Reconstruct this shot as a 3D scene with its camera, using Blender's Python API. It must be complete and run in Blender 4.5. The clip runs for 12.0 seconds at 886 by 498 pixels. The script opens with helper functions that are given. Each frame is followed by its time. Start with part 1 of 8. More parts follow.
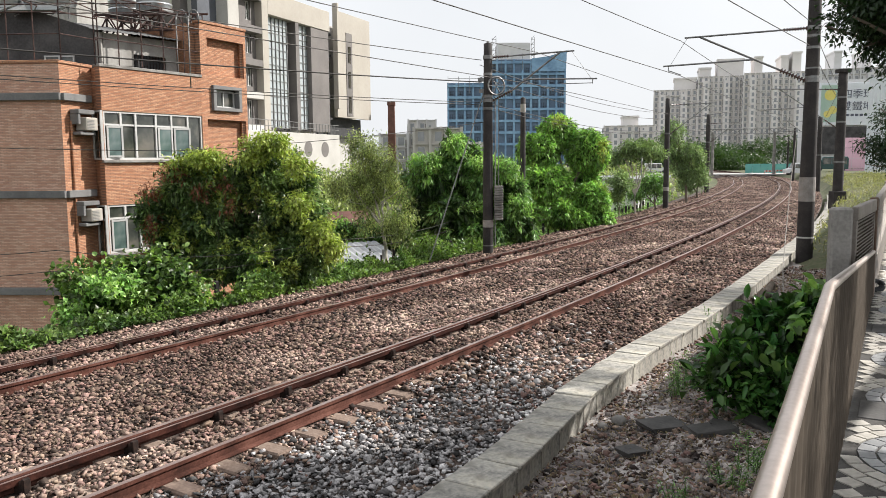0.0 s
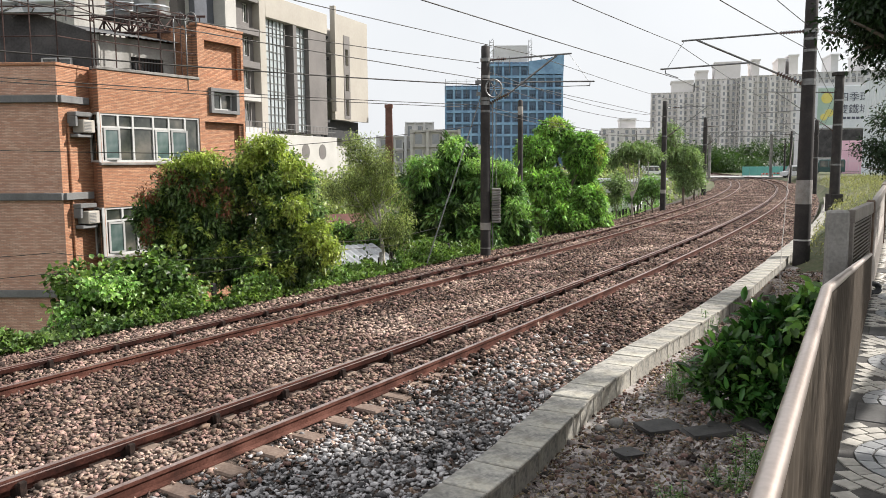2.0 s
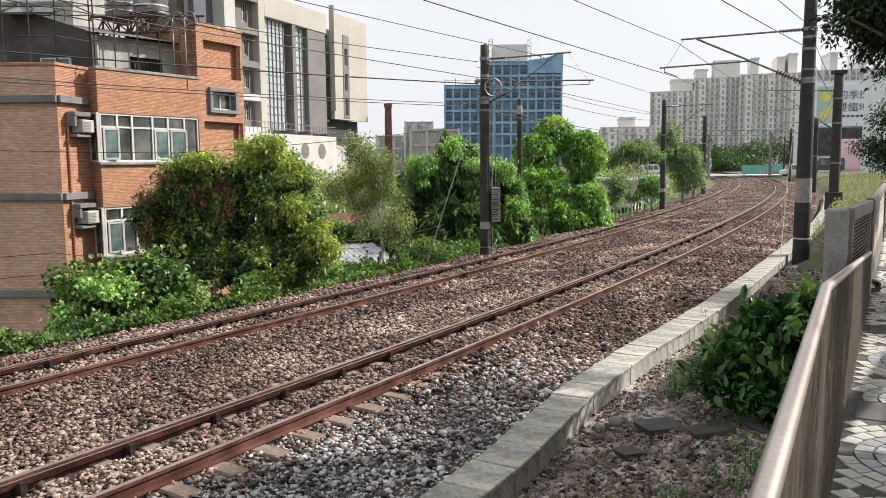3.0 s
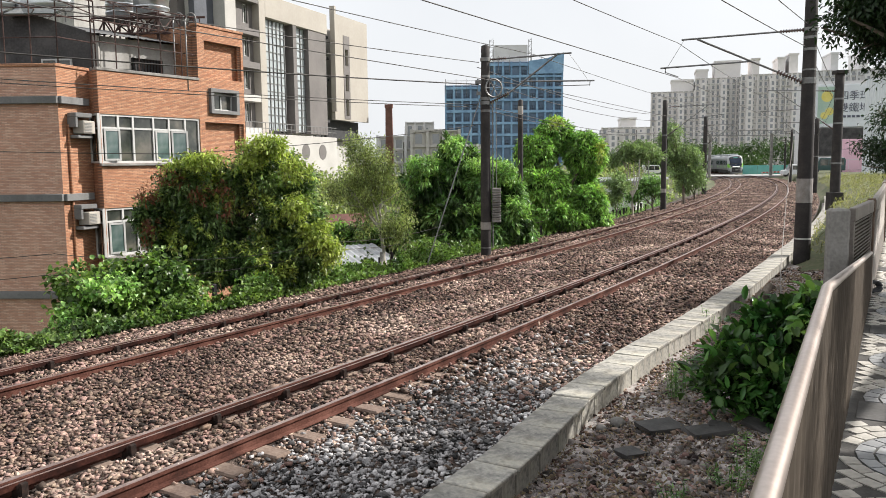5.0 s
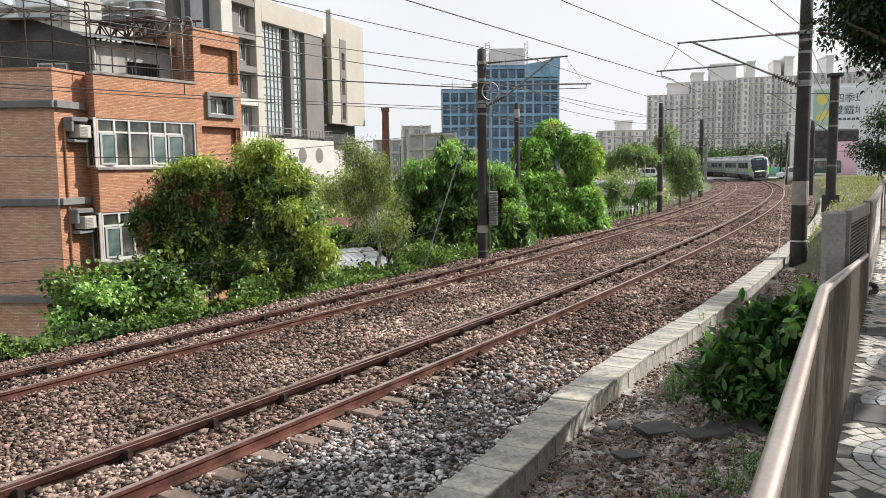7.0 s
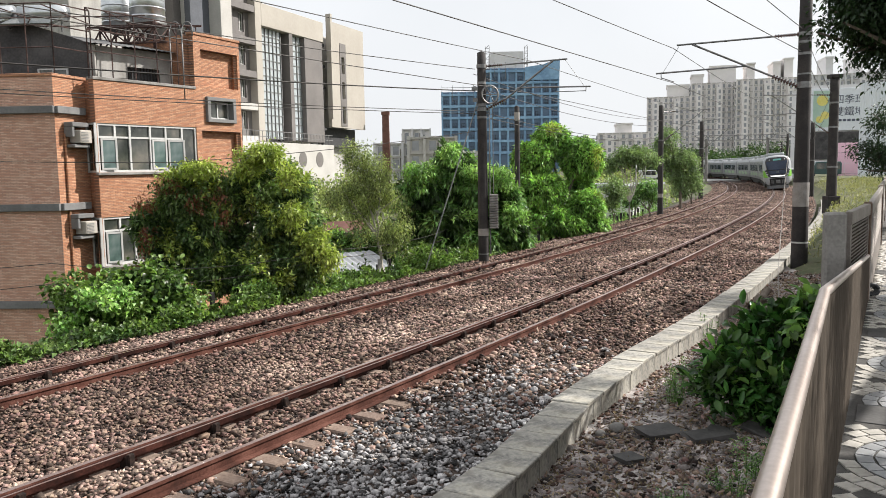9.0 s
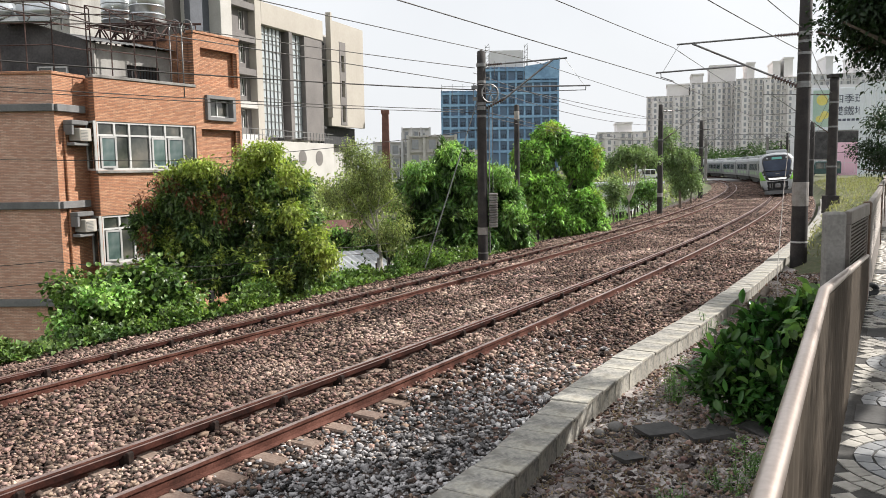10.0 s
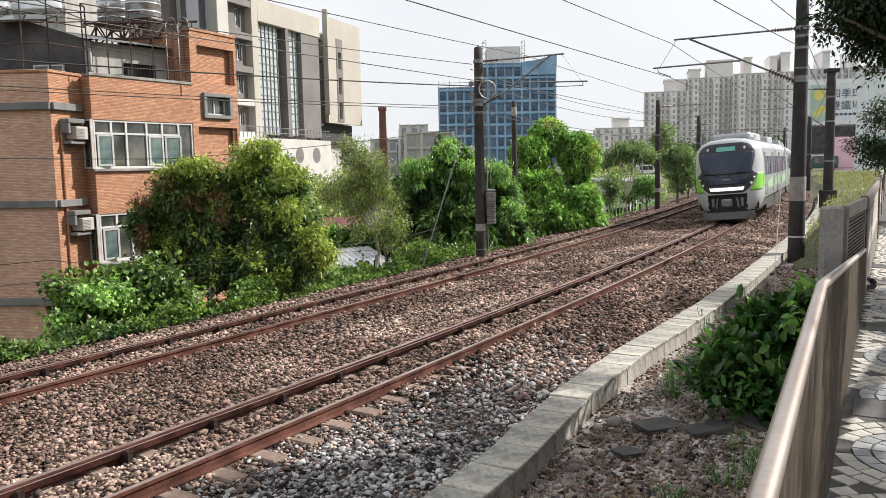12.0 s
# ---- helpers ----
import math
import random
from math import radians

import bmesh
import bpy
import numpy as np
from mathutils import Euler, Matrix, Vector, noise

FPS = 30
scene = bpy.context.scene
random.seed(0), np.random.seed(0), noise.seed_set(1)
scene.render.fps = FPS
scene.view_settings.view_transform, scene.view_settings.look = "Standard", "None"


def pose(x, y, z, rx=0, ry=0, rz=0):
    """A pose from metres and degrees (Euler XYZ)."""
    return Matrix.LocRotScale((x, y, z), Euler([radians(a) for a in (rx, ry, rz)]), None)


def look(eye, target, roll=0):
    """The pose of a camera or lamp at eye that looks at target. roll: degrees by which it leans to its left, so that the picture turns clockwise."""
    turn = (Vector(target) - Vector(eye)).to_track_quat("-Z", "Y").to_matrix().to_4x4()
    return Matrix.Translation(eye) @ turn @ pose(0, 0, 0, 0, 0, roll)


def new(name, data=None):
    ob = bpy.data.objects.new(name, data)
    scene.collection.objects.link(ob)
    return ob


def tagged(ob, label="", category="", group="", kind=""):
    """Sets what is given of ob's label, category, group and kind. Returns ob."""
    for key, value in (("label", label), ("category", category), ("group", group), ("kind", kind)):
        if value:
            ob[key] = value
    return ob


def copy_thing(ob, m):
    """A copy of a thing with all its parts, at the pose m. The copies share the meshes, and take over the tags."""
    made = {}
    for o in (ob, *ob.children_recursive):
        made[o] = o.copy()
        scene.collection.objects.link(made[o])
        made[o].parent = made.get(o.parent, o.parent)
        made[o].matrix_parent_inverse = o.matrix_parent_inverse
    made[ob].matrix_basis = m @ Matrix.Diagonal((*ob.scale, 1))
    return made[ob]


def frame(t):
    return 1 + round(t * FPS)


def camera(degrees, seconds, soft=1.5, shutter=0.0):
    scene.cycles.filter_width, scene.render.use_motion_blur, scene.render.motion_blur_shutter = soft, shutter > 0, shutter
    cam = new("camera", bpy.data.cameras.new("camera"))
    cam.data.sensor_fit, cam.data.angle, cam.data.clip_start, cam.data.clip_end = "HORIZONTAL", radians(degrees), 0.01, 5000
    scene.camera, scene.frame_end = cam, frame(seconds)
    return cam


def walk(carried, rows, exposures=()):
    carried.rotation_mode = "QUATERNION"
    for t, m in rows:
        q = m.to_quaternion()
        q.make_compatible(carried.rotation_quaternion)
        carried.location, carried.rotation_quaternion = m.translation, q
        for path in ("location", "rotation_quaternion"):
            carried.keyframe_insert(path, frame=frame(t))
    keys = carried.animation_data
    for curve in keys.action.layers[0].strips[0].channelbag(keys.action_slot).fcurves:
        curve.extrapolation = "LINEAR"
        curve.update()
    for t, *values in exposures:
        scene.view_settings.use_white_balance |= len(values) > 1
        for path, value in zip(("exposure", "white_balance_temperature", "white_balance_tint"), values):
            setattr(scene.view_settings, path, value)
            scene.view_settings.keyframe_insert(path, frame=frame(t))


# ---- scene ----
# World: z = 0 at the head of the near track's rails, y straight ahead of the camera, x to its right.
cam = camera(59, 12.0, soft=0.55)
PATH = [
    (0.0, pose(0, 0, 3, 83.554, 0.433, 0.153)),
    (0.5, pose(0, 0, 3, 83.656, 0.468, 0.142)),
    (1.0, pose(0, 0, 3, 83.727, 0.454, 0.056)),
    (1.5, pose(0, 0, 3, 83.722, 0.456, 0.009)),
    (2.0, pose(0, 0, 3, 83.736, 0.397, -0.031)),
    (2.5, pose(0, 0, 3, 83.722, 0.428, -0.071)),
    (3.0, pose(0, 0, 3, 83.675, 0.525, -0.070)),
    (5.0, pose(0, 0, 3, 83.721, 0.584, -0.015)),
    (5.5, pose(0, 0, 3, 83.780, 0.596, -0.065)),
    (6.0, pose(0, 0, 3, 83.845, 0.640, -0.118)),
    (6.5, pose(0, 0, 3, 83.920, 0.695, -0.229)),
    (7.0, pose(0, 0, 3, 83.959, 0.710, -0.260)),
    (9.0, pose(0, 0, 3, 84.199, 1.015, -0.232)),
    (9.5, pose(0, 0, 3, 84.203, 0.899, -0.250)),
    (10.0, pose(0, 0, 3, 84.112, 0.895, -0.260)),
    (10.5, pose(0, 0, 3, 84.038, 0.958, -0.306)),
    (11.0, pose(0, 0, 3, 83.992, 1.042, -0.389)),
    (11.5, pose(0, 0, 3, 83.918, 1.102, -0.472)),
    (12.0, pose(0, 0, 3, 83.859, 1.190, -0.439)),
]
walk(cam, PATH)

# ---------------------------------------------------------------- light
world = bpy.data.worlds.new("sky")
scene.world = world
world.use_nodes = True
wn, wl = world.node_tree.nodes, world.node_tree.links
wn.clear()
SUN_DIR = Vector((0.80, 0.22, 0.62)).normalized()
sky = wn.new("ShaderNodeTexSky")
sky.sky_type = "NISHITA"
sky.sun_disc = False
sky.sun_elevation = math.asin(SUN_DIR.z)
sky.sun_rotation = math.atan2(SUN_DIR.x, SUN_DIR.y)
sky.air_density, sky.dust_density, sky.ozone_density = 1.0, 6.0, 1.0
tex = wn.new("ShaderNodeTexCoord")
cloud = wn.new("ShaderNodeTexNoise")
cloud.inputs["Scale"].default_value = 2.2
cloud.inputs["Detail"].default_value = 6
ramp = wn.new("ShaderNodeMapRange")
ramp.inputs["From Min"].default_value, ramp.inputs["From Max"].default_value = 0.3, 0.7
ramp.inputs["To Min"].default_value, ramp.inputs["To Max"].default_value = 0.80, 0.97
veil = wn.new("ShaderNodeMix")
veil.data_type = "RGBA"
veil.inputs["B"].default_value = (10.2, 10.45, 10.8, 1)
back = wn.new("ShaderNodeBackground")
back.inputs["Strength"].default_value = 0.069
wout = wn.new("ShaderNodeOutputWorld")
wl.new(tex.outputs["Generated"], cloud.inputs["Vector"])
wl.new(cloud.outputs["Fac"], ramp.inputs["Value"])
wl.new(ramp.outputs["Result"], veil.inputs["Factor"])
wl.new(sky.outputs["Color"], veil.inputs["A"])
wl.new(veil.outputs["Result"], back.inputs["Color"])
wl.new(back.outputs["Background"], wout.inputs["Surface"])

sun = new("sun", bpy.data.lights.new("sun", "SUN"))
sun.data.energy, sun.data.angle, sun.data.color = 5.0, radians(0.6), (1.0, 0.955, 0.90)
sun.matrix_world = look((0, 0, 60), Vector((0, 0, 60)) - SUN_DIR)
scene.view_settings.exposure = 0.53


# ---------------------------------------------------------------- materials
def material(name, colors, rough=0.8, metal=0.0, scale=6.0, detail=5.0, fine=60.0, bump=0.2, bump_scale=None, vary=0.0,
             island=0.0, stretch=(1, 1, 1), streak=None, spec=0.5, trans=0.0, glass=0.0, dist=0.01, coords="Object"):
    """Noise between two or three colours at two scales, with bump, random tint a piece and optional streaks that run down."""
    m = bpy.data.materials.new(name)
    m.use_nodes = True
    n, l = m.node_tree.nodes, m.node_tree.links
    b = n["Principled BSDF"]
    b.inputs["Roughness"].default_value = rough
    b.inputs["Metallic"].default_value = metal
    b.inputs["Specular IOR Level"].default_value = spec
    if trans:
        b.inputs["Transmission Weight"].default_value = trans
    co = n.new("ShaderNodeTexCoord")
    mp = n.new("ShaderNodeMapping")
    mp.inputs["Scale"].default_value = stretch
    l.new(co.outputs[coords], mp.inputs["Vector"])
    big = n.new("ShaderNodeTexNoise")
    big.inputs["Scale"].default_value, big.inputs["Detail"].default_value = scale, detail
    l.new(mp.outputs["Vector"], big.inputs["Vector"])
    small = n.new("ShaderNodeTexNoise")
    small.inputs["Scale"].default_value, small.inputs["Detail"].default_value = fine, 3
    l.new(mp.outputs["Vector"], small.inputs["Vector"])
    mixn = n.new("ShaderNodeMath")
    mixn.operation = "MULTIPLY_ADD"
    l.new(small.outputs["Fac"], mixn.inputs[0])
    mixn.inputs[1].default_value = 0.45
    l.new(big.outputs["Fac"], mixn.inputs[2])
    cr = n.new("ShaderNodeValToRGB")
    cr.color_ramp.elements[0].position, cr.color_ramp.elements[1].position = 0.5, 0.92
    cr.color_ramp.elements[0].color = (*colors[0], 1)
    cr.color_ramp.elements[1].color = (*colors[-1], 1)
    for i, c in enumerate(colors[1:-1]):
        e = cr.color_ramp.elements.new(0.5 + 0.42 * (i + 1) / (len(colors) - 1))
        e.color = (*c, 1)
    l.new(mixn.outputs[0], cr.inputs["Fac"])
    color = cr.outputs["Color"]
    if streak:
        ms = n.new("ShaderNodeMapping")
        ms.inputs["Scale"].default_value = (streak[0], streak[0], streak[0] * 0.08)
        l.new(co.outputs[coords], ms.inputs["Vector"])
        sn = n.new("ShaderNodeTexNoise")
        sn.inputs["Scale"].default_value, sn.inputs["Detail"].default_value = 1.0, 4
        l.new(ms.outputs["Vector"], sn.inputs["Vector"])
        sr = n.new("ShaderNodeMapRange")
        sr.inputs["From Min"].default_value, sr.inputs["From Max"].default_value = 0.5, 0.72
        sr.inputs["To Max"].default_value = streak[1]
        l.new(sn.outputs["Fac"], sr.inputs["Value"])
        mx = n.new("ShaderNodeMix")
        mx.data_type = "RGBA"
        mx.inputs["B"].default_value = (*streak[2], 1)
        l.new(sr.outputs["Result"], mx.inputs["Factor"])
        l.new(color, mx.inputs["A"])
        color = mx.outputs["Result"]
    if vary or island:
        hsv = n.new("ShaderNodeHueSaturation")
        if island:
            g = n.new("ShaderNodeNewGeometry")
            src = g.outputs["Random Per Island"]
        else:
            g = n.new("ShaderNodeObjectInfo")
            src = g.outputs["Random"]
        amt = island or vary
        mr = n.new("ShaderNodeMapRange")
        mr.inputs["To Min"].default_value, mr.inputs["To Max"].default_value = 1 - amt, 1 + amt
        l.new(src, mr.inputs["Value"])
        l.new(mr.outputs["Result"], hsv.inputs["Value"])
        wn2 = n.new("ShaderNodeTexWhiteNoise")
        wn2.noise_dimensions = "1D"
        l.new(src, wn2.inputs["W"])
        mr2 = n.new("ShaderNodeMapRange")
        mr2.inputs["To Min"].default_value, mr2.inputs["To Max"].default_value = 0.5 - 0.022 * amt, 0.5 + 0.022 * amt
        l.new(wn2.outputs["Value"], mr2.inputs["Value"])
        l.new(mr2.outputs["Result"], hsv.inputs["Hue"])
        l.new(color, hsv.inputs["Color"])
        color = hsv.outputs["Color"]
    l.new(color, b.inputs["Base Color"])
    if bump:
        bp = n.new("ShaderNodeBump")
        bp.inputs["Strength"].default_value, bp.inputs["Distance"].default_value = bump, dist
        l.new(mixn.outputs[0], bp.inputs["Height"])
        l.new(bp.outputs["Normal"], b.inputs["Normal"])
    return m


def leaf_material(name, dark, light, island=0.35, rough=0.36):
    m = material(name, (dark, light), rough=rough, scale=1.2, fine=9, bump=0.0, island=island, spec=0.4)
    n, l = m.node_tree.nodes, m.node_tree.links
    b = n["Principled BSDF"]
    tr = n.new("ShaderNodeBsdfTranslucent")
    mix = n.new("ShaderNodeMixShader")
    mix.inputs["Fac"].default_value = 0.34
    src = b.inputs["Base Color"].links[0].from_socket
    gain = n.new("ShaderNodeMix")
    gain.data_type, gain.blend_type = "RGBA", "MULTIPLY"
    gain.inputs["Factor"].default_value = 1.0
    gain.inputs["B"].default_value = (1.3, 1.45, 0.75, 1)
    l.new(src, gain.inputs["A"])
    l.new(gain.outputs["Result"], tr.inputs["Color"])
    l.new(b.outputs["BSDF"], mix.inputs[1])
    l.new(tr.outputs["BSDF"], mix.inputs[2])
    l.new(mix.outputs["Shader"], n["Material Output"].inputs["Surface"])
    return m


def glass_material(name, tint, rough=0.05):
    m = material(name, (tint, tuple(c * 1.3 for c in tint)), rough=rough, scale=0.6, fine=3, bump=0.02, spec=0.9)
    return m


# bed kept dark to stand in for shade in the stones' gaps
M_BALLAST_BED = material("ballast_bed", ((0.022, 0.015, 0.012), (0.055, 0.038, 0.03), (0.12, 0.088, 0.07)), 0.95, scale=9, fine=34, bump=1.0, dist=0.05)
M_STONE = material("ballast_stone", ((0.076, 0.047, 0.037), (0.165, 0.108, 0.085), (0.345, 0.255, 0.21)), 0.85, scale=0.45, fine=45, bump=0.5, island=0.97, spec=0.3)
M_STONESHADE = material("shade_grey_ballast_stone", ((0.14, 0.133, 0.133), (0.28, 0.267, 0.265), (0.45, 0.435, 0.43)), 0.85, scale=0.6, fine=45, bump=0.5, island=0.95, spec=0.3)
M_DIRT = material("dirt", ((0.12, 0.102, 0.095), (0.30, 0.265, 0.25), (0.50, 0.47, 0.445)), 0.97, scale=1.6, fine=26, bump=0.9, dist=0.03)
M_EARTH = material("earth", ((0.045, 0.06, 0.025), (0.08, 0.09, 0.04), (0.13, 0.12, 0.075)), 0.97, scale=0.5, fine=8, bump=0.8, dist=0.05)
M_RUST = material("rusty_rail", ((0.035, 0.014, 0.010), (0.08, 0.031, 0.022), (0.14, 0.062, 0.046)), 0.85, spec=0.2, metal=0.0, scale=3, fine=40, bump=0.3)
M_CHECK = material("dark_check_rail", ((0.012, 0.005, 0.004), (0.034, 0.012, 0.009), (0.075, 0.029, 0.021)), 0.9, spec=0.12, metal=0.0, scale=3, fine=40, bump=0.3)
M_RAILHEAD = material("worn_rail_head", ((0.26, 0.17, 0.15), (0.46, 0.36, 0.33)), 0.32, metal=0.7, scale=2, fine=30, bump=0.05, stretch=(1, 1, 1))
M_CHAIR = material("iron_chair", ((0.008, 0.006, 0.006), (0.022, 0.016, 0.014), (0.05, 0.03, 0.024)), 0.85, scale=6, fine=40, bump=0.3, spec=0.15)
M_SLEEPER = material("sleeper_concrete", ((0.13, 0.085, 0.065), (0.23, 0.165, 0.13), (0.33, 0.255, 0.205)), 0.92, scale=2.5, fine=30, vary=0.2)
M_CURB = material("trough_concrete", ((0.14, 0.138, 0.13), (0.33, 0.315, 0.28), (0.48, 0.445, 0.37)), 0.9, scale=2.6, fine=28, bump=0.35, vary=0.12, streak=(4.2, 0.75, (0.06, 0.057, 0.05)))
M_CONC = material("weathered_concrete", ((0.12, 0.113, 0.105), (0.215, 0.205, 0.19), (0.31, 0.295, 0.275)), 0.9, scale=2.2, fine=30, bump=0.3, streak=(4.0, 0.6, (0.12, 0.11, 0.10)))
M_POLE = material("dark_pole_concrete", ((0.017, 0.015, 0.015), (0.03, 0.026, 0.025), (0.05, 0.043, 0.04)), 0.85, scale=2.5, fine=24, bump=0.25, streak=(6.0, 0.5, (0.02, 0.017, 0.016)))
M_POLEBAND = material("pale_band", ((0.22, 0.20, 0.18), (0.33, 0.31, 0.29)), 0.8, scale=5, fine=40)
M_GALV = material("galvanised_steel", ((0.13, 0.13, 0.13), (0.24, 0.24, 0.235)), 0.5, metal=0.6, scale=6, fine=50, bump=0.08)
M_INSUL = material("brown_porcelain", ((0.05, 0.025, 0.02), (0.09, 0.05, 0.04)), 0.25, scale=6, fine=30, bump=0.0, spec=0.7)
M_WIRE = material("wire_copper_dark", ((0.035, 0.032, 0.03), (0.07, 0.065, 0.06)), 0.55, metal=0.5, scale=3, fine=20, bump=0)
# warm tint puts the pinkish light on the tube into its colour
M_STEEL = material("stainless_tube", ((0.36, 0.30, 0.265), (0.52, 0.45, 0.41)), 0.36, metal=0.9, scale=3, fine=60, bump=0.04)
M_PANEL = material("railing_panel", ((0.035, 0.027, 0.019), (0.062, 0.049, 0.037), (0.095, 0.076, 0.058)), 0.9, metal=0.0, spec=0.12, scale=1.6, fine=18, bump=0.1, streak=(9.0, 0.6, (0.03, 0.024, 0.018)))
M_MESH = material("fence_steel", ((0.15, 0.13, 0.115), (0.26, 0.235, 0.21)), 0.6, metal=0.5, scale=5, fine=40)
M_RUSTPOST = material("rust_flaked_post", ((0.07, 0.04, 0.027), (0.14, 0.09, 0.06), (0.20, 0.17, 0.145)), 0.85, metal=0.2, scale=8, fine=50, bump=0.5)
M_LATTICE = material("dark_rust_pipe", ((0.022, 0.012, 0.011), (0.05, 0.026, 0.022), (0.09, 0.05, 0.04)), 0.8, metal=0.2, scale=8, fine=50, bump=0.3)
M_SLATEWALL = material("slate_blue_wall", ((0.055, 0.06, 0.072), (0.09, 0.097, 0.115)), 0.7, scale=0.5, fine=5, bump=0.05)
M_TILE = material("cream_tile", ((0.33, 0.31, 0.275), (0.45, 0.425, 0.38), (0.52, 0.495, 0.45)), 0.55, scale=3, fine=40, bump=0.1, vary=0.14)
M_TILEB = material("grey_tile", ((0.24, 0.245, 0.25), (0.33, 0.335, 0.34)), 0.55, scale=3, fine=40, bump=0.1, vary=0.14)
M_GROUT = material("dark_grout", ((0.045, 0.042, 0.04), (0.10, 0.095, 0.088)), 0.95, scale=5, fine=50, bump=0.4)
M_BRICK = material("orange_brick", ((0.36, 0.15, 0.075), (0.46, 0.205, 0.105), (0.55, 0.28, 0.16)), 0.85, scale=0.8, fine=22, bump=0.25, island=0.28)
M_BRICKP = material("pink_brick", ((0.42, 0.21, 0.13), (0.50, 0.27, 0.18), (0.58, 0.35, 0.25)), 0.85, scale=0.8, fine=22, bump=0.25, island=0.26)
M_MORTAR = material("mortar", ((0.24, 0.17, 0.12), (0.36, 0.27, 0.20)), 0.95, scale=4, fine=40, bump=0.3)
M_DKCONC = material("grey_render", ((0.115, 0.115, 0.115), (0.20, 0.198, 0.195)), 0.9, scale=1.2, fine=18, bump=0.2, streak=(2.0, 0.5, (0.10, 0.095, 0.09)))
M_WHITE = material("white_paint", ((0.40, 0.395, 0.38), (0.52, 0.515, 0.50)), 0.6, scale=2, fine=30, bump=0.05)
M_OLDWALL = material("stained_plaster", ((0.26, 0.25, 0.235), (0.42, 0.405, 0.38)), 0.9, scale=0.9, fine=12, bump=0.15, streak=(1.6, 0.7, (0.20, 0.19, 0.17)))
M_DKCEMENT = material("dark_cement_wall", ((0.03, 0.029, 0.03), (0.06, 0.058, 0.059), (0.10, 0.097, 0.095)), 0.95, scale=0.9, fine=14, bump=0.2)
# patches in the tone stand in for reflections and curtains
M_GLASS = material("window_glass", ((0.012, 0.016, 0.015), (0.05, 0.055, 0.048), (0.13, 0.12, 0.10)), 0.06, scale=1.1, fine=2.5, bump=0.015, spec=0.8)
M_GLASST = material("green_glass", ((0.05, 0.08, 0.075), (0.10, 0.15, 0.14), (0.17, 0.21, 0.20)), 0.08, scale=1.4, fine=3, bump=0.015, spec=0.8)
# pale base puts the sky's reflection into the curtain wall's colour
M_GLASSB = glass_material("curtain_glass", (0.34, 0.375, 0.385), 0.12)
# pale tint puts distance haze into the far windows' colour
M_GLASSF = glass_material("haze_paled_window_glass", (0.22, 0.23, 0.245), 0.25)
M_TANK = material("bright_stainless", ((0.50, 0.52, 0.53), (0.66, 0.68, 0.69)), 0.28, metal=0.9, scale=3, fine=40, bump=0.03)
# near-black fill; in openings and recesses it stands in for shade
M_DARK = material("near_black_fill", ((0.02, 0.02, 0.022), (0.05, 0.05, 0.052)), 0.8, scale=2, fine=12, bump=0)
M_CREAM = material("cream_stone", ((0.33, 0.30, 0.26), (0.39, 0.36, 0.315)), 0.8, scale=0.25, fine=3, bump=0.05, streak=(0.5, 0.25, (0.40, 0.37, 0.32)))
M_TAUPE = material("taupe_tile", ((0.115, 0.105, 0.10), (0.165, 0.15, 0.142)), 0.7, scale=0.4, fine=6, bump=0.08)
M_PALEWALL = material("pale_render", ((0.38, 0.365, 0.34), (0.47, 0.455, 0.43)), 0.85, scale=0.4, fine=6, bump=0.05, streak=(0.8, 0.3, (0.42, 0.40, 0.37)))
# net blue is lightened to put distance haze into it
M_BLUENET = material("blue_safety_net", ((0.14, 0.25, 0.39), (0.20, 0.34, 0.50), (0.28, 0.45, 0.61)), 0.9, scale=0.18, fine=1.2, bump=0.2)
# darker blue body between the lighter floor edges and columns
M_BLUEDK = material("dark_blue_shell", ((0.10, 0.15, 0.22), (0.14, 0.20, 0.28)), 0.9, scale=0.3, fine=2, bump=0.1)
# both wall colours are paled to put distance haze into them
M_APART = material("haze_paled_tile", ((0.64, 0.61, 0.595), (0.75, 0.72, 0.705)), 0.85, scale=0.05, fine=0.6, bump=0.0)
M_APART2 = material("haze_paled_grey", ((0.57, 0.565, 0.57), (0.67, 0.665, 0.67)), 0.85, scale=0.05, fine=0.6, bump=0.0)
M_CHIM = material("chimney_brick", ((0.10, 0.048, 0.038), (0.17, 0.085, 0.068)), 0.9, scale=1.5, fine=12, bump=0.2)
M_TINROOF = material("tin_roof", ((0.26, 0.275, 0.29), (0.36, 0.375, 0.39)), 0.5, metal=0.3, scale=1, fine=14, bump=0.05)
M_TRUNK = material("bark", ((0.09, 0.07, 0.055), (0.20, 0.165, 0.13)), 0.95, scale=5, fine=30, bump=0.6, stretch=(1, 1, 0.25))
M_TRUNKP = material("pale_bark", ((0.26, 0.235, 0.20), (0.42, 0.39, 0.34)), 0.95, scale=4, fine=30, bump=0.4, stretch=(1, 1, 0.25))
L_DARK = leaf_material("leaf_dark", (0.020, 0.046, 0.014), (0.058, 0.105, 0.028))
L_MID = leaf_material("leaf_mid", (0.062, 0.14, 0.042), (0.24, 0.40, 0.13), island=0.75)
L_BROAD = leaf_material("leaf_broad", (0.05, 0.10, 0.034), (0.20, 0.285, 0.10), island=0.8)
L_LIME = leaf_material("leaf_lime", (0.11, 0.235, 0.06), (0.36, 0.54, 0.17), island=0.7)
L_OLIVE = leaf_material("leaf_olive", (0.10, 0.14, 0.05), (0.36, 0.41, 0.16), island=0.75)
# yellow-green leaf colour that stands in for sunlit tips
L_TIP = leaf_material("leaf_sunlit", (0.16, 0.22, 0.045), (0.42, 0.48, 0.12), island=0.6)
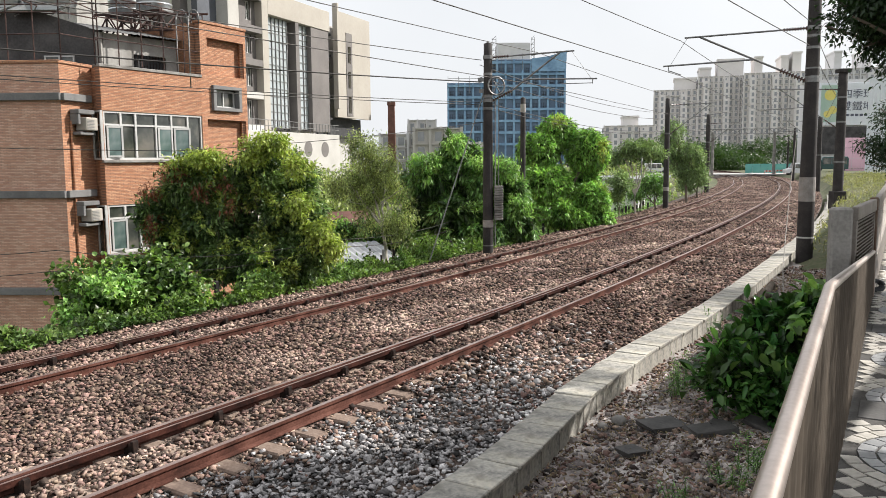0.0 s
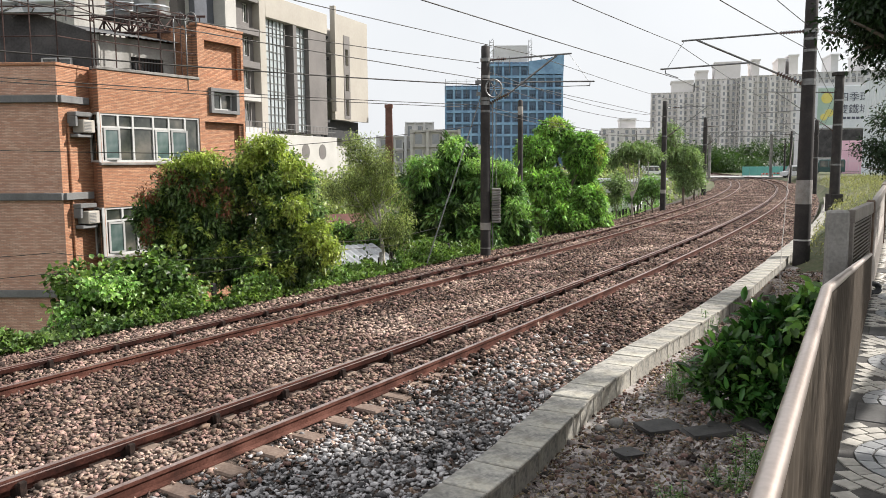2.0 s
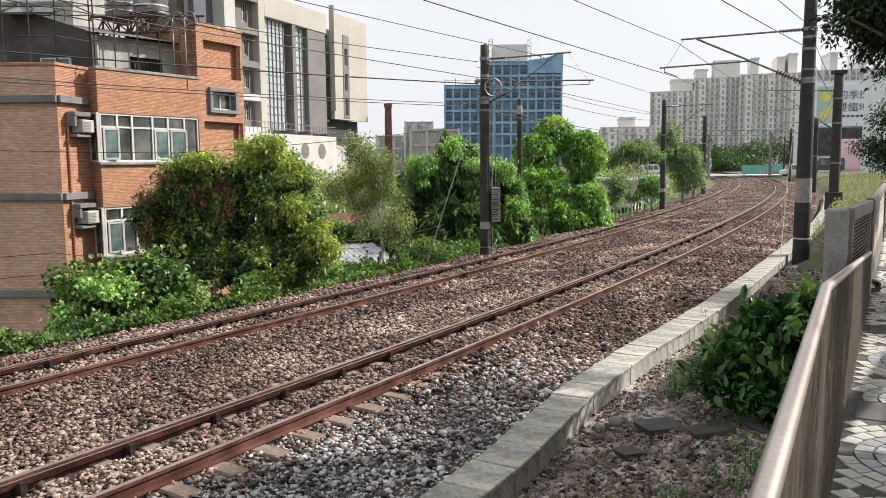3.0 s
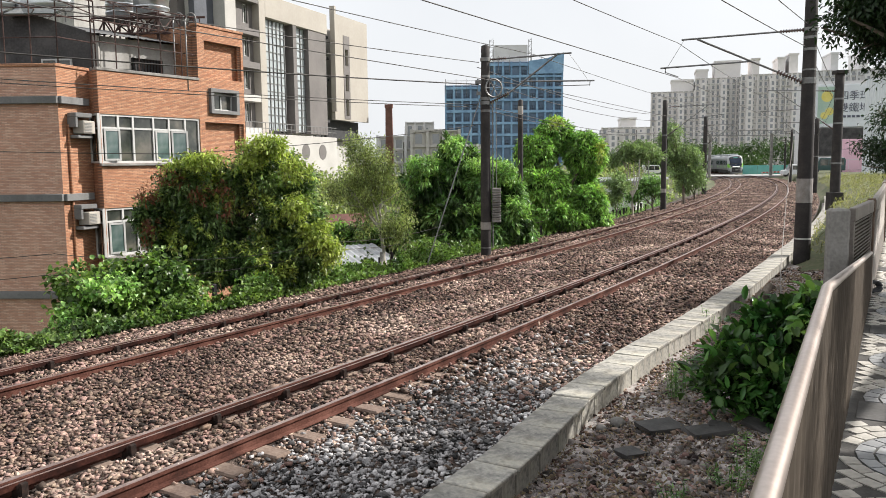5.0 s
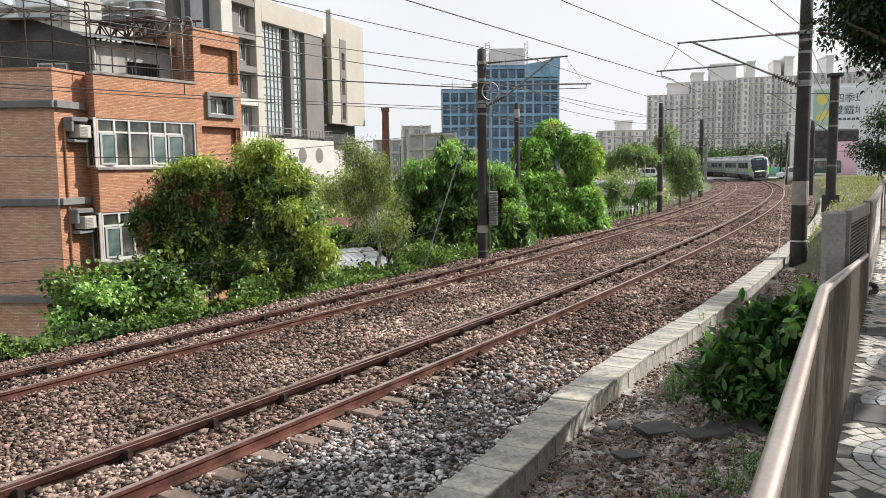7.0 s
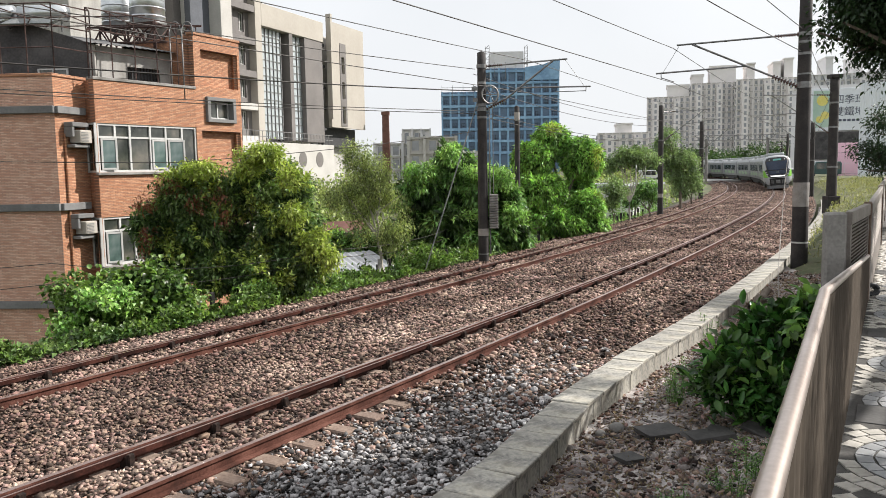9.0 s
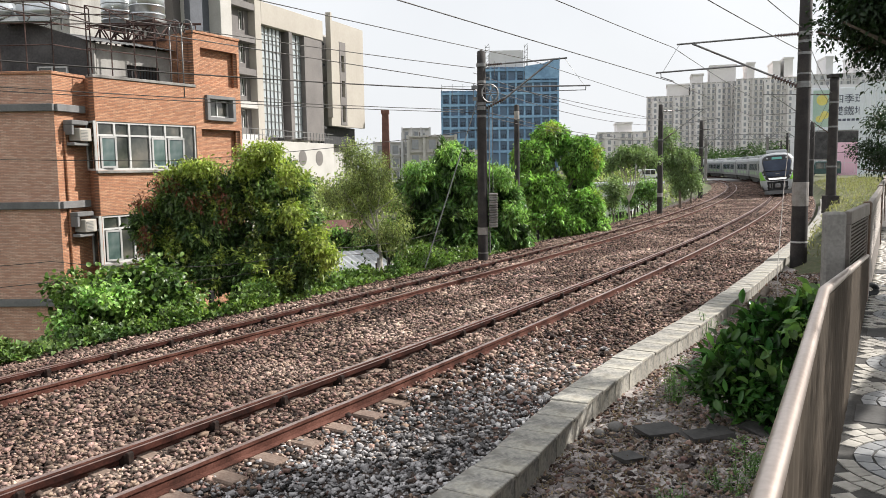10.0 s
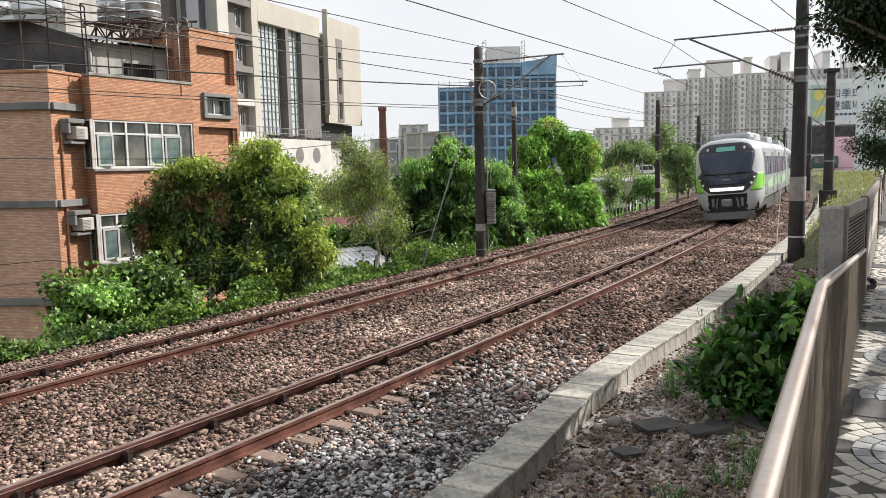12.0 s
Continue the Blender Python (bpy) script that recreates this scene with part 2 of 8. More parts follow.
L_DOME = leaf_material("leaf_dome", (0.10, 0.215, 0.05), (0.33, 0.54, 0.14), island=0.75)
L_VINE = leaf_material("leaf_vine", (0.042, 0.09, 0.026), (0.21, 0.31, 0.085), island=0.75)
L_GRASS = leaf_material("dry_grass", (0.11, 0.12, 0.045), (0.34, 0.32, 0.15), island=0.6)
# greyed leaf colour that puts distance haze into the far trees
L_FAR = leaf_material("leaf_hazed", (0.09, 0.145, 0.06), (0.27, 0.36, 0.17), island=0.6)
L_RED = leaf_material("leaf_red", (0.16, 0.05, 0.03), (0.26, 0.10, 0.06))
L_GLOSS = leaf_material("leaf_glossy", (0.035, 0.10, 0.03), (0.13, 0.27, 0.07), island=0.75, rough=0.2)
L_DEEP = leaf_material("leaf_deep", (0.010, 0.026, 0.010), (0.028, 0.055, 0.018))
M_TRAIN = material("train_silver", ((0.24, 0.245, 0.25), (0.30, 0.305, 0.31)), 0.42, metal=0.4, scale=0.6, fine=8, bump=0.02)
M_TRAINW = material("train_white", ((0.36, 0.375, 0.39), (0.42, 0.435, 0.45)), 0.35, scale=1, fine=10, bump=0.02)
M_GREEN = material("train_green", ((0.16, 0.44, 0.03), (0.22, 0.54, 0.05)), 0.35, scale=1, fine=10, bump=0.0)
M_LIME = material("train_pale_green", ((0.25, 0.40, 0.20), (0.31, 0.46, 0.26)), 0.4, scale=1, fine=10, bump=0.0)
M_TRAINGLASS = material("windscreen_glass", ((0.014, 0.022, 0.045), (0.028, 0.042, 0.075)), 0.12, scale=0.7, fine=3, bump=0, spec=0.4)
M_BLACK = material("black_plastic", ((0.012, 0.012, 0.014), (0.03, 0.03, 0.033)), 0.45, scale=3, fine=20, bump=0.02)
M_UNDER = material("underframe", ((0.02, 0.018, 0.017), (0.055, 0.05, 0.045)), 0.8, scale=2, fine=16, bump=0.2)


# ---------------------------------------------------------------- mesh helpers
def mesh_object(name, bm, mat, smooth=False):
    me = bpy.data.meshes.new(name)
    bm.normal_update()
    bm.to_mesh(me)
    bm.free()
    for m in (mat if isinstance(mat, (list, tuple)) else [mat]):
        me.materials.append(m)
    if smooth:
        me.shade_smooth()
    return new(name, me)


def part(name, bm, mat, parent, label="", smooth=False, m=None):
    ob = mesh_object(name, bm, mat, smooth)
    ob.parent = parent
    if m is not None:
        ob.matrix_basis = m
    if label:
        ob["label"] = label
    return ob


def piece(name, me, parent, m):
    """Another object on a mesh that is already there."""
    ob = new(name, me)
    ob.parent = parent
    ob.matrix_basis = m
    return ob


def thing(name, label, category, m=None, group="", kind=""):
    ob = new(name)
    ob.empty_display_size = 0.2
    if m is not None:
        ob.matrix_basis = m
    return tagged(ob, label, category, group, kind)


def box(bm, lo, hi, bevel=0.0, m=None, mi=0):
    lo, hi = Vector(lo), Vector(hi)
    c, s = (lo + hi) / 2, hi - lo
    mat = Matrix.LocRotScale(c, None, s)
    if m is not None:
        mat = m @ mat
    r = bmesh.ops.create_cube(bm, size=1, matrix=mat)
    vs = r["verts"]
    fs = list({f for v in vs for f in v.link_faces})
    for f in fs:
        f.material_index = mi
    if bevel:
        es = list({e for v in vs for e in v.link_edges})
        r = bmesh.ops.bevel(bm, geom=es, offset=bevel, segments=1, affect="EDGES", profile=0.5)
        for f in r["faces"]:
            f.material_index = mi
    return vs


def tube(bm, a, b, r0, r1=None, seg=8, mi=0, caps=True):
    a, b = Vector(a), Vector(b)
    d = b - a
    m = Matrix.Translation((a + b) / 2) @ d.to_track_quat("Z", "Y").to_matrix().to_4x4()
    r = bmesh.ops.create_cone(bm, cap_ends=caps, segments=seg, radius1=r0, radius2=r0 if r1 is None else r1, depth=d.length, matrix=m)
    for f in {f for v in r["verts"] for f in v.link_faces}:
        f.material_index = mi
    return r["verts"]


def sweep(bm, points, section, up=Vector((0, 0, 1)), closed=False, mi=0, cap=True):
    """A section of (side, up) pairs carried along points; side is to the right of the way."""
    rings = []
    n = len(points)
    for i, p in enumerate(points):
        d = (points[min(i + 1, n - 1)] - points[max(i - 1, 0)])
        d = Vector((d.x, d.y, d.z)).normalized()
        side = d.cross(up).normalized()
        u = side.cross(d).normalized()
        rings.append([bm.verts.new(p + side * a + u * b) for a, b in section])
    k = len(section)
    for i in range(n - 1):
        for j in range(k if not closed else k):
            jn = (j + 1) % k
            f = bm.faces.new((rings[i][j], rings[i + 1][j], rings[i + 1][jn], rings[i][jn]))
            f.material_index = mi
    if cap:
        try:
            bm.faces.new(rings[0])
            bm.faces.new(list(reversed(rings[-1])))
        except ValueError:
            pass
    return rings


def ring_section(r, seg=8):
    return [(r * math.cos(2 * math.pi * i / seg), r * math.sin(2 * math.pi * i / seg)) for i in range(seg)]


def wire(name, points, r, mat, label, category="wire"):
    bm = bmesh.new()
    sweep(bm, [Vector(p) for p in points], ring_section(r, 5), cap=False)
    ob = mesh_object(name, bm, mat, True)
    return tagged(ob, label, category)


def from_arrays(name, verts, faces, mat, smooth=False):
    """A mesh object from numpy arrays of vertices and equal-sided faces."""
    me = bpy.data.meshes.new(name)
    k = faces.shape[1]
    me.vertices.add(len(verts))
    me.vertices.foreach_set("co", np.ascontiguousarray(verts, dtype=np.float32).ravel())
    me.loops.add(faces.size)
    me.loops.foreach_set("vertex_index", np.ascontiguousarray(faces, dtype=np.int32).ravel())
    me.polygons.add(len(faces))
    me.polygons.foreach_set("loop_start", np.arange(0, faces.size, k, dtype=np.int32))
    me.polygons.foreach_set("loop_total", np.full(len(faces), k, dtype=np.int32))
    me.update(calc_edges=True)
    me.materials.append(mat)
    if smooth:
        me.shade_smooth()
    return new(name, me)


# ---------------------------------------------------------------- plan of the line
def lay_line(k, last=192.0, radius=300.0, total=520.0):
    """A track's centre: x as a polynomial of y up to last, then an arc to the left; steps of 0.25 m with heading."""
    pts = []
    y = -40.0
    d4 = (np.polyval(k, 0.0401) - np.polyval(k, 0.04)) / 0.01
    while y < last:
        x = np.polyval(k, y / 100) if y > 4 else np.polyval(k, 0.04) + (y - 4) * d4
        pts.append((x, y))
        y += 0.2
    pts = np.array(pts)
    d = pts[-1] - pts[-2]
    th = math.atan2(d[0], d[1])
    x, y = pts[-1]
    ext = []
    for _ in range(1400):
        th -= 0.25 / radius
        x, y = x + 0.25 * math.sin(th), y + 0.25 * math.cos(th)
        ext.append((x, y))
    pts = np.vstack([pts, ext])
    seg = np.hypot(*np.diff(pts, axis=0).T)
    s = np.concatenate([[0], np.cumsum(seg)])
    s0 = np.interp(0.0, pts[:, 1][:1160], s[:1160])
    s = s - s0
    grid = np.arange(s[0], min(total, s[-1]), 0.25)
    px, py = np.interp(grid, s, pts[:, 0]), np.interp(grid, s, pts[:, 1])
    return grid, px, py, np.unwrap(np.arctan2(np.gradient(px), np.gradient(py)))


NEAR = lay_line((-1.3686, 9.8242, -25.9773, 32.0374, -31.9431, 68.537, -8.4097), 185.0)
FAR = lay_line((0.699, -3.8496, 5.4123, 1.8621, -21.468, 68.5045, -13.911), 150.0, 330.0)
FAR_Z = -0.08
CANT = 0.012
GAUGE = 0.566


def along(line, s, o=0.0, z=0.0):
    """The point at arc length s of a line, o metres to its right."""
    g, px, py, th = line
    x, y, h = np.interp(s, g, px), np.interp(s, g, py), np.interp(s, g, th)
    return Vector((x + o * math.cos(h), y - o * math.sin(h), z))


def heading(line, s):
    return math.degrees(np.interp(s, line[0], line[3]))


def run(line, s0, s1, step, o=0.0, z=0.0):
    n = max(2, int(round((s1 - s0) / step)) + 1)
    return [along(line, s0 + (s1 - s0) * i / (n - 1), o, z) for i in range(n)]


def offset_of(x, y):
    """Signed distance to the near track's centre, right positive, for arrays, and the arc length there."""
    g, px, py, th = (a[::6] for a in NEAR)
    x, y = np.asarray(x, float).ravel(), np.asarray(y, float).ravel()
    o, s = np.empty(len(x)), np.empty(len(x))
    for i in range(0, len(x), 4000):
        dx, dy = x[i:i + 4000, None] - px, y[i:i + 4000, None] - py
        k = np.argmin(dx * dx + dy * dy, axis=1)
        r = np.arange(len(k))
        o[i:i + 4000] = dx[r, k] * np.cos(th[k]) - dy[r, k] * np.sin(th[k])
        far = np.hypot(dx[r, k], dy[r, k])
        o[i:i + 4000] = np.where(far > 3 * np.abs(o[i:i + 4000]) + 8, np.sign(o[i:i + 4000]) * far, o[i:i + 4000])
        s[i:i + 4000] = g[k]
    return o, s


PROFILE_O = (-400, -16, -12.5, -9.2, -7.8, -6.6, -5.8, -3.2, -2.2, -1.2, 1.2, 2.6, 3.0, 3.4, 5.0, 6.7, 7.1, 12, 40)
PROFILE_Z = (-2.8, -2.8, -2.5, -0.85, -0.62, -0.52, -0.45, -0.45, -0.45, -0.4, -0.4, -0.4, -0.42, -0.42, -0.34, 0.1, 1.25, 1.25, 0.6)


def ground_z(x, y):
    o, s = offset_of(x, y)
    z = np.interp(o, PROFILE_O, PROFILE_Z)
    # from the thick mast on, a grassy bench stands to the right of the line
    bench = np.interp(o, (3.3, 3.45, 3.9, 5.0, 9.0, 60.0), (-0.42, -0.4, 0.25, 0.75, 1.0, 0.9))
    k = np.clip((s - 28) / 8, 0, 1) * np.clip((165 - s) / 25, 0, 1)
    z = np.where(o > 3.3, z * (1 - k) + bench * k, z)
    # past the level crossing everything is nearly flat
    k = np.clip((s - 95) / 40, 0, 1)
    flat = np.where((np.abs(o + 2) < 6) | ((o > 3) & (s < 165)), z, -0.3)
    return z * (1 - k) + flat * k


def lay_pavement():
    """The railing's foot: straight past the camera, a slight bend, then along the line."""
    x, y = 1.49, 3.01
    fwd, back = [], []
    a, b = x, y
    for i in range(360):
        s = 0.25 * i
        h = radians(30.0)
        fwd.append((s, a, b, h))
        a, b = a + 0.25 * math.sin(h), b + 0.25 * math.cos(h)
    h = radians(28.2)
    for i in range(60, 0, -1):
        d = 0.25 * i
        back.append((-d, x - d * math.sin(h), y - d * math.cos(h), h))
    return tuple(np.array(back + fwd).T)


PAVE = lay_pavement()


# ---------------------------------------------------------------- ground and track
def build_ground():
    def axis(lo, hi, step, far):
        mid = np.arange(lo, hi, step)
        out = np.array([30, 80, 200, 600, 1500, far])
        return np.concatenate([(lo - out)[::-1], mid, hi + out])
    xs, ys = axis(-36, 90, 0.7, 4000), axis(-12, 215, 0.7, 4500)
    gx, gy = np.meshgrid(xs, ys)
    z = ground_z(gx, gy)
    z += np.array([0.05 * noise.noise((a * 0.9, b * 0.9, 0)) for a, b in zip(gx.ravel(), gy.ravel())])
    v = np.c_[gx.ravel(), gy.ravel(), z]
    nx, ny = len(xs), len(ys)
    i = (np.arange(ny - 1)[:, None] * nx + np.arange(nx - 1)).ravel()
    ob = from_arrays("ground", v, np.c_[i, i + 1, i + nx + 1, i + nx], M_EARTH, True)
    tagged(ob, "weedy brown earth bank beside the railway", "ground", kind="structure")


BED_O = (-9.2, -7.6, -6.6, -5.9, -3.4, -2.6, -1.3, -0.7, 0.6, 0.7, 1.35, 2.2, 3.05)
BED_Z = (-0.80, -0.52, -0.40, -0.235, -0.235, -0.25, -0.20, -0.165, -0.16, -0.205, -0.215, -0.24, -0.26)


def build_bed():
    """The ballast bed of both tracks as one sheet with shoulders."""
    ss = np.concatenate([np.arange(-12, 60, 0.5), np.arange(60, 240, 2)])
    cols = list(zip(BED_O, BED_Z))
    cols2 = []
    for (a, za), (b, zb) in zip(cols[:-1], cols[1:]):
        n = max(1, int((b - a) / 0.4))
        cols2 += [(a + (b - a) * k / n, za + (zb - za) * k / n) for k in range(n)]
    cols2.append(cols[-1])
    v = []
    for s in ss:
        for o, z in cols2:
            p = along(NEAR, s, o)
            v.append((p.x, p.y, z + 0.035 * noise.noise((p.x * 1.1, p.y * 1.1, 3)) + 0.004))
    n = len(cols2)
    i = (np.arange(len(ss) - 1)[:, None] * n + np.arange(n - 1)).ravel()
    ob = from_arrays("ballast_bed", np.array(v), np.c_[i, i + 1, i + n + 1, i + n], M_BALLAST_BED, True)
    tagged(ob, "brown and grey crushed stone track bed", "ballast", kind="structure")
    # dirt strip between the cable trough and the railing
    v = []
    cols = [(3.2 + 0.3 * k, np.interp(3.2 + 0.3 * k, (3.2, 4.0, 5.4, 6.4, 6.7), (-0.36, -0.30, -0.20, 0.15, 0.3))) for k in range(12)]
    ss = np.arange(-8, 70, 0.35)
    for s in ss:
        for o, z in cols:
            p = along(NEAR, s, o)
            v.append((p.x, p.y, z + 0.06 * noise.noise((p.x * 1.6, p.y * 1.6, 7)) + 0.03))
    n = len(cols)
    i = (np.arange(len(ss) - 1)[:, None] * n + np.arange(n - 1)).ravel()
    ob = from_arrays("dirt_strip", np.array(v), np.c_[i, i + 1, i + n + 1, i + n], M_DIRT, True)
    tagged(ob, "grey-brown dirt and leaf litter between trough and railing", "dirt", kind="structure")


def bed_z(o):
    return np.interp(o, BED_O, BED_Z)


def chip():
    """An angular chip: a box with a split top, fourteen triangles."""
    v = np.array([(-1, -1, -1), (1, -1, -1), (1, 1, -1), (-1, 1, -1), (-1, -1, 1), (1, -1, 1), (1, 1, 1), (-1, 1, 1), (0, 0, 1.45)]) * 0.72
    f = np.array([(0, 2, 1), (0, 3, 2), (0, 1, 5), (0, 5, 4), (1, 2, 6), (1, 6, 5), (2, 3, 7), (2, 7, 6), (3, 0, 4), (3, 4, 7), (4, 5, 8), (5, 6, 8), (6, 7, 8), (7, 4, 8)])
    return v, f


def scatter_stones(name, label, points, sizes, mat, rng):
    """Broken stones: uneven angular pieces, turned at random, joined."""
    bv, bf = chip()
    n = len(points)
    shapes = [bv + rng.uniform(-0.42, 0.42, bv.shape) for _ in range(40)]
    pick = rng.integers(0, 40, n)
    base = np.array(shapes)[pick]
    base *= sizes[:, None, None] * rng.uniform(0.38, 1.4, (n, 1, 3))
    q = rng.normal(size=(n, 4))
    q /= np.linalg.norm(q, axis=1)[:, None]
    w, x, y, z = q.T
    R = np.stack([1 - 2 * (y * y + z * z), 2 * (x * y - z * w), 2 * (x * z + y * w), 2 * (x * y + z * w), 1 - 2 * (x * x + z * z), 2 * (y * z - x * w),
                  2 * (x * z - y * w), 2 * (y * z + x * w), 1 - 2 * (x * x + y * y)], 1).reshape(n, 3, 3)
    v = np.einsum("nij,nkj->nki", R, base)
    v[:, :, 2] *= 0.66
    v += points[:, None, :]
    f = bf[None] + (np.arange(n) * len(bv))[:, None, None]
    ob = from_arrays(name, v.reshape(-1, 3), f.reshape(-1, 3), mat)
    return tagged(ob, label, "ballast", kind="stuff")


def build_stones():
    rng = np.random.default_rng(4)
    pts, sizes, offs, arcs = [], [], [], []
    for s0, s1, density, size in ((1.0, 14, 620, 0.0258), (14, 24, 400, 0.031), (24, 42, 230, 0.035), (42, 90, 105, 0.042), (90, 150, 32, 0.06)):
        n = int((s1 - s0) * 12.4 * density)
        s = rng.uniform(s0, s1, n)
        o = rng.uniform(-9.2, 2.95, n)
        x, y, h = (np.interp(s, NEAR[0], NEAR[k]) for k in (1, 2, 3))
        keep = np.ones(n, bool)
        z = bed_z(o) + 0.015 + rng.uniform(-0.03, 0.036, n)
        px, py = x + o * np.cos(h), y - o * np.sin(h)
        # only the stones inside the camera's view
        keep &= (py > 5.5) & (px > -0.62 * py - 0.5) & (px < 0.62 * py)
        # leave the rails and the sleepers' ends free
        for r in (GAUGE, -GAUGE, -GAUGE + 0.12):
            keep &= np.abs(o - r) > 0.075
        keep &= ~((o > 0.66) & (o < 0.97) & (np.abs((s - 0.3) % 0.6 - 0.3) > 0.19) & (rng.uniform(0, 1, n) < 0.85) & (s < 15))
        # further on the sleepers' ends lie under the stones
        z = z + np.where((o > 0.6) & (o < 1.2) & (s > 13), 0.06, 0.0)
        keep &= ~((o < -6.6) & (rng.uniform(0, 1, n) < (-6.6 - o) / 1.6))
        pts.append(np.c_[px, py, z][keep])
        sizes.append((size * rng.lognormal(0, 0.26, n))[keep])
        offs.append((o + rng.normal(0, 0.35, n))[keep])
        arcs.append((s + rng.normal(0, 2.0, n))[keep])
    pts, sizes, offs, arcs = np.vstack(pts), np.concatenate(sizes), np.concatenate(offs), np.concatenate(arcs)
    # near shoulder stones take a greyer copy that puts shade into colour
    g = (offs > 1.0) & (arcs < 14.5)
    scatter_stones("ballast_stones", "loose brown crushed ballast stones with pale ones among them", pts[~g], sizes[~g], M_STONE, rng)
    scatter_stones("shoulder_stones", "loose crushed shoulder stones with shade put into their grey", pts[g], sizes[g], M_STONESHADE, rng)
    # litter of the dirt strip
    n = 26000
    s, o = 2 + 28 * rng.uniform(0, 1, n) ** 1.7, rng.uniform(3.2, 6.4, n)
    x, y, h = (np.interp(s, NEAR[0], NEAR[k]) for k in (1, 2, 3))
    z = np.interp(o, (3.2, 4.0, 5.4, 6.4, 6.7), (-0.36, -0.30, -0.20, 0.15, 0.3)) + rng.uniform(0.02, 0.06, n)
    scatter_stones("dirt_gravel", "small dark gravel and rubble in the dirt", np.c_[x + o * np.cos(h), y - o * np.sin(h), z],
                   0.022 * rng.lognormal(0, 0.32, n), M_STONE, rng)


RAIL = [(-0.034, 0.0), (-0.034, -0.035), (-0.009, -0.048), (-0.009, -0.125), (-0.064, -0.140), (-0.064, -0.152), (0.064, -0.152), (0.064, -0.140),
        (0.009, -0.125), (0.009, -0.048), (0.034, -0.035), (0.034, 0.0)]


CHECK = [(-0.034, 0.0), (-0.034, -0.05), (0.012, -0.062), (0.034, -0.062), (0.034, 0.0)]


def build_rail(line, o, z, label, guard=False):
    pts = run(line, -14, 60, 0.6, o, z) + run(line, 62, 250, 2.5, o, z)
    ob = thing("check_rail" if guard else "rail", label, "rail")
    bm = bmesh.new()
    sweep(bm, pts, CHECK if guard else RAIL, cap=True)
    part("rail_web", bm, M_CHECK if guard else M_RUST, ob)
    if not guard:
        bm = bmesh.new()
        sweep(bm, [p + Vector((0, 0, 0.003)) for p in pts], [(-0.030, -0.004), (0.030, -0.004), (0.030, 0.001), (-0.030, 0.001)], cap=True)
        part("running_surface", bm, M_RAILHEAD, ob, "worn brighter running surface")
    else:
        bm = bmesh.new()
        sweep(bm, [p + Vector((0, 0, 0.003)) for p in pts], [(0.010, -0.004), (0.031, -0.004), (0.031, 0.001), (0.010, 0.001)], cap=True)
        part("bright_edge", bm, M_RAILHEAD, ob, "brighter strip along the upper edge")
        # iron chairs that hold the check rail to the running rail
        bm = bmesh.new()
        box(bm, (-0.11, -0.05, -0.17), (0.02, 0.05, -0.02), 0.012)
        box(bm, (0.0, -0.04, -0.17), (0.05, 0.04, 0.0), 0.01)
        first = part("chair", bm, M_CHAIR, ob, "dark iron chair")
        n = 0
        s = 1.2
        while s < 44:
            m = Matrix.Translation(along(line, s, o + 0.05, z)) @ pose(0, 0, 0, 0, 0, -heading(line, s))
            if n == 0:
                first.matrix_basis = m
            else:
                piece("chair", first.data, ob, m)
            n += 1
            s += 1.2
    return ob


def build_sleepers():
    bm = bmesh.new()
    box(bm, (-1.0, -0.12, -0.33), (1.0, 0.12, -0.155), 0.02)
    me = mesh_object("sleeper", bm, M_SLEEPER)
    first = True
    for line, z in ((NEAR, 0.0), (FAR, FAR_Z - 0.035)):
        s = 0.3
        while s < 46:
            m = Matrix.Translation(along(line, s, 0.0, z + 0.012)) @ pose(0, 0, 0, 0, 0, -heading(line, s) + random.uniform(-0.6, 0.6))
            if first:
                ob, first = me, False
                ob.matrix_basis = m
            else:
                ob = new("sleeper", me.data)
                ob.matrix_basis = m
            tagged(ob, "rust-dusted concrete sleeper half buried in ballast", "sleeper", "sleepers under the tracks")
            s += 0.6


def build_track():
    for line, z, who in ((NEAR, 0.0, "near"), (FAR, FAR_Z, "far")):
        build_rail(line, GAUGE, z + CANT, "rust-brown steel running rail on the outside of the curve")
        build_rail(line, -GAUGE, z - CANT, "rust-brown steel running rail beside a check rail")
        build_rail(line, -GAUGE + 0.125, z - CANT + 0.008, "dark rusted check rail on iron chairs", True)
    build_sleepers()


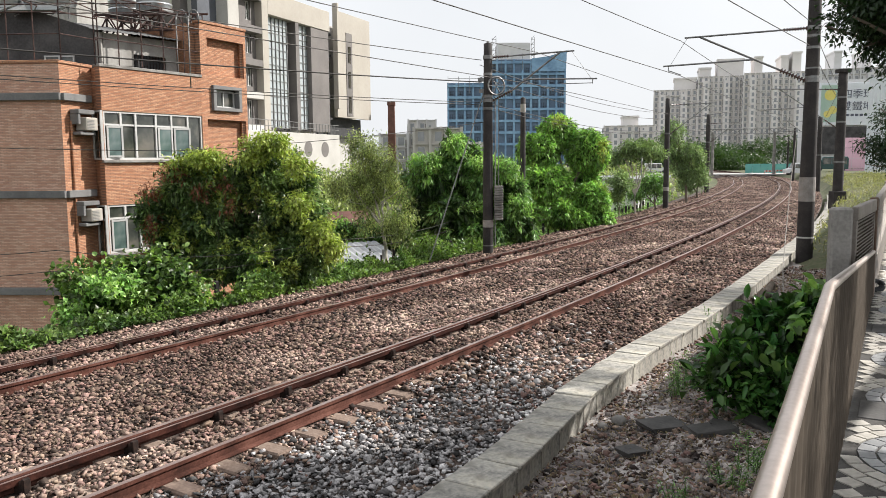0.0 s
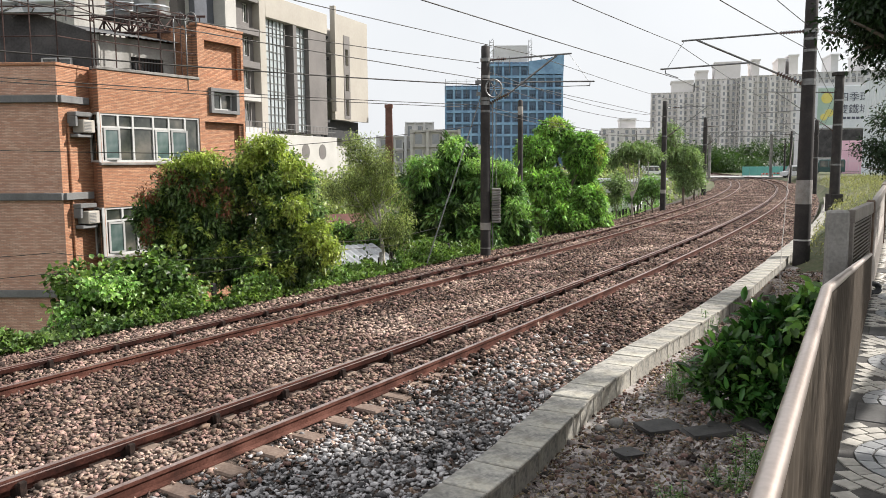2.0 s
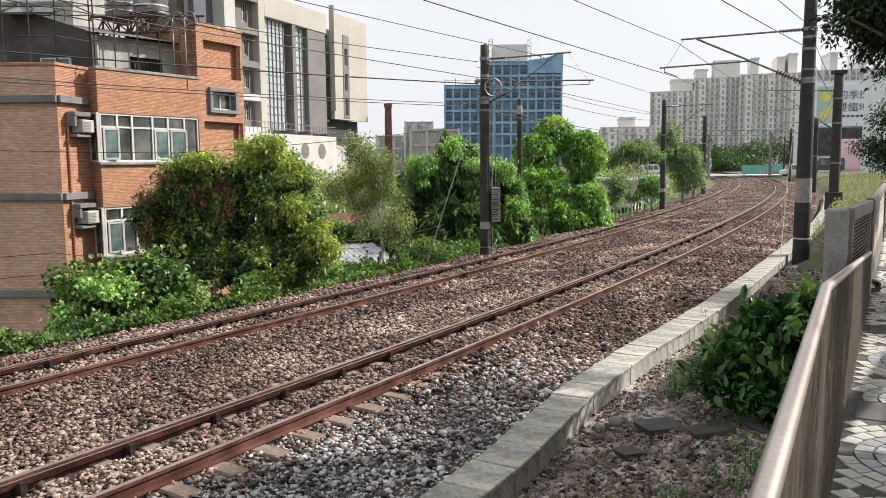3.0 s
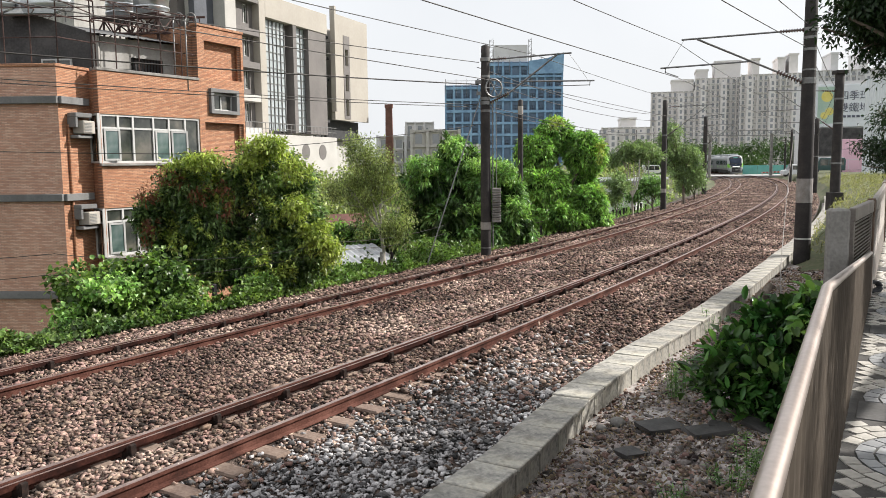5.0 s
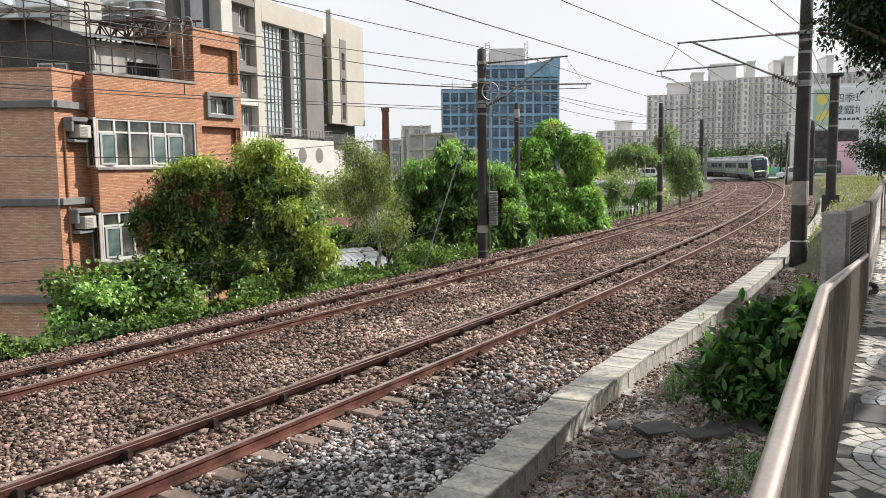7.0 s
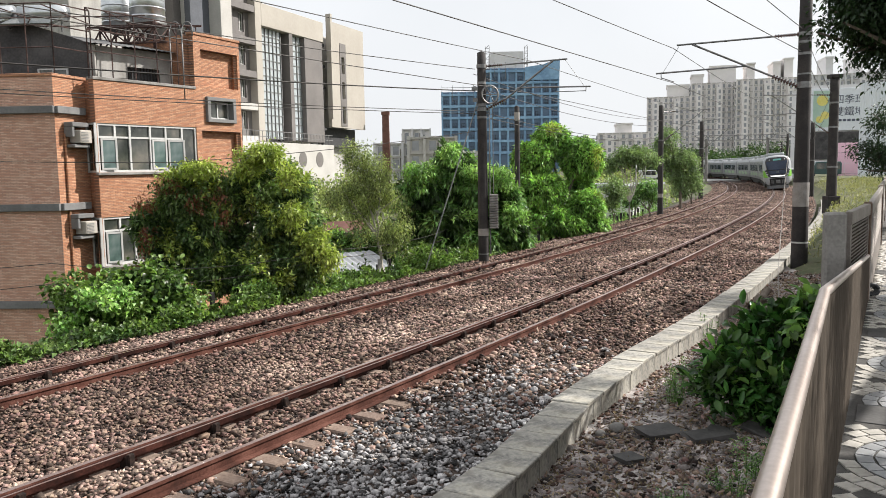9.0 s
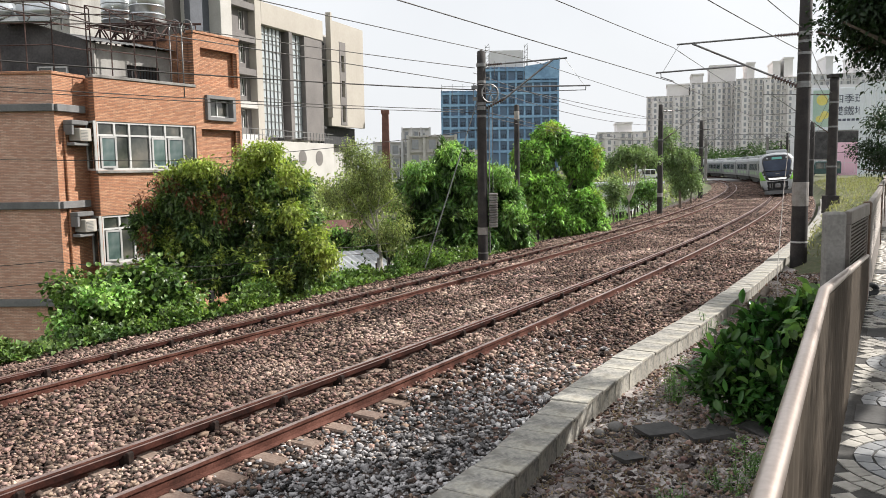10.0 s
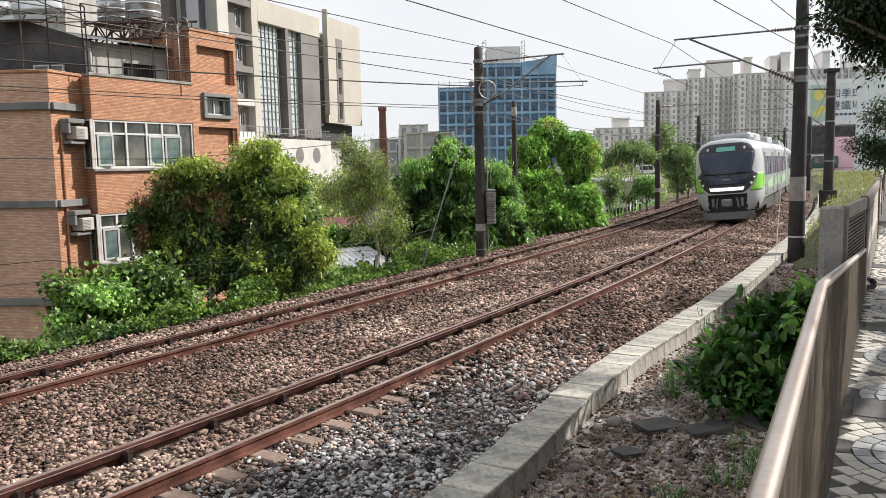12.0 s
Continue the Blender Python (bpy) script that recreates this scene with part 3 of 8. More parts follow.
def build_trough():
    """The concrete cable trough: a row of precast lengths with lids."""
    ob = thing("cable_trough", "weathered grey concrete cable trough edging the ballast", "cable trough")
    bm = bmesh.new()
    box(bm, (-0.225, -0.153, -0.42), (0.225, 0.153, 0.0), 0.004)
    lower = part("trough_block", bm, M_CURB, ob, "stained precast concrete block")
    bm = bmesh.new()
    box(bm, (-0.25, -0.303, 0.0), (0.25, 0.303, 0.055), 0.01)
    lid = part("trough_lid", bm, M_CURB, ob, "flat concrete lid slab")
    s, n = 4.0, 0
    while s < 75:
        o = np.interp(s, (6, 11.6, 12.9, 14, 16.4, 20.3, 24.2, 33.3, 45, 60), (3.5, 3.26, 3.12, 3.0, 2.98, 3.15, 3.2, 3.28, 3.5, 3.6))
        o2 = np.interp(s + 0.3, (6, 11.6, 12.9, 14, 16.4, 20.3, 24.2, 33.3, 45, 60), (3.5, 3.26, 3.12, 3.0, 2.98, 3.15, 3.2, 3.28, 3.5, 3.6))
        p = along(NEAR, s, o, -0.06 + 0.006 * math.sin(s * 2.3))
        turn = -heading(NEAR, s) - math.degrees(math.atan2(o2 - o, 0.3)) + random.uniform(-0.5, 0.5)
        m = Matrix.Translation(p) @ pose(0, 0, 0, random.uniform(-0.4, 0.4), random.uniform(-0.6, 0.6), turn)
        if n == 0:
            lower.matrix_basis, lid.matrix_basis = m, m
        else:
            piece("trough_lid", lid.data, ob, m @ pose(random.uniform(-0.012, 0.012), 0, 0))
        for k in (-0.5, 0.5) if n and s < 52 else (0,) if n else ():
            piece("trough_block", lower.data, ob, m @ (pose(random.uniform(-0.006, 0.006), 0.31 * k, 0) if s < 52 else Matrix.Diagonal((1, 2, 1, 1))))
        s += 0.62
        n += 1


build_ground()
build_bed()
build_track()
build_trough()
build_stones()


# ---------------------------------------------------------------- buildings
def brick_material(name, c1, c2, mortar, bw=0.185, bh=0.046):
    """Running bond by the wall's own x and z, with tinted courses and stains."""
    m = material(name, (c1, c2), 0.85, scale=0.7, fine=20, bump=0.0)
    n, l = m.node_tree.nodes, m.node_tree.links
    b = n["Principled BSDF"]
    co = n.new("ShaderNodeTexCoord")
    sep, com = n.new("ShaderNodeSeparateXYZ"), n.new("ShaderNodeCombineXYZ")
    l.new(co.outputs["Object"], sep.inputs[0])
    l.new(sep.outputs["X"], com.inputs["X"])
    l.new(sep.outputs["Z"], com.inputs["Y"])
    br = n.new("ShaderNodeTexBrick")
    br.inputs["Scale"].default_value = 1.0
    br.inputs["Brick Width"].default_value, br.inputs["Row Height"].default_value = bw, bh
    br.inputs["Mortar Size"].default_value = 0.007
    br.inputs["Mortar Smooth"].default_value = 0.2
    br.inputs["Bias"].default_value = -0.2
    br.inputs["Color1"].default_value = (*c1, 1)
    br.inputs["Color2"].default_value = (*c2, 1)
    br.inputs["Mortar"].default_value = (*mortar, 1)
    l.new(com.outputs[0], br.inputs["Vector"])
    big = n.new("ShaderNodeTexNoise")
    big.inputs["Scale"].default_value, big.inputs["Detail"].default_value = 0.9, 5
    l.new(co.outputs["Object"], big.inputs["Vector"])
    mr = n.new("ShaderNodeMapRange")
    mr.inputs["To Min"].default_value, mr.inputs["To Max"].default_value = 0.72, 1.22
    l.new(big.outputs["Fac"], mr.inputs["Value"])
    hsv = n.new("ShaderNodeHueSaturation")
    l.new(mr.outputs["Result"], hsv.inputs["Value"])
    l.new(br.outputs["Color"], hsv.inputs["Color"])
    l.new(hsv.outputs["Color"], b.inputs["Base Color"])
    bp = n.new("ShaderNodeBump")
    bp.inputs["Strength"].default_value, bp.inputs["Distance"].default_value = 0.5, 0.008
    inv = n.new("ShaderNodeMath")
    inv.operation = "SUBTRACT"
    inv.inputs[0].default_value = 1.0
    l.new(br.outputs["Fac"], inv.inputs[1])
    l.new(inv.outputs[0], bp.inputs["Height"])
    l.new(bp.outputs["Normal"], b.inputs["Normal"])
    return m


M_BRICKO = brick_material("orange_brick_wall", (0.37, 0.16, 0.082), (0.54, 0.30, 0.175), (0.20, 0.115, 0.078))
# paler copy of the brick puts the left wall's shade into colour
M_BRICKSHADE = brick_material("shade_paled_brick_wall", (0.52, 0.285, 0.20), (0.70, 0.48, 0.36), (0.32, 0.21, 0.165))


def frame_between(p0, p1, z=0.0):
    """A local frame at p0: x along to p1, y into the building (to the left of the way), z up. Its length is returned too."""
    d = Vector((p1[0] - p0[0], p1[1] - p0[1], 0))
    a = math.atan2(d.y, d.x)
    return Matrix.Translation((p0[0], p0[1], z)) @ Matrix.Rotation(a, 4, "Z"), d.length


def wall_with_holes(bm, length, z0, z1, thick, holes=(), x0=0.0, y0=0.0):
    """One connected slab that leaves the holes (xa, xb, za, zb) free."""
    xs = sorted({x0, x0 + length, *[h[0] for h in holes], *[h[1] for h in holes]})
    zs = sorted({z0, z1, *[h[2] for h in holes], *[h[3] for h in holes]})
    pts = {}

    def vert(i, j, k):
        if (i, j, k) not in pts:
            pts[i, j, k] = bm.verts.new((xs[i], y0 + thick * k, zs[j]))
        return pts[i, j, k]

    def solid(i, j):
        if not (0 <= i < len(xs) - 1 and 0 <= j < len(zs) - 1):
            return False
        cx, cz = (xs[i] + xs[i + 1]) / 2, (zs[j] + zs[j + 1]) / 2
        return not any(h[0] < cx < h[1] and h[2] < cz < h[3] for h in holes)
    for i in range(len(xs) - 1):
        for j in range(len(zs) - 1):
            if not solid(i, j):
                continue
            bm.faces.new((vert(i, j, 0), vert(i + 1, j, 0), vert(i + 1, j + 1, 0), vert(i, j + 1, 0)))
            bm.faces.new((vert(i, j, 1), vert(i, j + 1, 1), vert(i + 1, j + 1, 1), vert(i + 1, j, 1)))
            if not solid(i - 1, j):
                bm.faces.new((vert(i, j, 0), vert(i, j + 1, 0), vert(i, j + 1, 1), vert(i, j, 1)))
            if not solid(i + 1, j):
                bm.faces.new((vert(i + 1, j, 0), vert(i + 1, j, 1), vert(i + 1, j + 1, 1), vert(i + 1, j + 1, 0)))
            if not solid(i, j - 1):
                bm.faces.new((vert(i, j, 0), vert(i, j, 1), vert(i + 1, j, 1), vert(i + 1, j, 0)))
            if not solid(i, j + 1):
                bm.faces.new((vert(i, j + 1, 0), vert(i + 1, j + 1, 0), vert(i + 1, j + 1, 1), vert(i, j + 1, 1)))


def window(parent, m, w, h, cols=2, rows=1, frame_w=0.05, depth=0.08, name="window", frame_mat=None, glass=None, label="", transom=None):
    """A window as a part: frame bars with panes as pieces; local x along, z up, origin at its lower left corner, y inward."""
    frame_mat = frame_mat or M_WHITE
    bm = bmesh.new()
    f = frame_w
    box(bm, (0, 0, 0), (w, depth, f), 0)
    box(bm, (0, 0, h - f), (w, depth, h), 0)
    box(bm, (0, 0, f), (f, depth, h - f), 0)
    box(bm, (w - f, 0, f), (w, depth, h - f), 0)
    for i in range(1, cols):
        x = w * i / cols
        box(bm, (x - f / 2, 0.004, f), (x + f / 2, depth - 0.004, h - f), 0)
    zs = [transom] if transom else [h * j / rows for j in range(1, rows)]
    for z in zs:
        box(bm, (f, 0.008, z - f / 2), (w - f, depth - 0.008, z + f / 2), 0)
    win = part(name, bm, frame_mat, parent, label, m=m)
    bm = bmesh.new()
    box(bm, (f * 0.6, depth * 0.5, f * 0.6), (w - f * 0.6, depth * 0.5 + 0.012, h - f * 0.6))
    part("pane", bm, glass or M_GLASS, win)
    return win


def brick_building():
    ob = thing("brick_apartment_house", "orange brick apartment house with grey floor bands and a cluttered roof", "house")
    A, P0 = (-11.62, 24.0), (-22.0, 24.5)
    B = (-11.25, 25.35)
    B1 = (-10.80, 24.95)
    C = (-8.68, 28.4)
    D = (-7.6, 30.55)
    BACK = (-12.5, 37.0)
    # walls
    def wall(p0, p1, z0, z1, mat, holes=(), name="wall", thick=0.24):
        m, ln = frame_between(p0, p1)
        bm = bmesh.new()
        wall_with_holes(bm, ln, z0, z1, thick, holes)
        part(name, bm, mat, ob, m=m)
        return m, ln
    wall(P0, A, -3.2, 6.0, M_BRICKSHADE)
    m, ln = wall(A, B, -3.2, 6.0, M_BRICKO)
    wall(B, B1, -3.2, 6.0, M_BRICKO, thick=0.03)
    mb, lb = frame_between(B1, C)
    wins = [(0.04, lb - 0.02, 3.1, 4.66), (0.04, lb - 0.9, 0.1, 1.66), (0.04, lb - 0.9, -2.9, -1.34)]
    wall(B1, C, -3.2, 6.0, M_BRICKO, wins)
    # return faces of the window band
    mt, lt = frame_between(C, D)
    niches = [(0.35, lt - 0.12, 6.15, 7.45), (0.25, lt - 0.1, 3.5, 4.55), (0.25, lt - 0.1, 0.4, 1.5), (0.62, lt - 0.55, 5.0, 5.65)]
    wall(C, D, -3.2, 7.92, M_BRICKO, niches)
    bm = bmesh.new()
    wall_with_holes(bm, lt - 0.1, -3.0, 7.8, 0.06, [(0.62, lt - 0.55, 5.0, 5.65)], x0=0.02, y0=0.26)
    part("niche_back", bm, M_BRICKO, ob, m=mt)
    wall(D, BACK, -3.2, 7.92, M_BRICKO)
    inner = (-11.9, 30.3)
    wall((C[0] - 0.2, C[1] + 0.16), (inner[0], inner[1] + 0.4), 5.9, 7.92, M_BRICKO, name="stair_tower_wall")
    # closed core so that nothing is seen through
    bm = bmesh.new()
    core = [(P0[0], P0[1] + 0.6), (A[0] - 0.3, A[1] + 0.7), (B[0] - 0.45, B[1] + 0.6), (C[0] - 0.75, C[1] + 0.75), (D[0] - 0.6, D[1] + 0.5), BACK, (-23, 37)]
    lo = [bm.verts.new((x, y, -3.2)) for x, y in core]
    hi = [bm.verts.new((x, y, 5.55)) for x, y in core]
    bm.faces.new(hi)
    for i in range(len(core)):
        j = (i + 1) % len(core)
        bm.faces.new((lo[i], lo[j], hi[j], hi[i]))
    part("roof_slab", bm, M_DKCONC, ob, "grey concrete roof terrace and rooms behind the panes")
    # tower roof
    bm = bmesh.new()
    tv = [bm.verts.new((x, y, 7.86)) for x, y in (C, D, (D[0] - 3.6, D[1] + 4.0), (C[0] - 3.3, C[1] + 1.9))]
    bm.faces.new(tv)
    part("stair_tower_roof", bm, M_DKCONC, ob)
    # floor bands
    for z in (4.9, 1.95, -1.05):
        for p0, p1 in ((P0, A), (A, B)):
            mm, l2 = frame_between(p0, p1)
            bm = bmesh.new()
            box(bm, (-0.02, -0.16, z), (l2 + (0.05 if p0 == P0 else -0.2), -0.004, z + 0.22), 0.012)
            part("floor_band", bm, M_DKCONC, ob, "grey rendered floor band", m=mm)
    # coping
    for p0, p1, z, mat in ((P0, A, 6.0, M_BRICKO), (A, B, 6.0, M_BRICKO), (B1, C, 6.0, M_CONC), (C, D, 7.92, M_BRICKO)):
        mm, l2 = frame_between(p0, p1)
        bm = bmesh.new()
        box(bm, (-0.03, -0.04, z + 0.004), (l2 + 0.03, 0.3, z + 0.1), 0.012)
        part("parapet_coping", bm, mat, ob, m=mm)
    # window bands: a frame with transoms and casements
    for (xa, xb, za, zb) in wins:
        w, h = xb - xa, zb - za
        mw = mb @ pose(xa, 0.03, za)
        bm = bmesh.new()
        box(bm, (0, -0.03, 0), (w, 0.12, 0.07))
        win = part("window", bm, M_WHITE, ob, "white aluminium window band", m=mw)
        for x in (0.0, 0.62, 1.18, 1.98, 2.62, 3.32, w - 0.07):
            if x <= w - 0.06:
                bm = bmesh.new()
                box(bm, (x, 0, 0.07), (x + 0.07, 0.1, h - 0.07))
                part("mullion", bm, M_WHITE, win)
        bm = bmesh.new()
        box(bm, (0, 0, h - 0.07), (w, 0.1, h))
        part("head_rail", bm, M_WHITE, win)
        bm = bmesh.new()
        box(bm, (0.07, 0.01, h - 0.47), (min(3.35, w) - 0.02, 0.09, h - 0.41))
        part("transom", bm, M_WHITE, win)
        bm = bmesh.new()
        box(bm, (0.02, 0.05, 0.03), (w - 0.02, 0.06, h - 0.03))
        part("pane", bm, M_GLASS, win)
        for x0, x1, ang in ((0.10, 0.62, 14), (2.06, 2.62, 6), (2.72, 3.3, 20)):
            if x1 < w:
                bm = bmesh.new()
                ww, hh = x1 - x0, h - 0.56
                for a, b in (((0, 0, 0), (0.06, 0.04, hh)), ((ww - 0.06, 0, 0), (ww, 0.04, hh)), ((0.06, 0, 0), (ww - 0.06, 0.04, 0.06)), ((0.06, 0, hh - 0.06), (ww - 0.06, 0.04, hh))):
                    box(bm, a, b)
                part("casement", bm, M_WHITE, win, m=pose(x0, -0.03, 0.08, 0, 0, -ang))
                bm = bmesh.new()
                box(bm, (0.05, 0.016, 0.05), (ww - 0.05, 0.024, hh - 0.05))
                part("casement_glass", bm, M_GLASST, win, "greenish casement glass", m=pose(x0, -0.03, 0.08, 0, 0, -ang))
        bm = bmesh.new()
        box(bm, (-0.12, -0.1, za - 0.09), (w + 0.1, 0.02, za - 0.005), 0.01)
        part("window_sill", bm, M_CONC, ob, m=mb @ pose(xa, 0, 0))
    # left flank of each band has glass too
    mf, lf = frame_between(B, B1)
    for za in (3.1, 0.1):
        window(ob, mf @ pose(0.02, -0.075, za), lf + 0.01, 1.56, 1, 1, 0.06, name="window", transom=1.1)
    # small tower window with a thick grey surround
    bm = bmesh.new()
    x0, x1 = 0.62, lt - 0.55
    for a, b in (((x0 - 0.14, -0.12, 4.87), (x0 + 0.02, 0.2, 5.78)), ((x1 - 0.02, -0.12, 4.87), (x1 + 0.14, 0.2, 5.78)), ((x0, -0.12, 5.65), (x1, 0.2, 5.78)), ((x0, -0.12, 4.87), (x1, 0.2, 5.0))):
        box(bm, a, b, 0.01)
    part("window_surround", bm, M_DKCONC, ob, "deep grey concrete window surround", m=mt)
    window(ob, mt @ pose(x0 + 0.03, 0.12, 5.01), x1 - x0 - 0.06, 0.63, 2, 1, 0.05)
    # drain pipe on the chamfer
    bm = bmesh.new()
    tube(bm, (0.34, -0.05, -2.5), (0.34, -0.05, 4.3), 0.04)
    part("drain_pipe", bm, M_BRICKO, ob, m=m)
    # air conditioners in concrete boxes
    for z in (3.95, 1.12):
        ac = thing("air_conditioner", "beige box air conditioner in a small concrete wall recess", "air conditioner", m @ pose(0.62, -0.02, z), "air conditioners on the brick wall")
        bm = bmesh.new()
        box(bm, (-0.3, -0.34, 0.56), (0.42, -0.004, 0.7), 0.015)
        box(bm, (-0.3, -0.32, 0.25), (-0.2, -0.004, 0.555), 0.01)
        box(bm, (-0.25, -0.34, -0.08), (0.42, -0.004, 0.02), 0.015)
        part("concrete_shelf", bm, M_DKCONC, ac, "grey concrete hood and shelf")
        bm = bmesh.new()
        box(bm, (-0.1, -0.44, 0.06), (0.42, -0.02, 0.46), 0.02)
        part("casing", bm, M_CREAM, ac, "yellowed white casing")
        bm = bmesh.new()
        for k in range(7):
            box(bm, (-0.07, -0.452, 0.1 + 0.045 * k), (0.24, -0.442, 0.122 + 0.045 * k))
        part("grille", bm, M_DKCONC, ac)
    return ob, mb, lb, B1, C


def roof_clutter(mb, lb):
    # shed on the terrace: pale plaster wall with a barred window, dark cement gable
    shed = thing("rooftop_shed", "rooftop shed with stained pale wall, dark gable and corrugated roof", "shed")
    ms = Matrix.Translation((-11.35, 26.6, 5.56)) @ Matrix.Rotation(math.atan2(3.3, 2.5), 4, "Z")
    bm = bmesh.new()
    wall_with_holes(bm, 4.2, 0.0, 1.75, 0.15, [(1.1, 2.35, 0.55, 1.15)])
    part("wall", bm, M_OLDWALL, shed, m=ms)
    # near-black sheet in place of the shade inside
    bm = bmesh.new()
    box(bm, (1.1, 0.1, 0.55), (2.35, 0.12, 1.15))
    part("barred_opening", bm, M_DARK, shed, m=ms)
    for k in range(11):
        bm = bmesh.new()
        tube(bm, (1.14 + k * 0.118, 0.02, 0.55), (1.14 + k * 0.118, 0.02, 1.15), 0.012, seg=6)
        part("window_bar", bm, M_CHAIR, shed, m=ms)
    bm = bmesh.new()
    n = 46
    for k in range(n):
        a, b = -0.35 + 4.9 * k / n, -0.35 + 4.9 * (k + 1) / n
        za, zb = (0.03 if k % 2 else 0.0), (0.0 if k % 2 else 0.03)
        v = [bm.verts.new(p) for p in ((a, -0.4, 1.74 + za), (b, -0.4, 1.74 + zb), (b, 3.2, 2.5 + zb), (a, 3.2, 2.5 + za))]
        bm.faces.new(v)
    part("corrugated_roof", bm, M_DKCONC, shed, "grey corrugated sheet roof", m=ms)
    gable = thing("rooftop_room", "rooftop room with dark cement wall", "shed")
    bm = bmesh.new()
    g = [(-19.0, 26.4, 5.5), (-11.4, 26.5, 5.5), (-11.4, 26.5, 7.35), (-13.6, 26.5, 8.05), (-16.5, 26.45, 8.3), (-19, 26.4, 8.3)]
    a = [bm.verts.new(p) for p in g]
    b = [bm.verts.new((p[0], p[1] + 5, p[2])) for p in g]
    bm.faces.new(a)
    bm.faces.new(b[::-1])
    for i in range(len(g)):
        j = (i + 1) % len(g)
        bm.faces.new((a[j], a[i], b[i], b[j]))
    part("wall", bm, M_DKCEMENT, gable)
    window(gable, Matrix.Translation((-13.25, 26.42, 6.05)), 1.0, 0.5, 2, 1, 0.05)
    for k in range(2):
        bm = bmesh.new()
        box(bm, (-11.5, 26.38, 5.56), (-11.32, 26.5, 7.3), 0.01)
    part("corner_post", bm, M_OLDWALL, gable)
    # rusty pipe lattice over the parapet
    lat = thing("rooftop_lattice", "rusty thin pipe trellis standing along the roof parapet", "trellis")
    def pipe(a, b, r, seg=5):
        bm = bmesh.new()
        tube(bm, a, b, r, seg=seg)
        part("pipe", bm, M_LATTICE, lat)
    run_pts = [(-19, 24.45), (-11.62, 24.12), (-11.05, 25.45), (-10.93, 24.9), (-8.62, 28.55)]
    tops = 8.2
    for p, q in zip(run_pts[:-1], run_pts[1:]):
        ln = math.dist(p, q)
        n = max(1, int(ln / 0.8))
        for k in range(n + 1):
            x, y = p[0] + (q[0] - p[0]) * k / n, p[1] + (q[1] - p[1]) * k / n
            pipe((x, y + 0.08, 6.05), (x, y + 0.08, tops), 0.022, seg=5)
        for z in (6.9, 7.55, 8.2):
            pipe((p[0], p[1] + 0.08, z), (q[0], q[1] + 0.08, z), 0.02, seg=5)
    for y in (26.4, 28):
        pipe((-19, y, 8.2), (-9.6, y, 8.2), 0.02, seg=5)
    for x in (-18, -16.5, -15, -13.5, -12, -10.6):
        pipe((x, 24.4 if x < -11.5 else 25.6, 8.2), (x, 28, 8.2), 0.02, seg=5)
    # two water tanks and solar heaters on stands
    for tx, ty, tz in ((-10.66, 29.6, 8.02), (-12.1, 30.6, 8.02)):
        tank = thing("water_tank", "shiny steel rooftop water tank on a dark iron stand", "water tank", pose(tx, ty, tz), "water tanks on the roof")
        bm = bmesh.new()
        tube(bm, (0, 0, 0.55), (0, 0, 2.1), 0.62, seg=28)
        part("tank", bm, M_TANK, tank, "ribbed stainless steel drum", True)
        for k in range(5):
            bm = bmesh.new()
            tube(bm, (0, 0, 0.7 + 0.3 * k), (0, 0, 0.76 + 0.3 * k), 0.635, seg=28)
            part("rib", bm, M_TANK, tank, smooth=True)
        bm = bmesh.new()
        tube(bm, (0, 0, 0.30), (0, 0, 0.545), 0.25, 0.68, seg=20)
        part("dished_base", bm, M_GALV, tank, smooth=True)
        for a in range(4):
            x, y = 0.72 * math.cos(a * math.pi / 2 + 0.6), 0.72 * math.sin(a * math.pi / 2 + 0.6)
            x2, y2 = 0.72 * math.cos((a + 1) * math.pi / 2 + 0.6), 0.72 * math.sin((a + 1) * math.pi / 2 + 0.6)
            bm = bmesh.new()
            tube(bm, (x, y, -0.45), (x, y, 0.5), 0.04, seg=6)
            part("leg", bm, M_LATTICE, tank)
            bm = bmesh.new()
            tube(bm, (x, y, -0.35), (x2, y2, 0.42), 0.028, seg=5)
            part("brace", bm, M_LATTICE, tank)
            bm = bmesh.new()
            tube(bm, (x, y, 0.46), (x2, y2, 0.46), 0.04, seg=6)
            part("ring_beam", bm, M_LATTICE, tank)
    # low iron frame beside the tanks
    fr = thing("iron_frame", "dark red iron frame lying across the roof", "frame", pose(-12.4, 28.9, 7.75))
    for k in range(6):
        bm = bmesh.new()
        tube(bm, (0.62 * k, 0, 0), (0.62 * k + 0.31, 0.02, 0.55), 0.03, seg=5)
        tube(bm, (0.62 * k + 0.31, 0.02, 0.55), (0.62 * k + 0.62, 0, 0), 0.03, seg=5)
        part("brace", bm, M_LATTICE, fr)
    for z in (0.0, 0.55):
        bm = bmesh.new()
        tube(bm, (-0.2, 0, z), (3.9, 0.02, z), 0.04, seg=6)
        part("beam", bm, M_LATTICE, fr)
    for x, y in ((-13.4, 27.4), (-15.2, 27.4)):
        sh = thing("solar_heater", "rooftop solar water heater with silver tank and tilted panel", "solar heater", pose(x, y, 8.2), "solar heaters on the roof")
        bm = bmesh.new()
        tube(bm, (-0.8, 0, 0.35), (0.8, 0, 0.35), 0.26, seg=18)
        part("tank", bm, M_TANK, sh, smooth=True)
        bm = bmesh.new()
        box(bm, (-0.8, -1.3, -0.02), (0.8, 0.0, 0.05), 0.01, m=pose(0, -0.1, 0.2, 22))
        part("panel", bm, M_GLASS, sh)
        bm = bmesh.new()
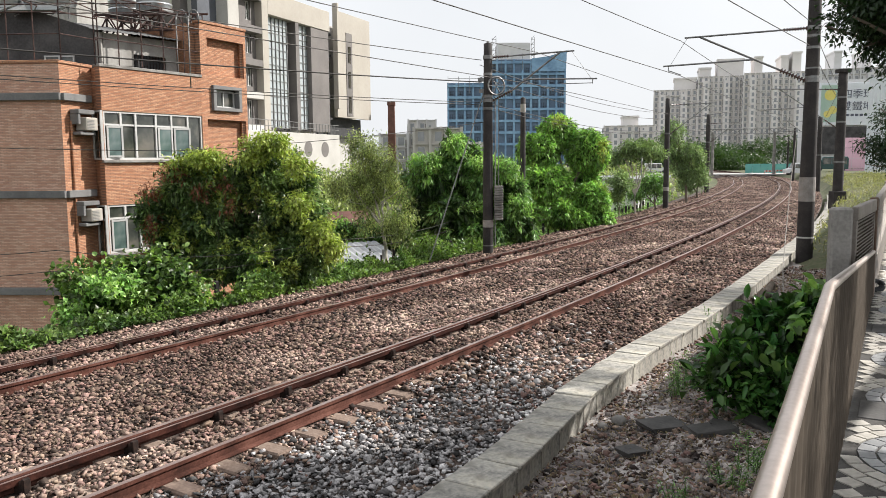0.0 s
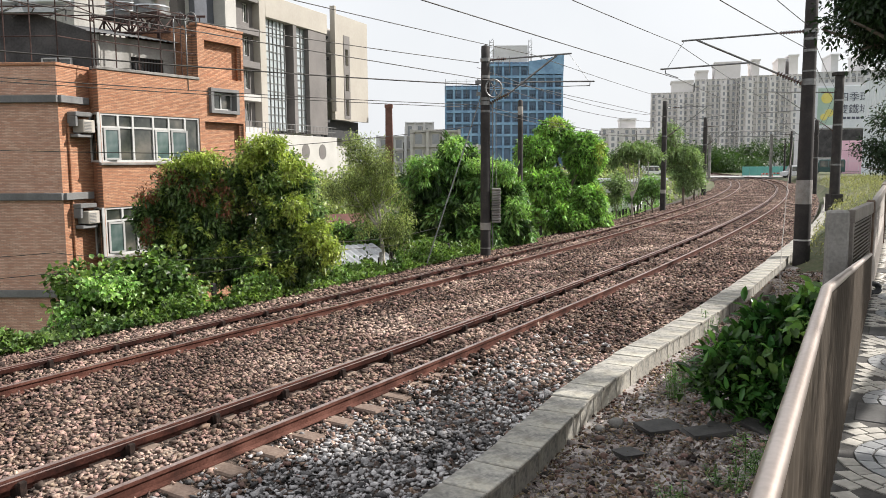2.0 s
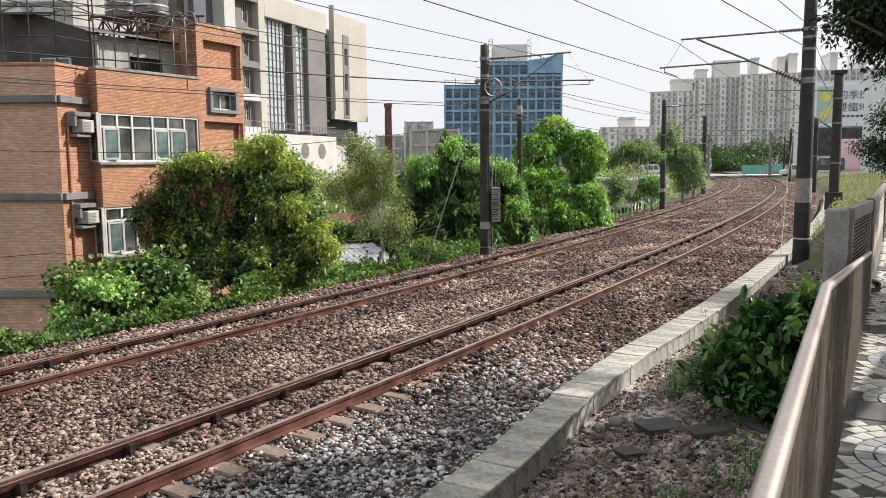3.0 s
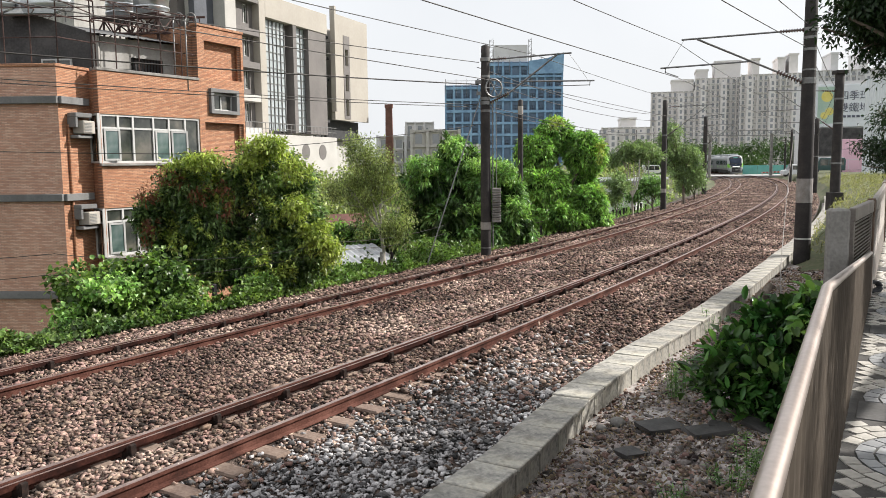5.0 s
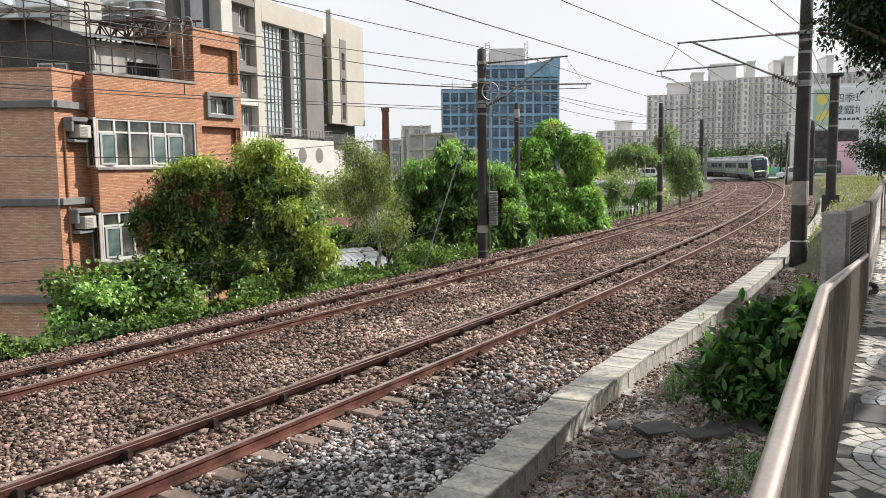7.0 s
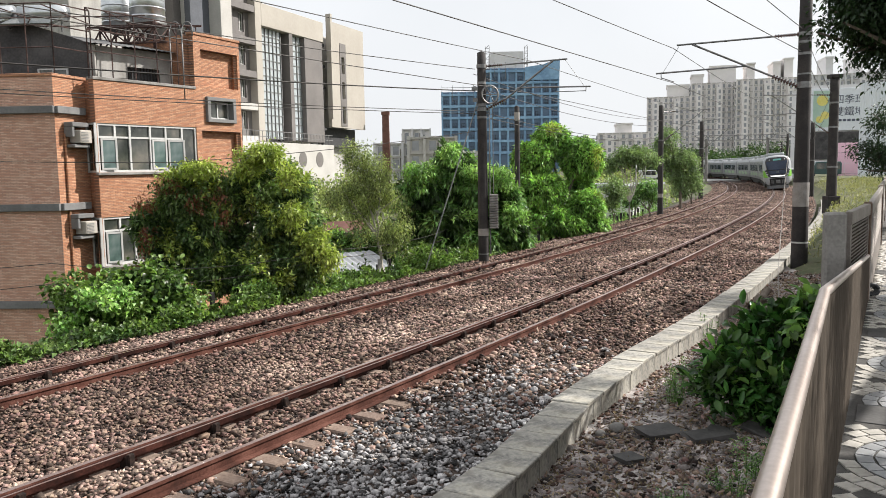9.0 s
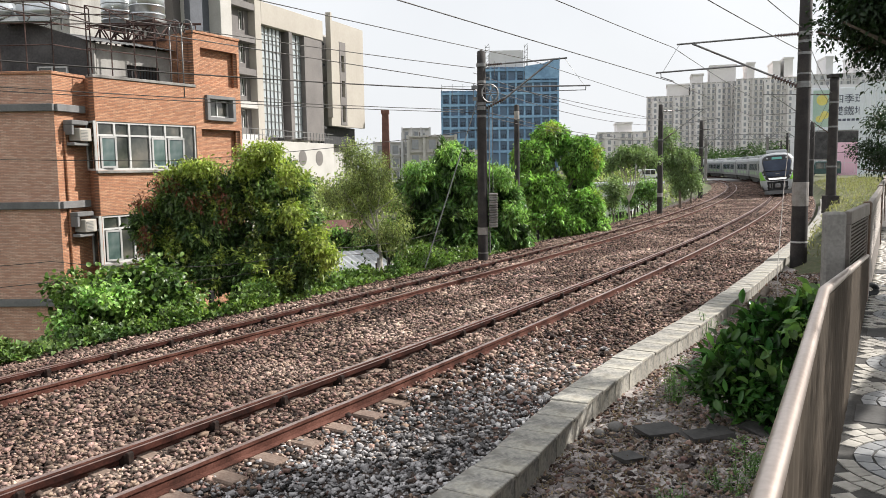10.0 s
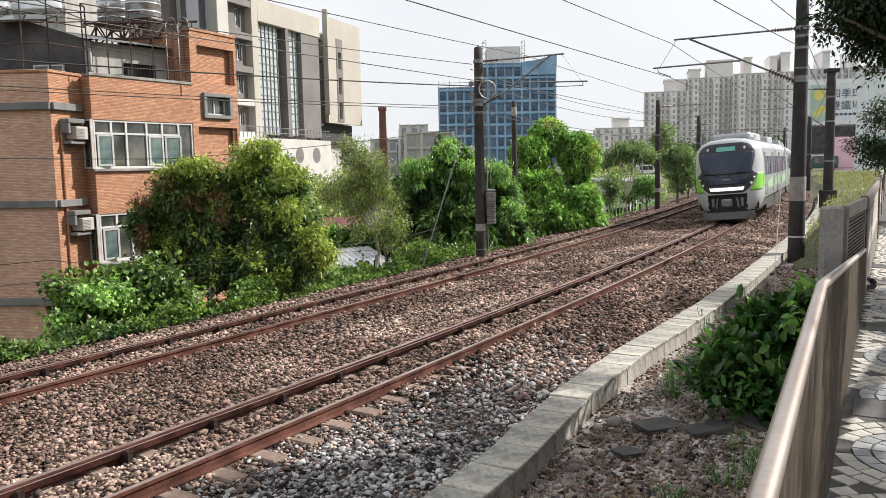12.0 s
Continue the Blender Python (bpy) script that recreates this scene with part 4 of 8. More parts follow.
        for px in (-0.6, 0.6):
            bm = bmesh.new()
            tube(bm, (px, 0, -0.3), (px, 0, 0.2), 0.03, seg=6)
            tube(bm, (px, -1.2, -0.4), (px, 0, 0.1), 0.025, seg=6)
            part("stand", bm, M_GALV, sh)
    # hooped ladder rails
    lad = thing("roof_ladder", "pale steel hooped ladder rails at the stair tower", "ladder", pose(-9.35, 28.0, 5.6))
    for dx in (0, 0.42):
        bm = bmesh.new()
        pts = [Vector((dx, 0, 0)), Vector((dx, 0, 1.2)), Vector((dx, 0, 2.45))]
        pts += [Vector((dx + 0.17 - 0.17 * math.cos(a), 0.1, 2.45 + 0.25 * math.sin(a))) for a in np.linspace(0.2, math.pi, 8)]
        pts += [Vector((dx + 0.34, 0.1, 2.2))]
        sweep(bm, pts, ring_section(0.025, 6), up=Vector((0, 1, 0)))
        part("ladder_rail", bm, M_GALV, lad, smooth=True)


def modern_building():
    ob = thing("modern_office_block", "cream and taupe modern block with tall glazing above white podium", "building")
    p0, p1 = (-22.6, 79.0), (-10.15, 110.0)
    m, ln = frame_between(p0, p1)
    # stations along the facade, from the window bays at its start to the corner fin
    bm = bmesh.new()
    wall_with_holes(bm, 4.6, 6.6, 23.5, 0.5, [(5.9, 6.8, 7.6 + 3.45 * k, 9.6 + 3.45 * k) for k in range(4)], x0=3.2, y0=0.6)
    part("wall", bm, M_TAUPE, ob, "taupe tiled bay wall", m=m)
    for k in range(4):
        window(ob, m @ pose(5.9, 0.8, 7.6 + 3.45 * k), 0.9, 2.0, 2, 1, 0.1, 0.1, frame_mat=M_WHITE)
    for k in range(6):
        bm = bmesh.new()
        box(bm, (3.3, -0.25, 6.25 + 3.45 * k), (7.6, 1.0, 6.95 + 3.45 * k), 0.02)
        part("floor_band", bm, M_PALEWALL if k < 2 else M_TAUPE, ob, m=m)
    bm = bmesh.new()
    box(bm, (1.5, -0.5, 6.2), (3.3, 1.2, 26), 0.03)
    part("corner_pier", bm, M_PALEWALL, ob, "pale corner pier", m=m)
    bm = bmesh.new()
    box(bm, (-1.4, 0.9, 6.2), (1.5, 1.6, 27), 0.03)
    part("slate_wall", bm, M_SLATEWALL, ob, "dark slate-blue recessed wall", m=m)
    bm = bmesh.new()
    box(bm, (7.6, -0.3, 6.4), (8.75, 1.2, 22.4), 0.03)
    part("pier", bm, M_CREAM, ob, m=m)
    bm = bmesh.new()
    box(bm, (8.75, -0.3, 18.9), (21.9, 1.2, 21.3), 0.03)
    part("parapet", bm, M_CREAM, ob, "cream parapet", m=m)
    # curtain walls
    def curtain(x0, x1, z0, z1, cols, rows):
        bm = bmesh.new()
        for i in range(cols + 1):
            x = x0 + (x1 - x0) * i / cols
            box(bm, (x - 0.05, 0.32, z0), (x + 0.05, 0.52, z1))
        for j in range(rows + 1):
            z = z0 + (z1 - z0) * j / rows
            box(bm, (x0, 0.35, z - 0.05), (x1, 0.5, z + 0.05))
        cw = part("curtain_wall", bm, M_GALV, ob, "gridded glass curtain wall", m=m)
        me = None
        for i in range(cols):
            for j in range(rows):
                a, b = x0 + (x1 - x0) * i / cols, x0 + (x1 - x0) * (i + 1) / cols
                c, d = z0 + (z1 - z0) * j / rows, z0 + (z1 - z0) * (j + 1) / rows
                if me is None:
                    bm = bmesh.new()
                    box(bm, (0.05, 0, 0.05), (b - a - 0.05, 0.02, d - c - 0.05))
                    o = part("pane", bm, M_GLASSB, cw, m=pose(a, 0.43, c))
                    me = o.data
                else:
                    piece("pane", me, cw, pose(a, 0.43, c, random.uniform(-0.7, 0.7), 0, random.uniform(-0.7, 0.7)))
    curtain(8.8, 13.3, 6.8, 18.9, 6, 14)
    curtain(14.9, 17.6, 6.8, 18.9, 3, 14)
    # slot backed by a near-black sheet in place of its shade
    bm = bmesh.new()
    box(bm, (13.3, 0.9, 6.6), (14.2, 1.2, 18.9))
    part("shade_slot", bm, M_DARK, ob, m=m)
    bm = bmesh.new()
    box(bm, (14.2, -0.25, 6.6), (14.9, 1.2, 18.9), 0.02)
    part("taupe_pier", bm, M_TAUPE, ob, m=m)
    bm = bmesh.new()
    box(bm, (17.6, -0.2, 6.6), (21.7, 1.2, 18.9), 0.02)
    part("taupe_panel", bm, M_TAUPE, ob, m=m)
    # recess back and balconies coloured near-black for the shade there
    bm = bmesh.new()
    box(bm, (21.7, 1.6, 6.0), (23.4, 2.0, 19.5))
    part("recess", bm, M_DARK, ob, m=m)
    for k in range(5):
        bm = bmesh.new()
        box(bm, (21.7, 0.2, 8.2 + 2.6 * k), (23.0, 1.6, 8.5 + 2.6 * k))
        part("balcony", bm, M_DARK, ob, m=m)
    bm = bmesh.new()
    box(bm, (23.1, -0.7, 9.6), (23.5, 0.0, 22.6), 0.02)
    part("fin", bm, M_CREAM, ob, "projecting cream fin", m=m)
    bm = bmesh.new()
    holes = [(26.3, 27.1, 9.2 + 3.2 * k, 11.3 + 3.2 * k) for k in range(3)]
    wall_with_holes(bm, 9.1, 8.6, 21.8, 0.5, holes, x0=23.5, y0=-0.3)
    part("wall", bm, M_CREAM, ob, "cream stone end wall", m=m)
    bm = bmesh.new()
    wall_with_holes(bm, 1.6, 8.8, 19.4, 0.05, holes, x0=25.9, y0=-0.36)
    part("slot_surround", bm, M_TAUPE, ob, m=m)
    for h in holes:
        window(ob, m @ pose(h[0], 0.0, h[2]), h[1] - h[0], h[3] - h[2], 1, 2, 0.08, 0.1, frame_mat=M_DARK)
    # near-black sheet in place of the shade below the end wall
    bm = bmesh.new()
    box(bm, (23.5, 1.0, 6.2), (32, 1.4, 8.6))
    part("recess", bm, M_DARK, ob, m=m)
    # body and roof
    bm = bmesh.new()
    box(bm, (-1.0, 1.9, -2.8), (32.5, 16, 20.4))
    part("body", bm, M_PALEWALL, ob, m=m)
    # podium with round openings, terrace rail
    mp, lp = frame_between((-19.4, 73.4), (-12.4, 93.0))
    bm = bmesh.new()
    box(bm, (0, 0, -2.8), (lp, 6.0, 6.05), 0.03)
    part("podium", bm, M_PALEWALL, ob, "white rendered podium", m=mp)
    for x in (13.4, 17.2):
        bm = bmesh.new()
        tube(bm, (x, -0.03, 4.35), (x, 0.2, 4.35), 0.85, seg=28)
        part("round_window", bm, M_TAUPE, ob, "round grey window", m=mp)
    for x in (10.5, 14.5, 16.0):
        bm = bmesh.new()
        box(bm, (x, -0.02, 0.0), (x + 0.12, 0.1, 2.2))
        part("slot", bm, M_TAUPE, ob, m=mp)
    rail = bmesh.new()
    for k in range(int(lp / 0.7)):
        tube(rail, (0.1 + 0.7 * k, 0.1, 6.05), (0.1 + 0.7 * k, 0.1, 7.15), 0.03, seg=5)
    for z in (6.6, 7.15):
        tube(rail, (0, 0.1, z), (lp, 0.1, z), 0.035, seg=5)
    part("terrace_rail", rail, M_DKCONC, ob, m=mp)
    # second, set-back block behind
    b2 = thing("office_tower_behind", "pale and grey office block behind the brick house", "building")
    bm = bmesh.new()
    box(bm, (0, 0, -2.8), (9, 14, 32))
    part("wall", bm, M_OLDWALL, b2, m=Matrix.Translation((-32.0, 70.0, 0)) @ Matrix.Rotation(radians(66), 4, "Z"))
    bm = bmesh.new()
    box(bm, (0, 0, -2.8), (3, 12, 30))
    part("wall", bm, M_TAUPE, b2, m=Matrix.Translation((-25.6, 78.0, 0)) @ Matrix.Rotation(radians(66), 4, "Z"))


def blue_tower():
    ob = thing("tower_under_construction", "concrete tower under construction wrapped in blue safety netting", "building")
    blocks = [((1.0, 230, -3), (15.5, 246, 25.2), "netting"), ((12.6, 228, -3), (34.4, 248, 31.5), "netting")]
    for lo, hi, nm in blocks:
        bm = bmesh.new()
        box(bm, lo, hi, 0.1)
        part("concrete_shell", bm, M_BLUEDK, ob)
    # floors and columns behind the net, the net hung in vertical strips in front
    for lo, hi in ((blocks[0][0], blocks[0][1]), (blocks[1][0], blocks[1][1])):
        w = hi[0] - lo[0]
        n = int((hi[2] - 2) / 3.3)
        for k in range(n):
            z = hi[2] - 1.2 - 3.3 * k
            bm = bmesh.new()
            box(bm, (lo[0] - 0.1, lo[1] - 0.5, z), (hi[0] + 0.1, lo[1] - 0.05, z + 0.7))
            part("floor_edge", bm, M_BLUENET, ob)
        cols = int(w / 2.4)
        for k in range(cols + 1):
            x = lo[0] + w * k / cols
            bm = bmesh.new()
            box(bm, (x - 0.25, lo[1] - 0.42, -3), (x + 0.25, lo[1] - 0.04, hi[2]))
            part("column", bm, M_BLUENET, ob)
        for k in range(cols):
            for j in range(min(n, 7)):
                if (k * 3 + j) % 5 == 4:
                    continue
                x = lo[0] + w * (k + 0.5) / cols
                z = hi[2] - 4.2 - 3.3 * j
                bm = bmesh.new()
                for a, b in (((-0.55, 0, 0), (-0.49, 0.1, 1.8)), ((0.49, 0, 0), (0.55, 0.1, 1.8)), ((-0.03, 0, 0), (0.03, 0.1, 1.8)), ((-0.55, 0, 0.85), (0.55, 0.1, 0.93)), ((-0.55, 0, 1.74), (0.55, 0.1, 1.8))):
                    box(bm, a, b)
                part("window", bm, M_DARK, ob, m=pose(x, lo[1] - 0.2, z))
    bm = bmesh.new()
    box(bm, (15.2, 229, 30), (24.6, 240, 36.3))
    part("stair_core", bm, M_APART2, ob, "bare grey concrete stair core")
    sc = bmesh.new()
    for x in (13.6, 14.7, 24.7, 25.6):
        for y in (227.6,):
            tube(sc, (x, y, 26), (x, y, 37.6), 0.07, seg=5)
    for k in range(8):
        for a, b in ((13.6, 14.7), (24.7, 25.6)):
            tube(sc, (a, 227.6, 26.5 + 1.5 * k), (b, 227.6, 27.5 + 1.5 * k), 0.06, seg=5)
            tube(sc, (a, 227.6, 26.5 + 1.5 * k), (b, 227.6, 26.5 + 1.5 * k), 0.06, seg=5)
    for k in range(12):
        x = 1.0 + 33.4 * k / 11
        z = 25.2 if x < 12.6 else 31.5
        tube(sc, (x, 227.4, z - 3), (x, 227.4, z + 1.6), 0.06, seg=5)
    tube(sc, (1, 227.4, 26.2), (12.6, 227.4, 26.2), 0.06, seg=5)
    tube(sc, (25, 227.4, 32.6), (34.4, 227.4, 33.6), 0.06, seg=5)
    part("scaffold", sc, M_GALV, ob, "scaffold poles above the netting")
    bm = bmesh.new()
    v = [bm.verts.new(p) for p in ((24.8, 227.2, 28), (34.6, 227.2, 28), (34.8, 227.2, 33.9), (30, 227.1, 32.3), (24.8, 227.2, 31.6))]
    f = bm.faces.new(v)
    r = bmesh.ops.extrude_face_region(bm, geom=[f])
    bmesh.ops.translate(bm, verts=[x for x in r["geom"] if isinstance(x, bmesh.types.BMVert)], vec=(0, 0.15, 0))
    part("raised_netting", bm, M_BLUENET, ob)


def apartment(name, label, x, y, w, d, h, rz, floors, bays, mat, crown=()):
    """A far block: body, stacks of windows between slim piers, stair heads on the roof (from, to, height)."""
    ob = thing(name, label, "building", pose(x, y, -3, 0, 0, rz))
    bm = bmesh.new()
    box(bm, (0, 0, 0), (w, d, h))
    part("wall", bm, mat, ob)
    fh = (h - 3) / floors
    bw = w / bays
    bm = bmesh.new()
    box(bm, (0, 0, 0), (bw * 0.42, 0.3, fh * 0.62))
    bmn = bmesh.new()
    box(bmn, (0, 0, 0), (bw * 0.22, 0.3, fh * 0.5))
    slim = None
    proto = None
    bmp = bmesh.new()
    box(bmp, (-0.28, -0.7, 0), (0.28, 0, h + 0.5))
    pier = None
    for i in range(bays + 1):
        if pier is None:
            pier = part("pier", bmp, mat, ob, m=pose(bw * i, 0, 0)).data
        else:
            piece("pier", pier, ob, pose(bw * i, 0, 0))
    for i in range(bays):
        for j in range(floors):
            mm = pose(bw * i + bw * (0.24 + (0.08 if i % 2 else 0)), -0.06, 3 + fh * j + fh * 0.22)
            if i % 3 == 2:
                if slim is None:
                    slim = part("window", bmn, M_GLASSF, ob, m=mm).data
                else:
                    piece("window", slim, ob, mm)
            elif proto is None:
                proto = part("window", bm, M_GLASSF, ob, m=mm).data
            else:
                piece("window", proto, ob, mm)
    # bays that stand out from the front, with their own windows
    if bays > 6:
        bay = None
        for i in range(1, bays, 4):
            mm = pose(bw * i, 0, 2.5)
            if bay is None:
                bmb = bmesh.new()
                box(bmb, (0, -2.6, 0), (bw * 1.15, 0.05, h - 4.5))
                bay = part("bay", bmb, mat, ob, "projecting bay", m=mm).data
            else:
                piece("bay", bay, ob, mm)
            for j in range(floors - 1):
                piece("window", proto, ob, pose(bw * (i + 0.36), -2.66, 3 + fh * j + fh * 0.22))
    nd = max(2, int(d / 4.5))
    for i in range(nd):
        for j in range(floors):
            piece("window", proto, ob, pose(-0.26, d * (i + 0.75) / nd, 3 + fh * j + fh * 0.22, 0, 0, -90))
    # flat taupe strips put the shade of balcony stacks into colour
    rec = None
    for i in range(bays):
        if i % 3 == 1:
            if rec is None:
                bmr = bmesh.new()
                box(bmr, (0, -0.02, 0), (bw * 0.2, 0.4, h - 3.5))
                rec = part("balcony_shade_strip", bmr, M_TAUPE, ob, "flat taupe strip standing in for the shade of balconies", m=pose(bw * i + bw * 0.82, 0, 2.5)).data
            else:
                piece("balcony_shade_strip", rec, ob, pose(bw * i + bw * 0.82, 0, 2.5))
    bms = bmesh.new()
    box(bms, (0, -0.45, 0), (w, 0, 0.32))
    slab = None
    for j in range(1, floors + 1):
        if slab is None:
            slab = part("floor_band", bms, M_PALEWALL, ob, m=pose(0, 0, 3 + fh * j)).data
        else:
            piece("floor_band", slab, ob, pose(0, 0, 3 + fh * j))
    if crown:
        for f0, f1, hh in crown:
            cx, hw = w * (f0 + f1) / 2, w * (f1 - f0) / 2
            bm = bmesh.new()
            box(bm, (cx - hw, 2, h), (cx + hw, d - 2, h + hh))
            box(bm, (cx - hw - 0.4, 1.6, h + hh), (cx + hw + 0.4, d - 1.6, h + hh + 0.8))
            part("roof_house", bm, mat, ob)
    return ob


def far_town():
    apartment("apartment_tower", "tall apartment tower, beige paled for haze, with rows of windows", 105.8, 402, 20.7, 20, 40, -15, 13, 8, M_APART, ((0.47, 0.98, 5.6),))
    apartment("apartment_tower", "tall apartment tower, beige paled for haze, with rows of windows", 126.2, 396.4, 21.5, 22, 46, -15, 15, 9, M_APART, ((0.02, 0.27, 4.2), (0.42, 0.98, 8.0)))
    apartment("apartment_tower", "long apartment slab, beige paled for haze, with rows of windows", 144.2, 384, 27.6, 22, 46.3, -15, 15, 11, M_APART, ((0.18, 0.30, 7.5), (0.60, 0.72, 7.5), (0.78, 0.92, 9.0)))
    apartment("apartment_tower", "long apartment slab, grey paled for haze, with rows of windows", 171.2, 377, 40, 22, 47, -13, 16, 14, M_APART2, ((0.3, 0.38, 8.0), (0.6, 0.7, 8.0)))
    apartment("apartment_tower", "far apartment tower, grey paled for haze", 228, 410, 50, 22, 54, -8, 17, 12, M_APART2)
    apartment("apartment_block", "mid-rise apartment block, beige paled for haze", 72.4, 360, 22.4, 20, 20.8, -9, 6, 7, M_APART, ((0.38, 0.68, 4.0),))
    apartment("apartment_block", "far apartment block, grey paled for haze", 76, 420, 12, 20, 19, 0, 6, 5, M_APART2)
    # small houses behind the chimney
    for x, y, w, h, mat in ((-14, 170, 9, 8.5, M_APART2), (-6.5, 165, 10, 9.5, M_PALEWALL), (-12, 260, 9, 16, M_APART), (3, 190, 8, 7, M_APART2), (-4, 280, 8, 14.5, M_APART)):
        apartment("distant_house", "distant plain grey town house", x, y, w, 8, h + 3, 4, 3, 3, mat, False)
    ch = thing("brick_chimney", "tall slim square red brick chimney", "chimney", pose(-7.4, 110, -2.8))
    bm = bmesh.new()
    v0 = box(bm, (-0.62, -0.62, 0), (0.62, 0.62, 13.4))
    for v in v0:
        if v.co.z > 5:
            v.co.x *= 0.72
            v.co.y *= 0.72
    box(bm, (-0.55, -0.55, 13.4), (0.55, 0.55, 13.9), 0.03)
    part("stack", bm, M_CHIM, ch)
    bm = bmesh.new()
    tube(bm, (0.62, -0.7, 0), (0.62, -0.7, 9.5), 0.05, seg=6)
    part("pipe", bm, M_GALV, ch)
    # hill of trees behind the crossing is made with the far woods


house, MB, LB, _b, _c = brick_building()
roof_clutter(MB, LB)
modern_building()
blue_tower()
far_town()


# ---------------------------------------------------------------- catenary
def insulator(bm, a, b, r=0.06, n=8):
    a, b = Vector(a), Vector(b)
    tube(bm, a, b, 0.025, seg=6)
    for k in range(n):
        p = a.lerp(b, (k + 0.3) / n)
        q = a.lerp(b, (k + 0.7) / n)
        tube(bm, p, q, r, r * 0.55, seg=10)


def mast(x, y, z, h, r0, r1, label, bands=(), group="catenary masts"):
    ob = thing("catenary_mast", label, "mast", pose(x, y, z), group)
    bm = bmesh.new()
    seg = 20
    prev = None
    for k in range(9):
        t = k / 8
        r = r0 + (r1 - r0) * t
        ring = [bm.verts.new((r * math.cos(2 * math.pi * i / seg), r * math.sin(2 * math.pi * i / seg), h * t - (0.5 if k == 0 else 0))) for i in range(seg)]
        if prev:
            for i in range(seg):
                bm.faces.new((prev[i], prev[(i + 1) % seg], ring[(i + 1) % seg], ring[i]))
        prev = ring
    c = bm.verts.new((0, 0, h + 0.06))
    for i in range(seg):
        bm.faces.new((prev[i], prev[(i + 1) % seg], c))
    part("shaft", bm, M_POLE, ob, "dark weathered concrete shaft", True)
    for zb, hb, mat in bands:
        r = r0 + (r1 - r0) * zb / h + 0.006
        bm = bmesh.new()
        tube(bm, (0, 0, zb), (0, 0, zb + hb), r, r, seg=20)
        part("band", bm, mat, ob, smooth=False)
    return ob


def bracket(ob, az, reach, z_top, z_low, contact_reach, z_contact, r):
    """Cantilever towards azimuth az (degrees): top tube, sloping strut with insulators, registration arm."""
    m = pose(0, 0, 0, 0, 0, az)
    bm = bmesh.new()
    a1 = r + 0.75
    insulator(bm, (r, 0, z_top), (a1, 0, z_top + 0.03))
    part("insulator", bm, M_INSUL, ob, "ribbed brown insulator", m=m)
    bm = bmesh.new()
    insulator(bm, (r, 0, z_low), (r + 0.62, 0, z_low + 0.46))
    part("insulator", bm, M_INSUL, ob, "ribbed brown insulator", m=m)
    bm = bmesh.new()
    tube(bm, (a1, 0, z_top + 0.03), (reach, 0, z_top + 0.12), 0.03, seg=8)
    sx, sz = r + 0.62, z_low + 0.46
    ex, ez = reach * 0.88, z_top + 0.08
    tube(bm, (sx, 0, sz), (ex, 0, ez), 0.03, seg=8)
    jx, jz = sx + (ex - sx) * 0.42, sz + (ez - sz) * 0.42
    tube(bm, (jx, 0, jz), (contact_reach, 0, z_contact + 0.3), 0.022, seg=8)
    tube(bm, (contact_reach - 0.1, 0, z_contact + 0.28), (contact_reach - 0.25, 0.1, z_contact + 0.12), 0.012, seg=6)
    tube(bm, (contact_reach - 0.25, 0.1, z_contact + 0.12), (contact_reach - 1.1, 0.1, z_contact), 0.012, seg=6)
    tube(bm, (reach - 0.45, 0, z_top + 0.1), (contact_reach - 0.4, 0, z_contact + 0.3), 0.008, seg=5)
    part("cantilever", bm, M_GALV, ob, "steel cantilever arm", m=m)


def arm(ob, az, r, top, tip, low, joint, strut, reg_in, reg_out, drop):
    """A long cantilever, in the mast's own space (reach, height): top tube to its tip, strut with insulator, registration tube with its drop arm."""
    m = pose(0, 0, 0, 0, 0, az)
    at = lambda q: Vector((q[0], 0, q[1]))
    a1 = at((r, top)).lerp(at(tip), 0.2)
    for a, b, rr in ((Vector((r, 0, top)), a1, 0.062), (at((r, low)), at(joint), 0.085)):
        bm = bmesh.new()
        insulator(bm, a, b, rr, 9)
        part("insulator", bm, M_INSUL, ob, "ribbed brown insulator", m=m)
    bm = bmesh.new()
    tube(bm, a1, at(tip), 0.028, seg=8)
    tube(bm, at(joint), at(strut), 0.032, seg=8)
    tube(bm, at(reg_in), at(reg_out), 0.026, seg=8)
    end = at(reg_out) + Vector((0.15 - 0.3, 0, 0))
    tube(bm, end, end + Vector((0, 0.05, -0.16)), 0.014, seg=6)
    tube(bm, end + Vector((0, 0.05, -0.14)), at(drop) + Vector((0, 0.1, 0)), 0.014, seg=6)
    tube(bm, at(tip).lerp(at(top_of(tip, strut)), 0.35), at(reg_out) + Vector((-0.2, 0, 0)), 0.007, seg=5)
    part("cantilever", bm, M_GALV, ob, "steel cantilever arm", m=m)
    for zc in (top, low):
        bm = bmesh.new()
        tube(bm, (0, 0, zc - 0.06), (0, 0, zc + 0.06), r + 0.02, r + 0.02, seg=16)
        part("mast_clamp", bm, M_GALV, ob, m=m)


def top_of(tip, strut):
    return (tip[0] * 0.5 + strut[0] * 0.5, tip[1] * 0.5 + strut[1] * 0.5)


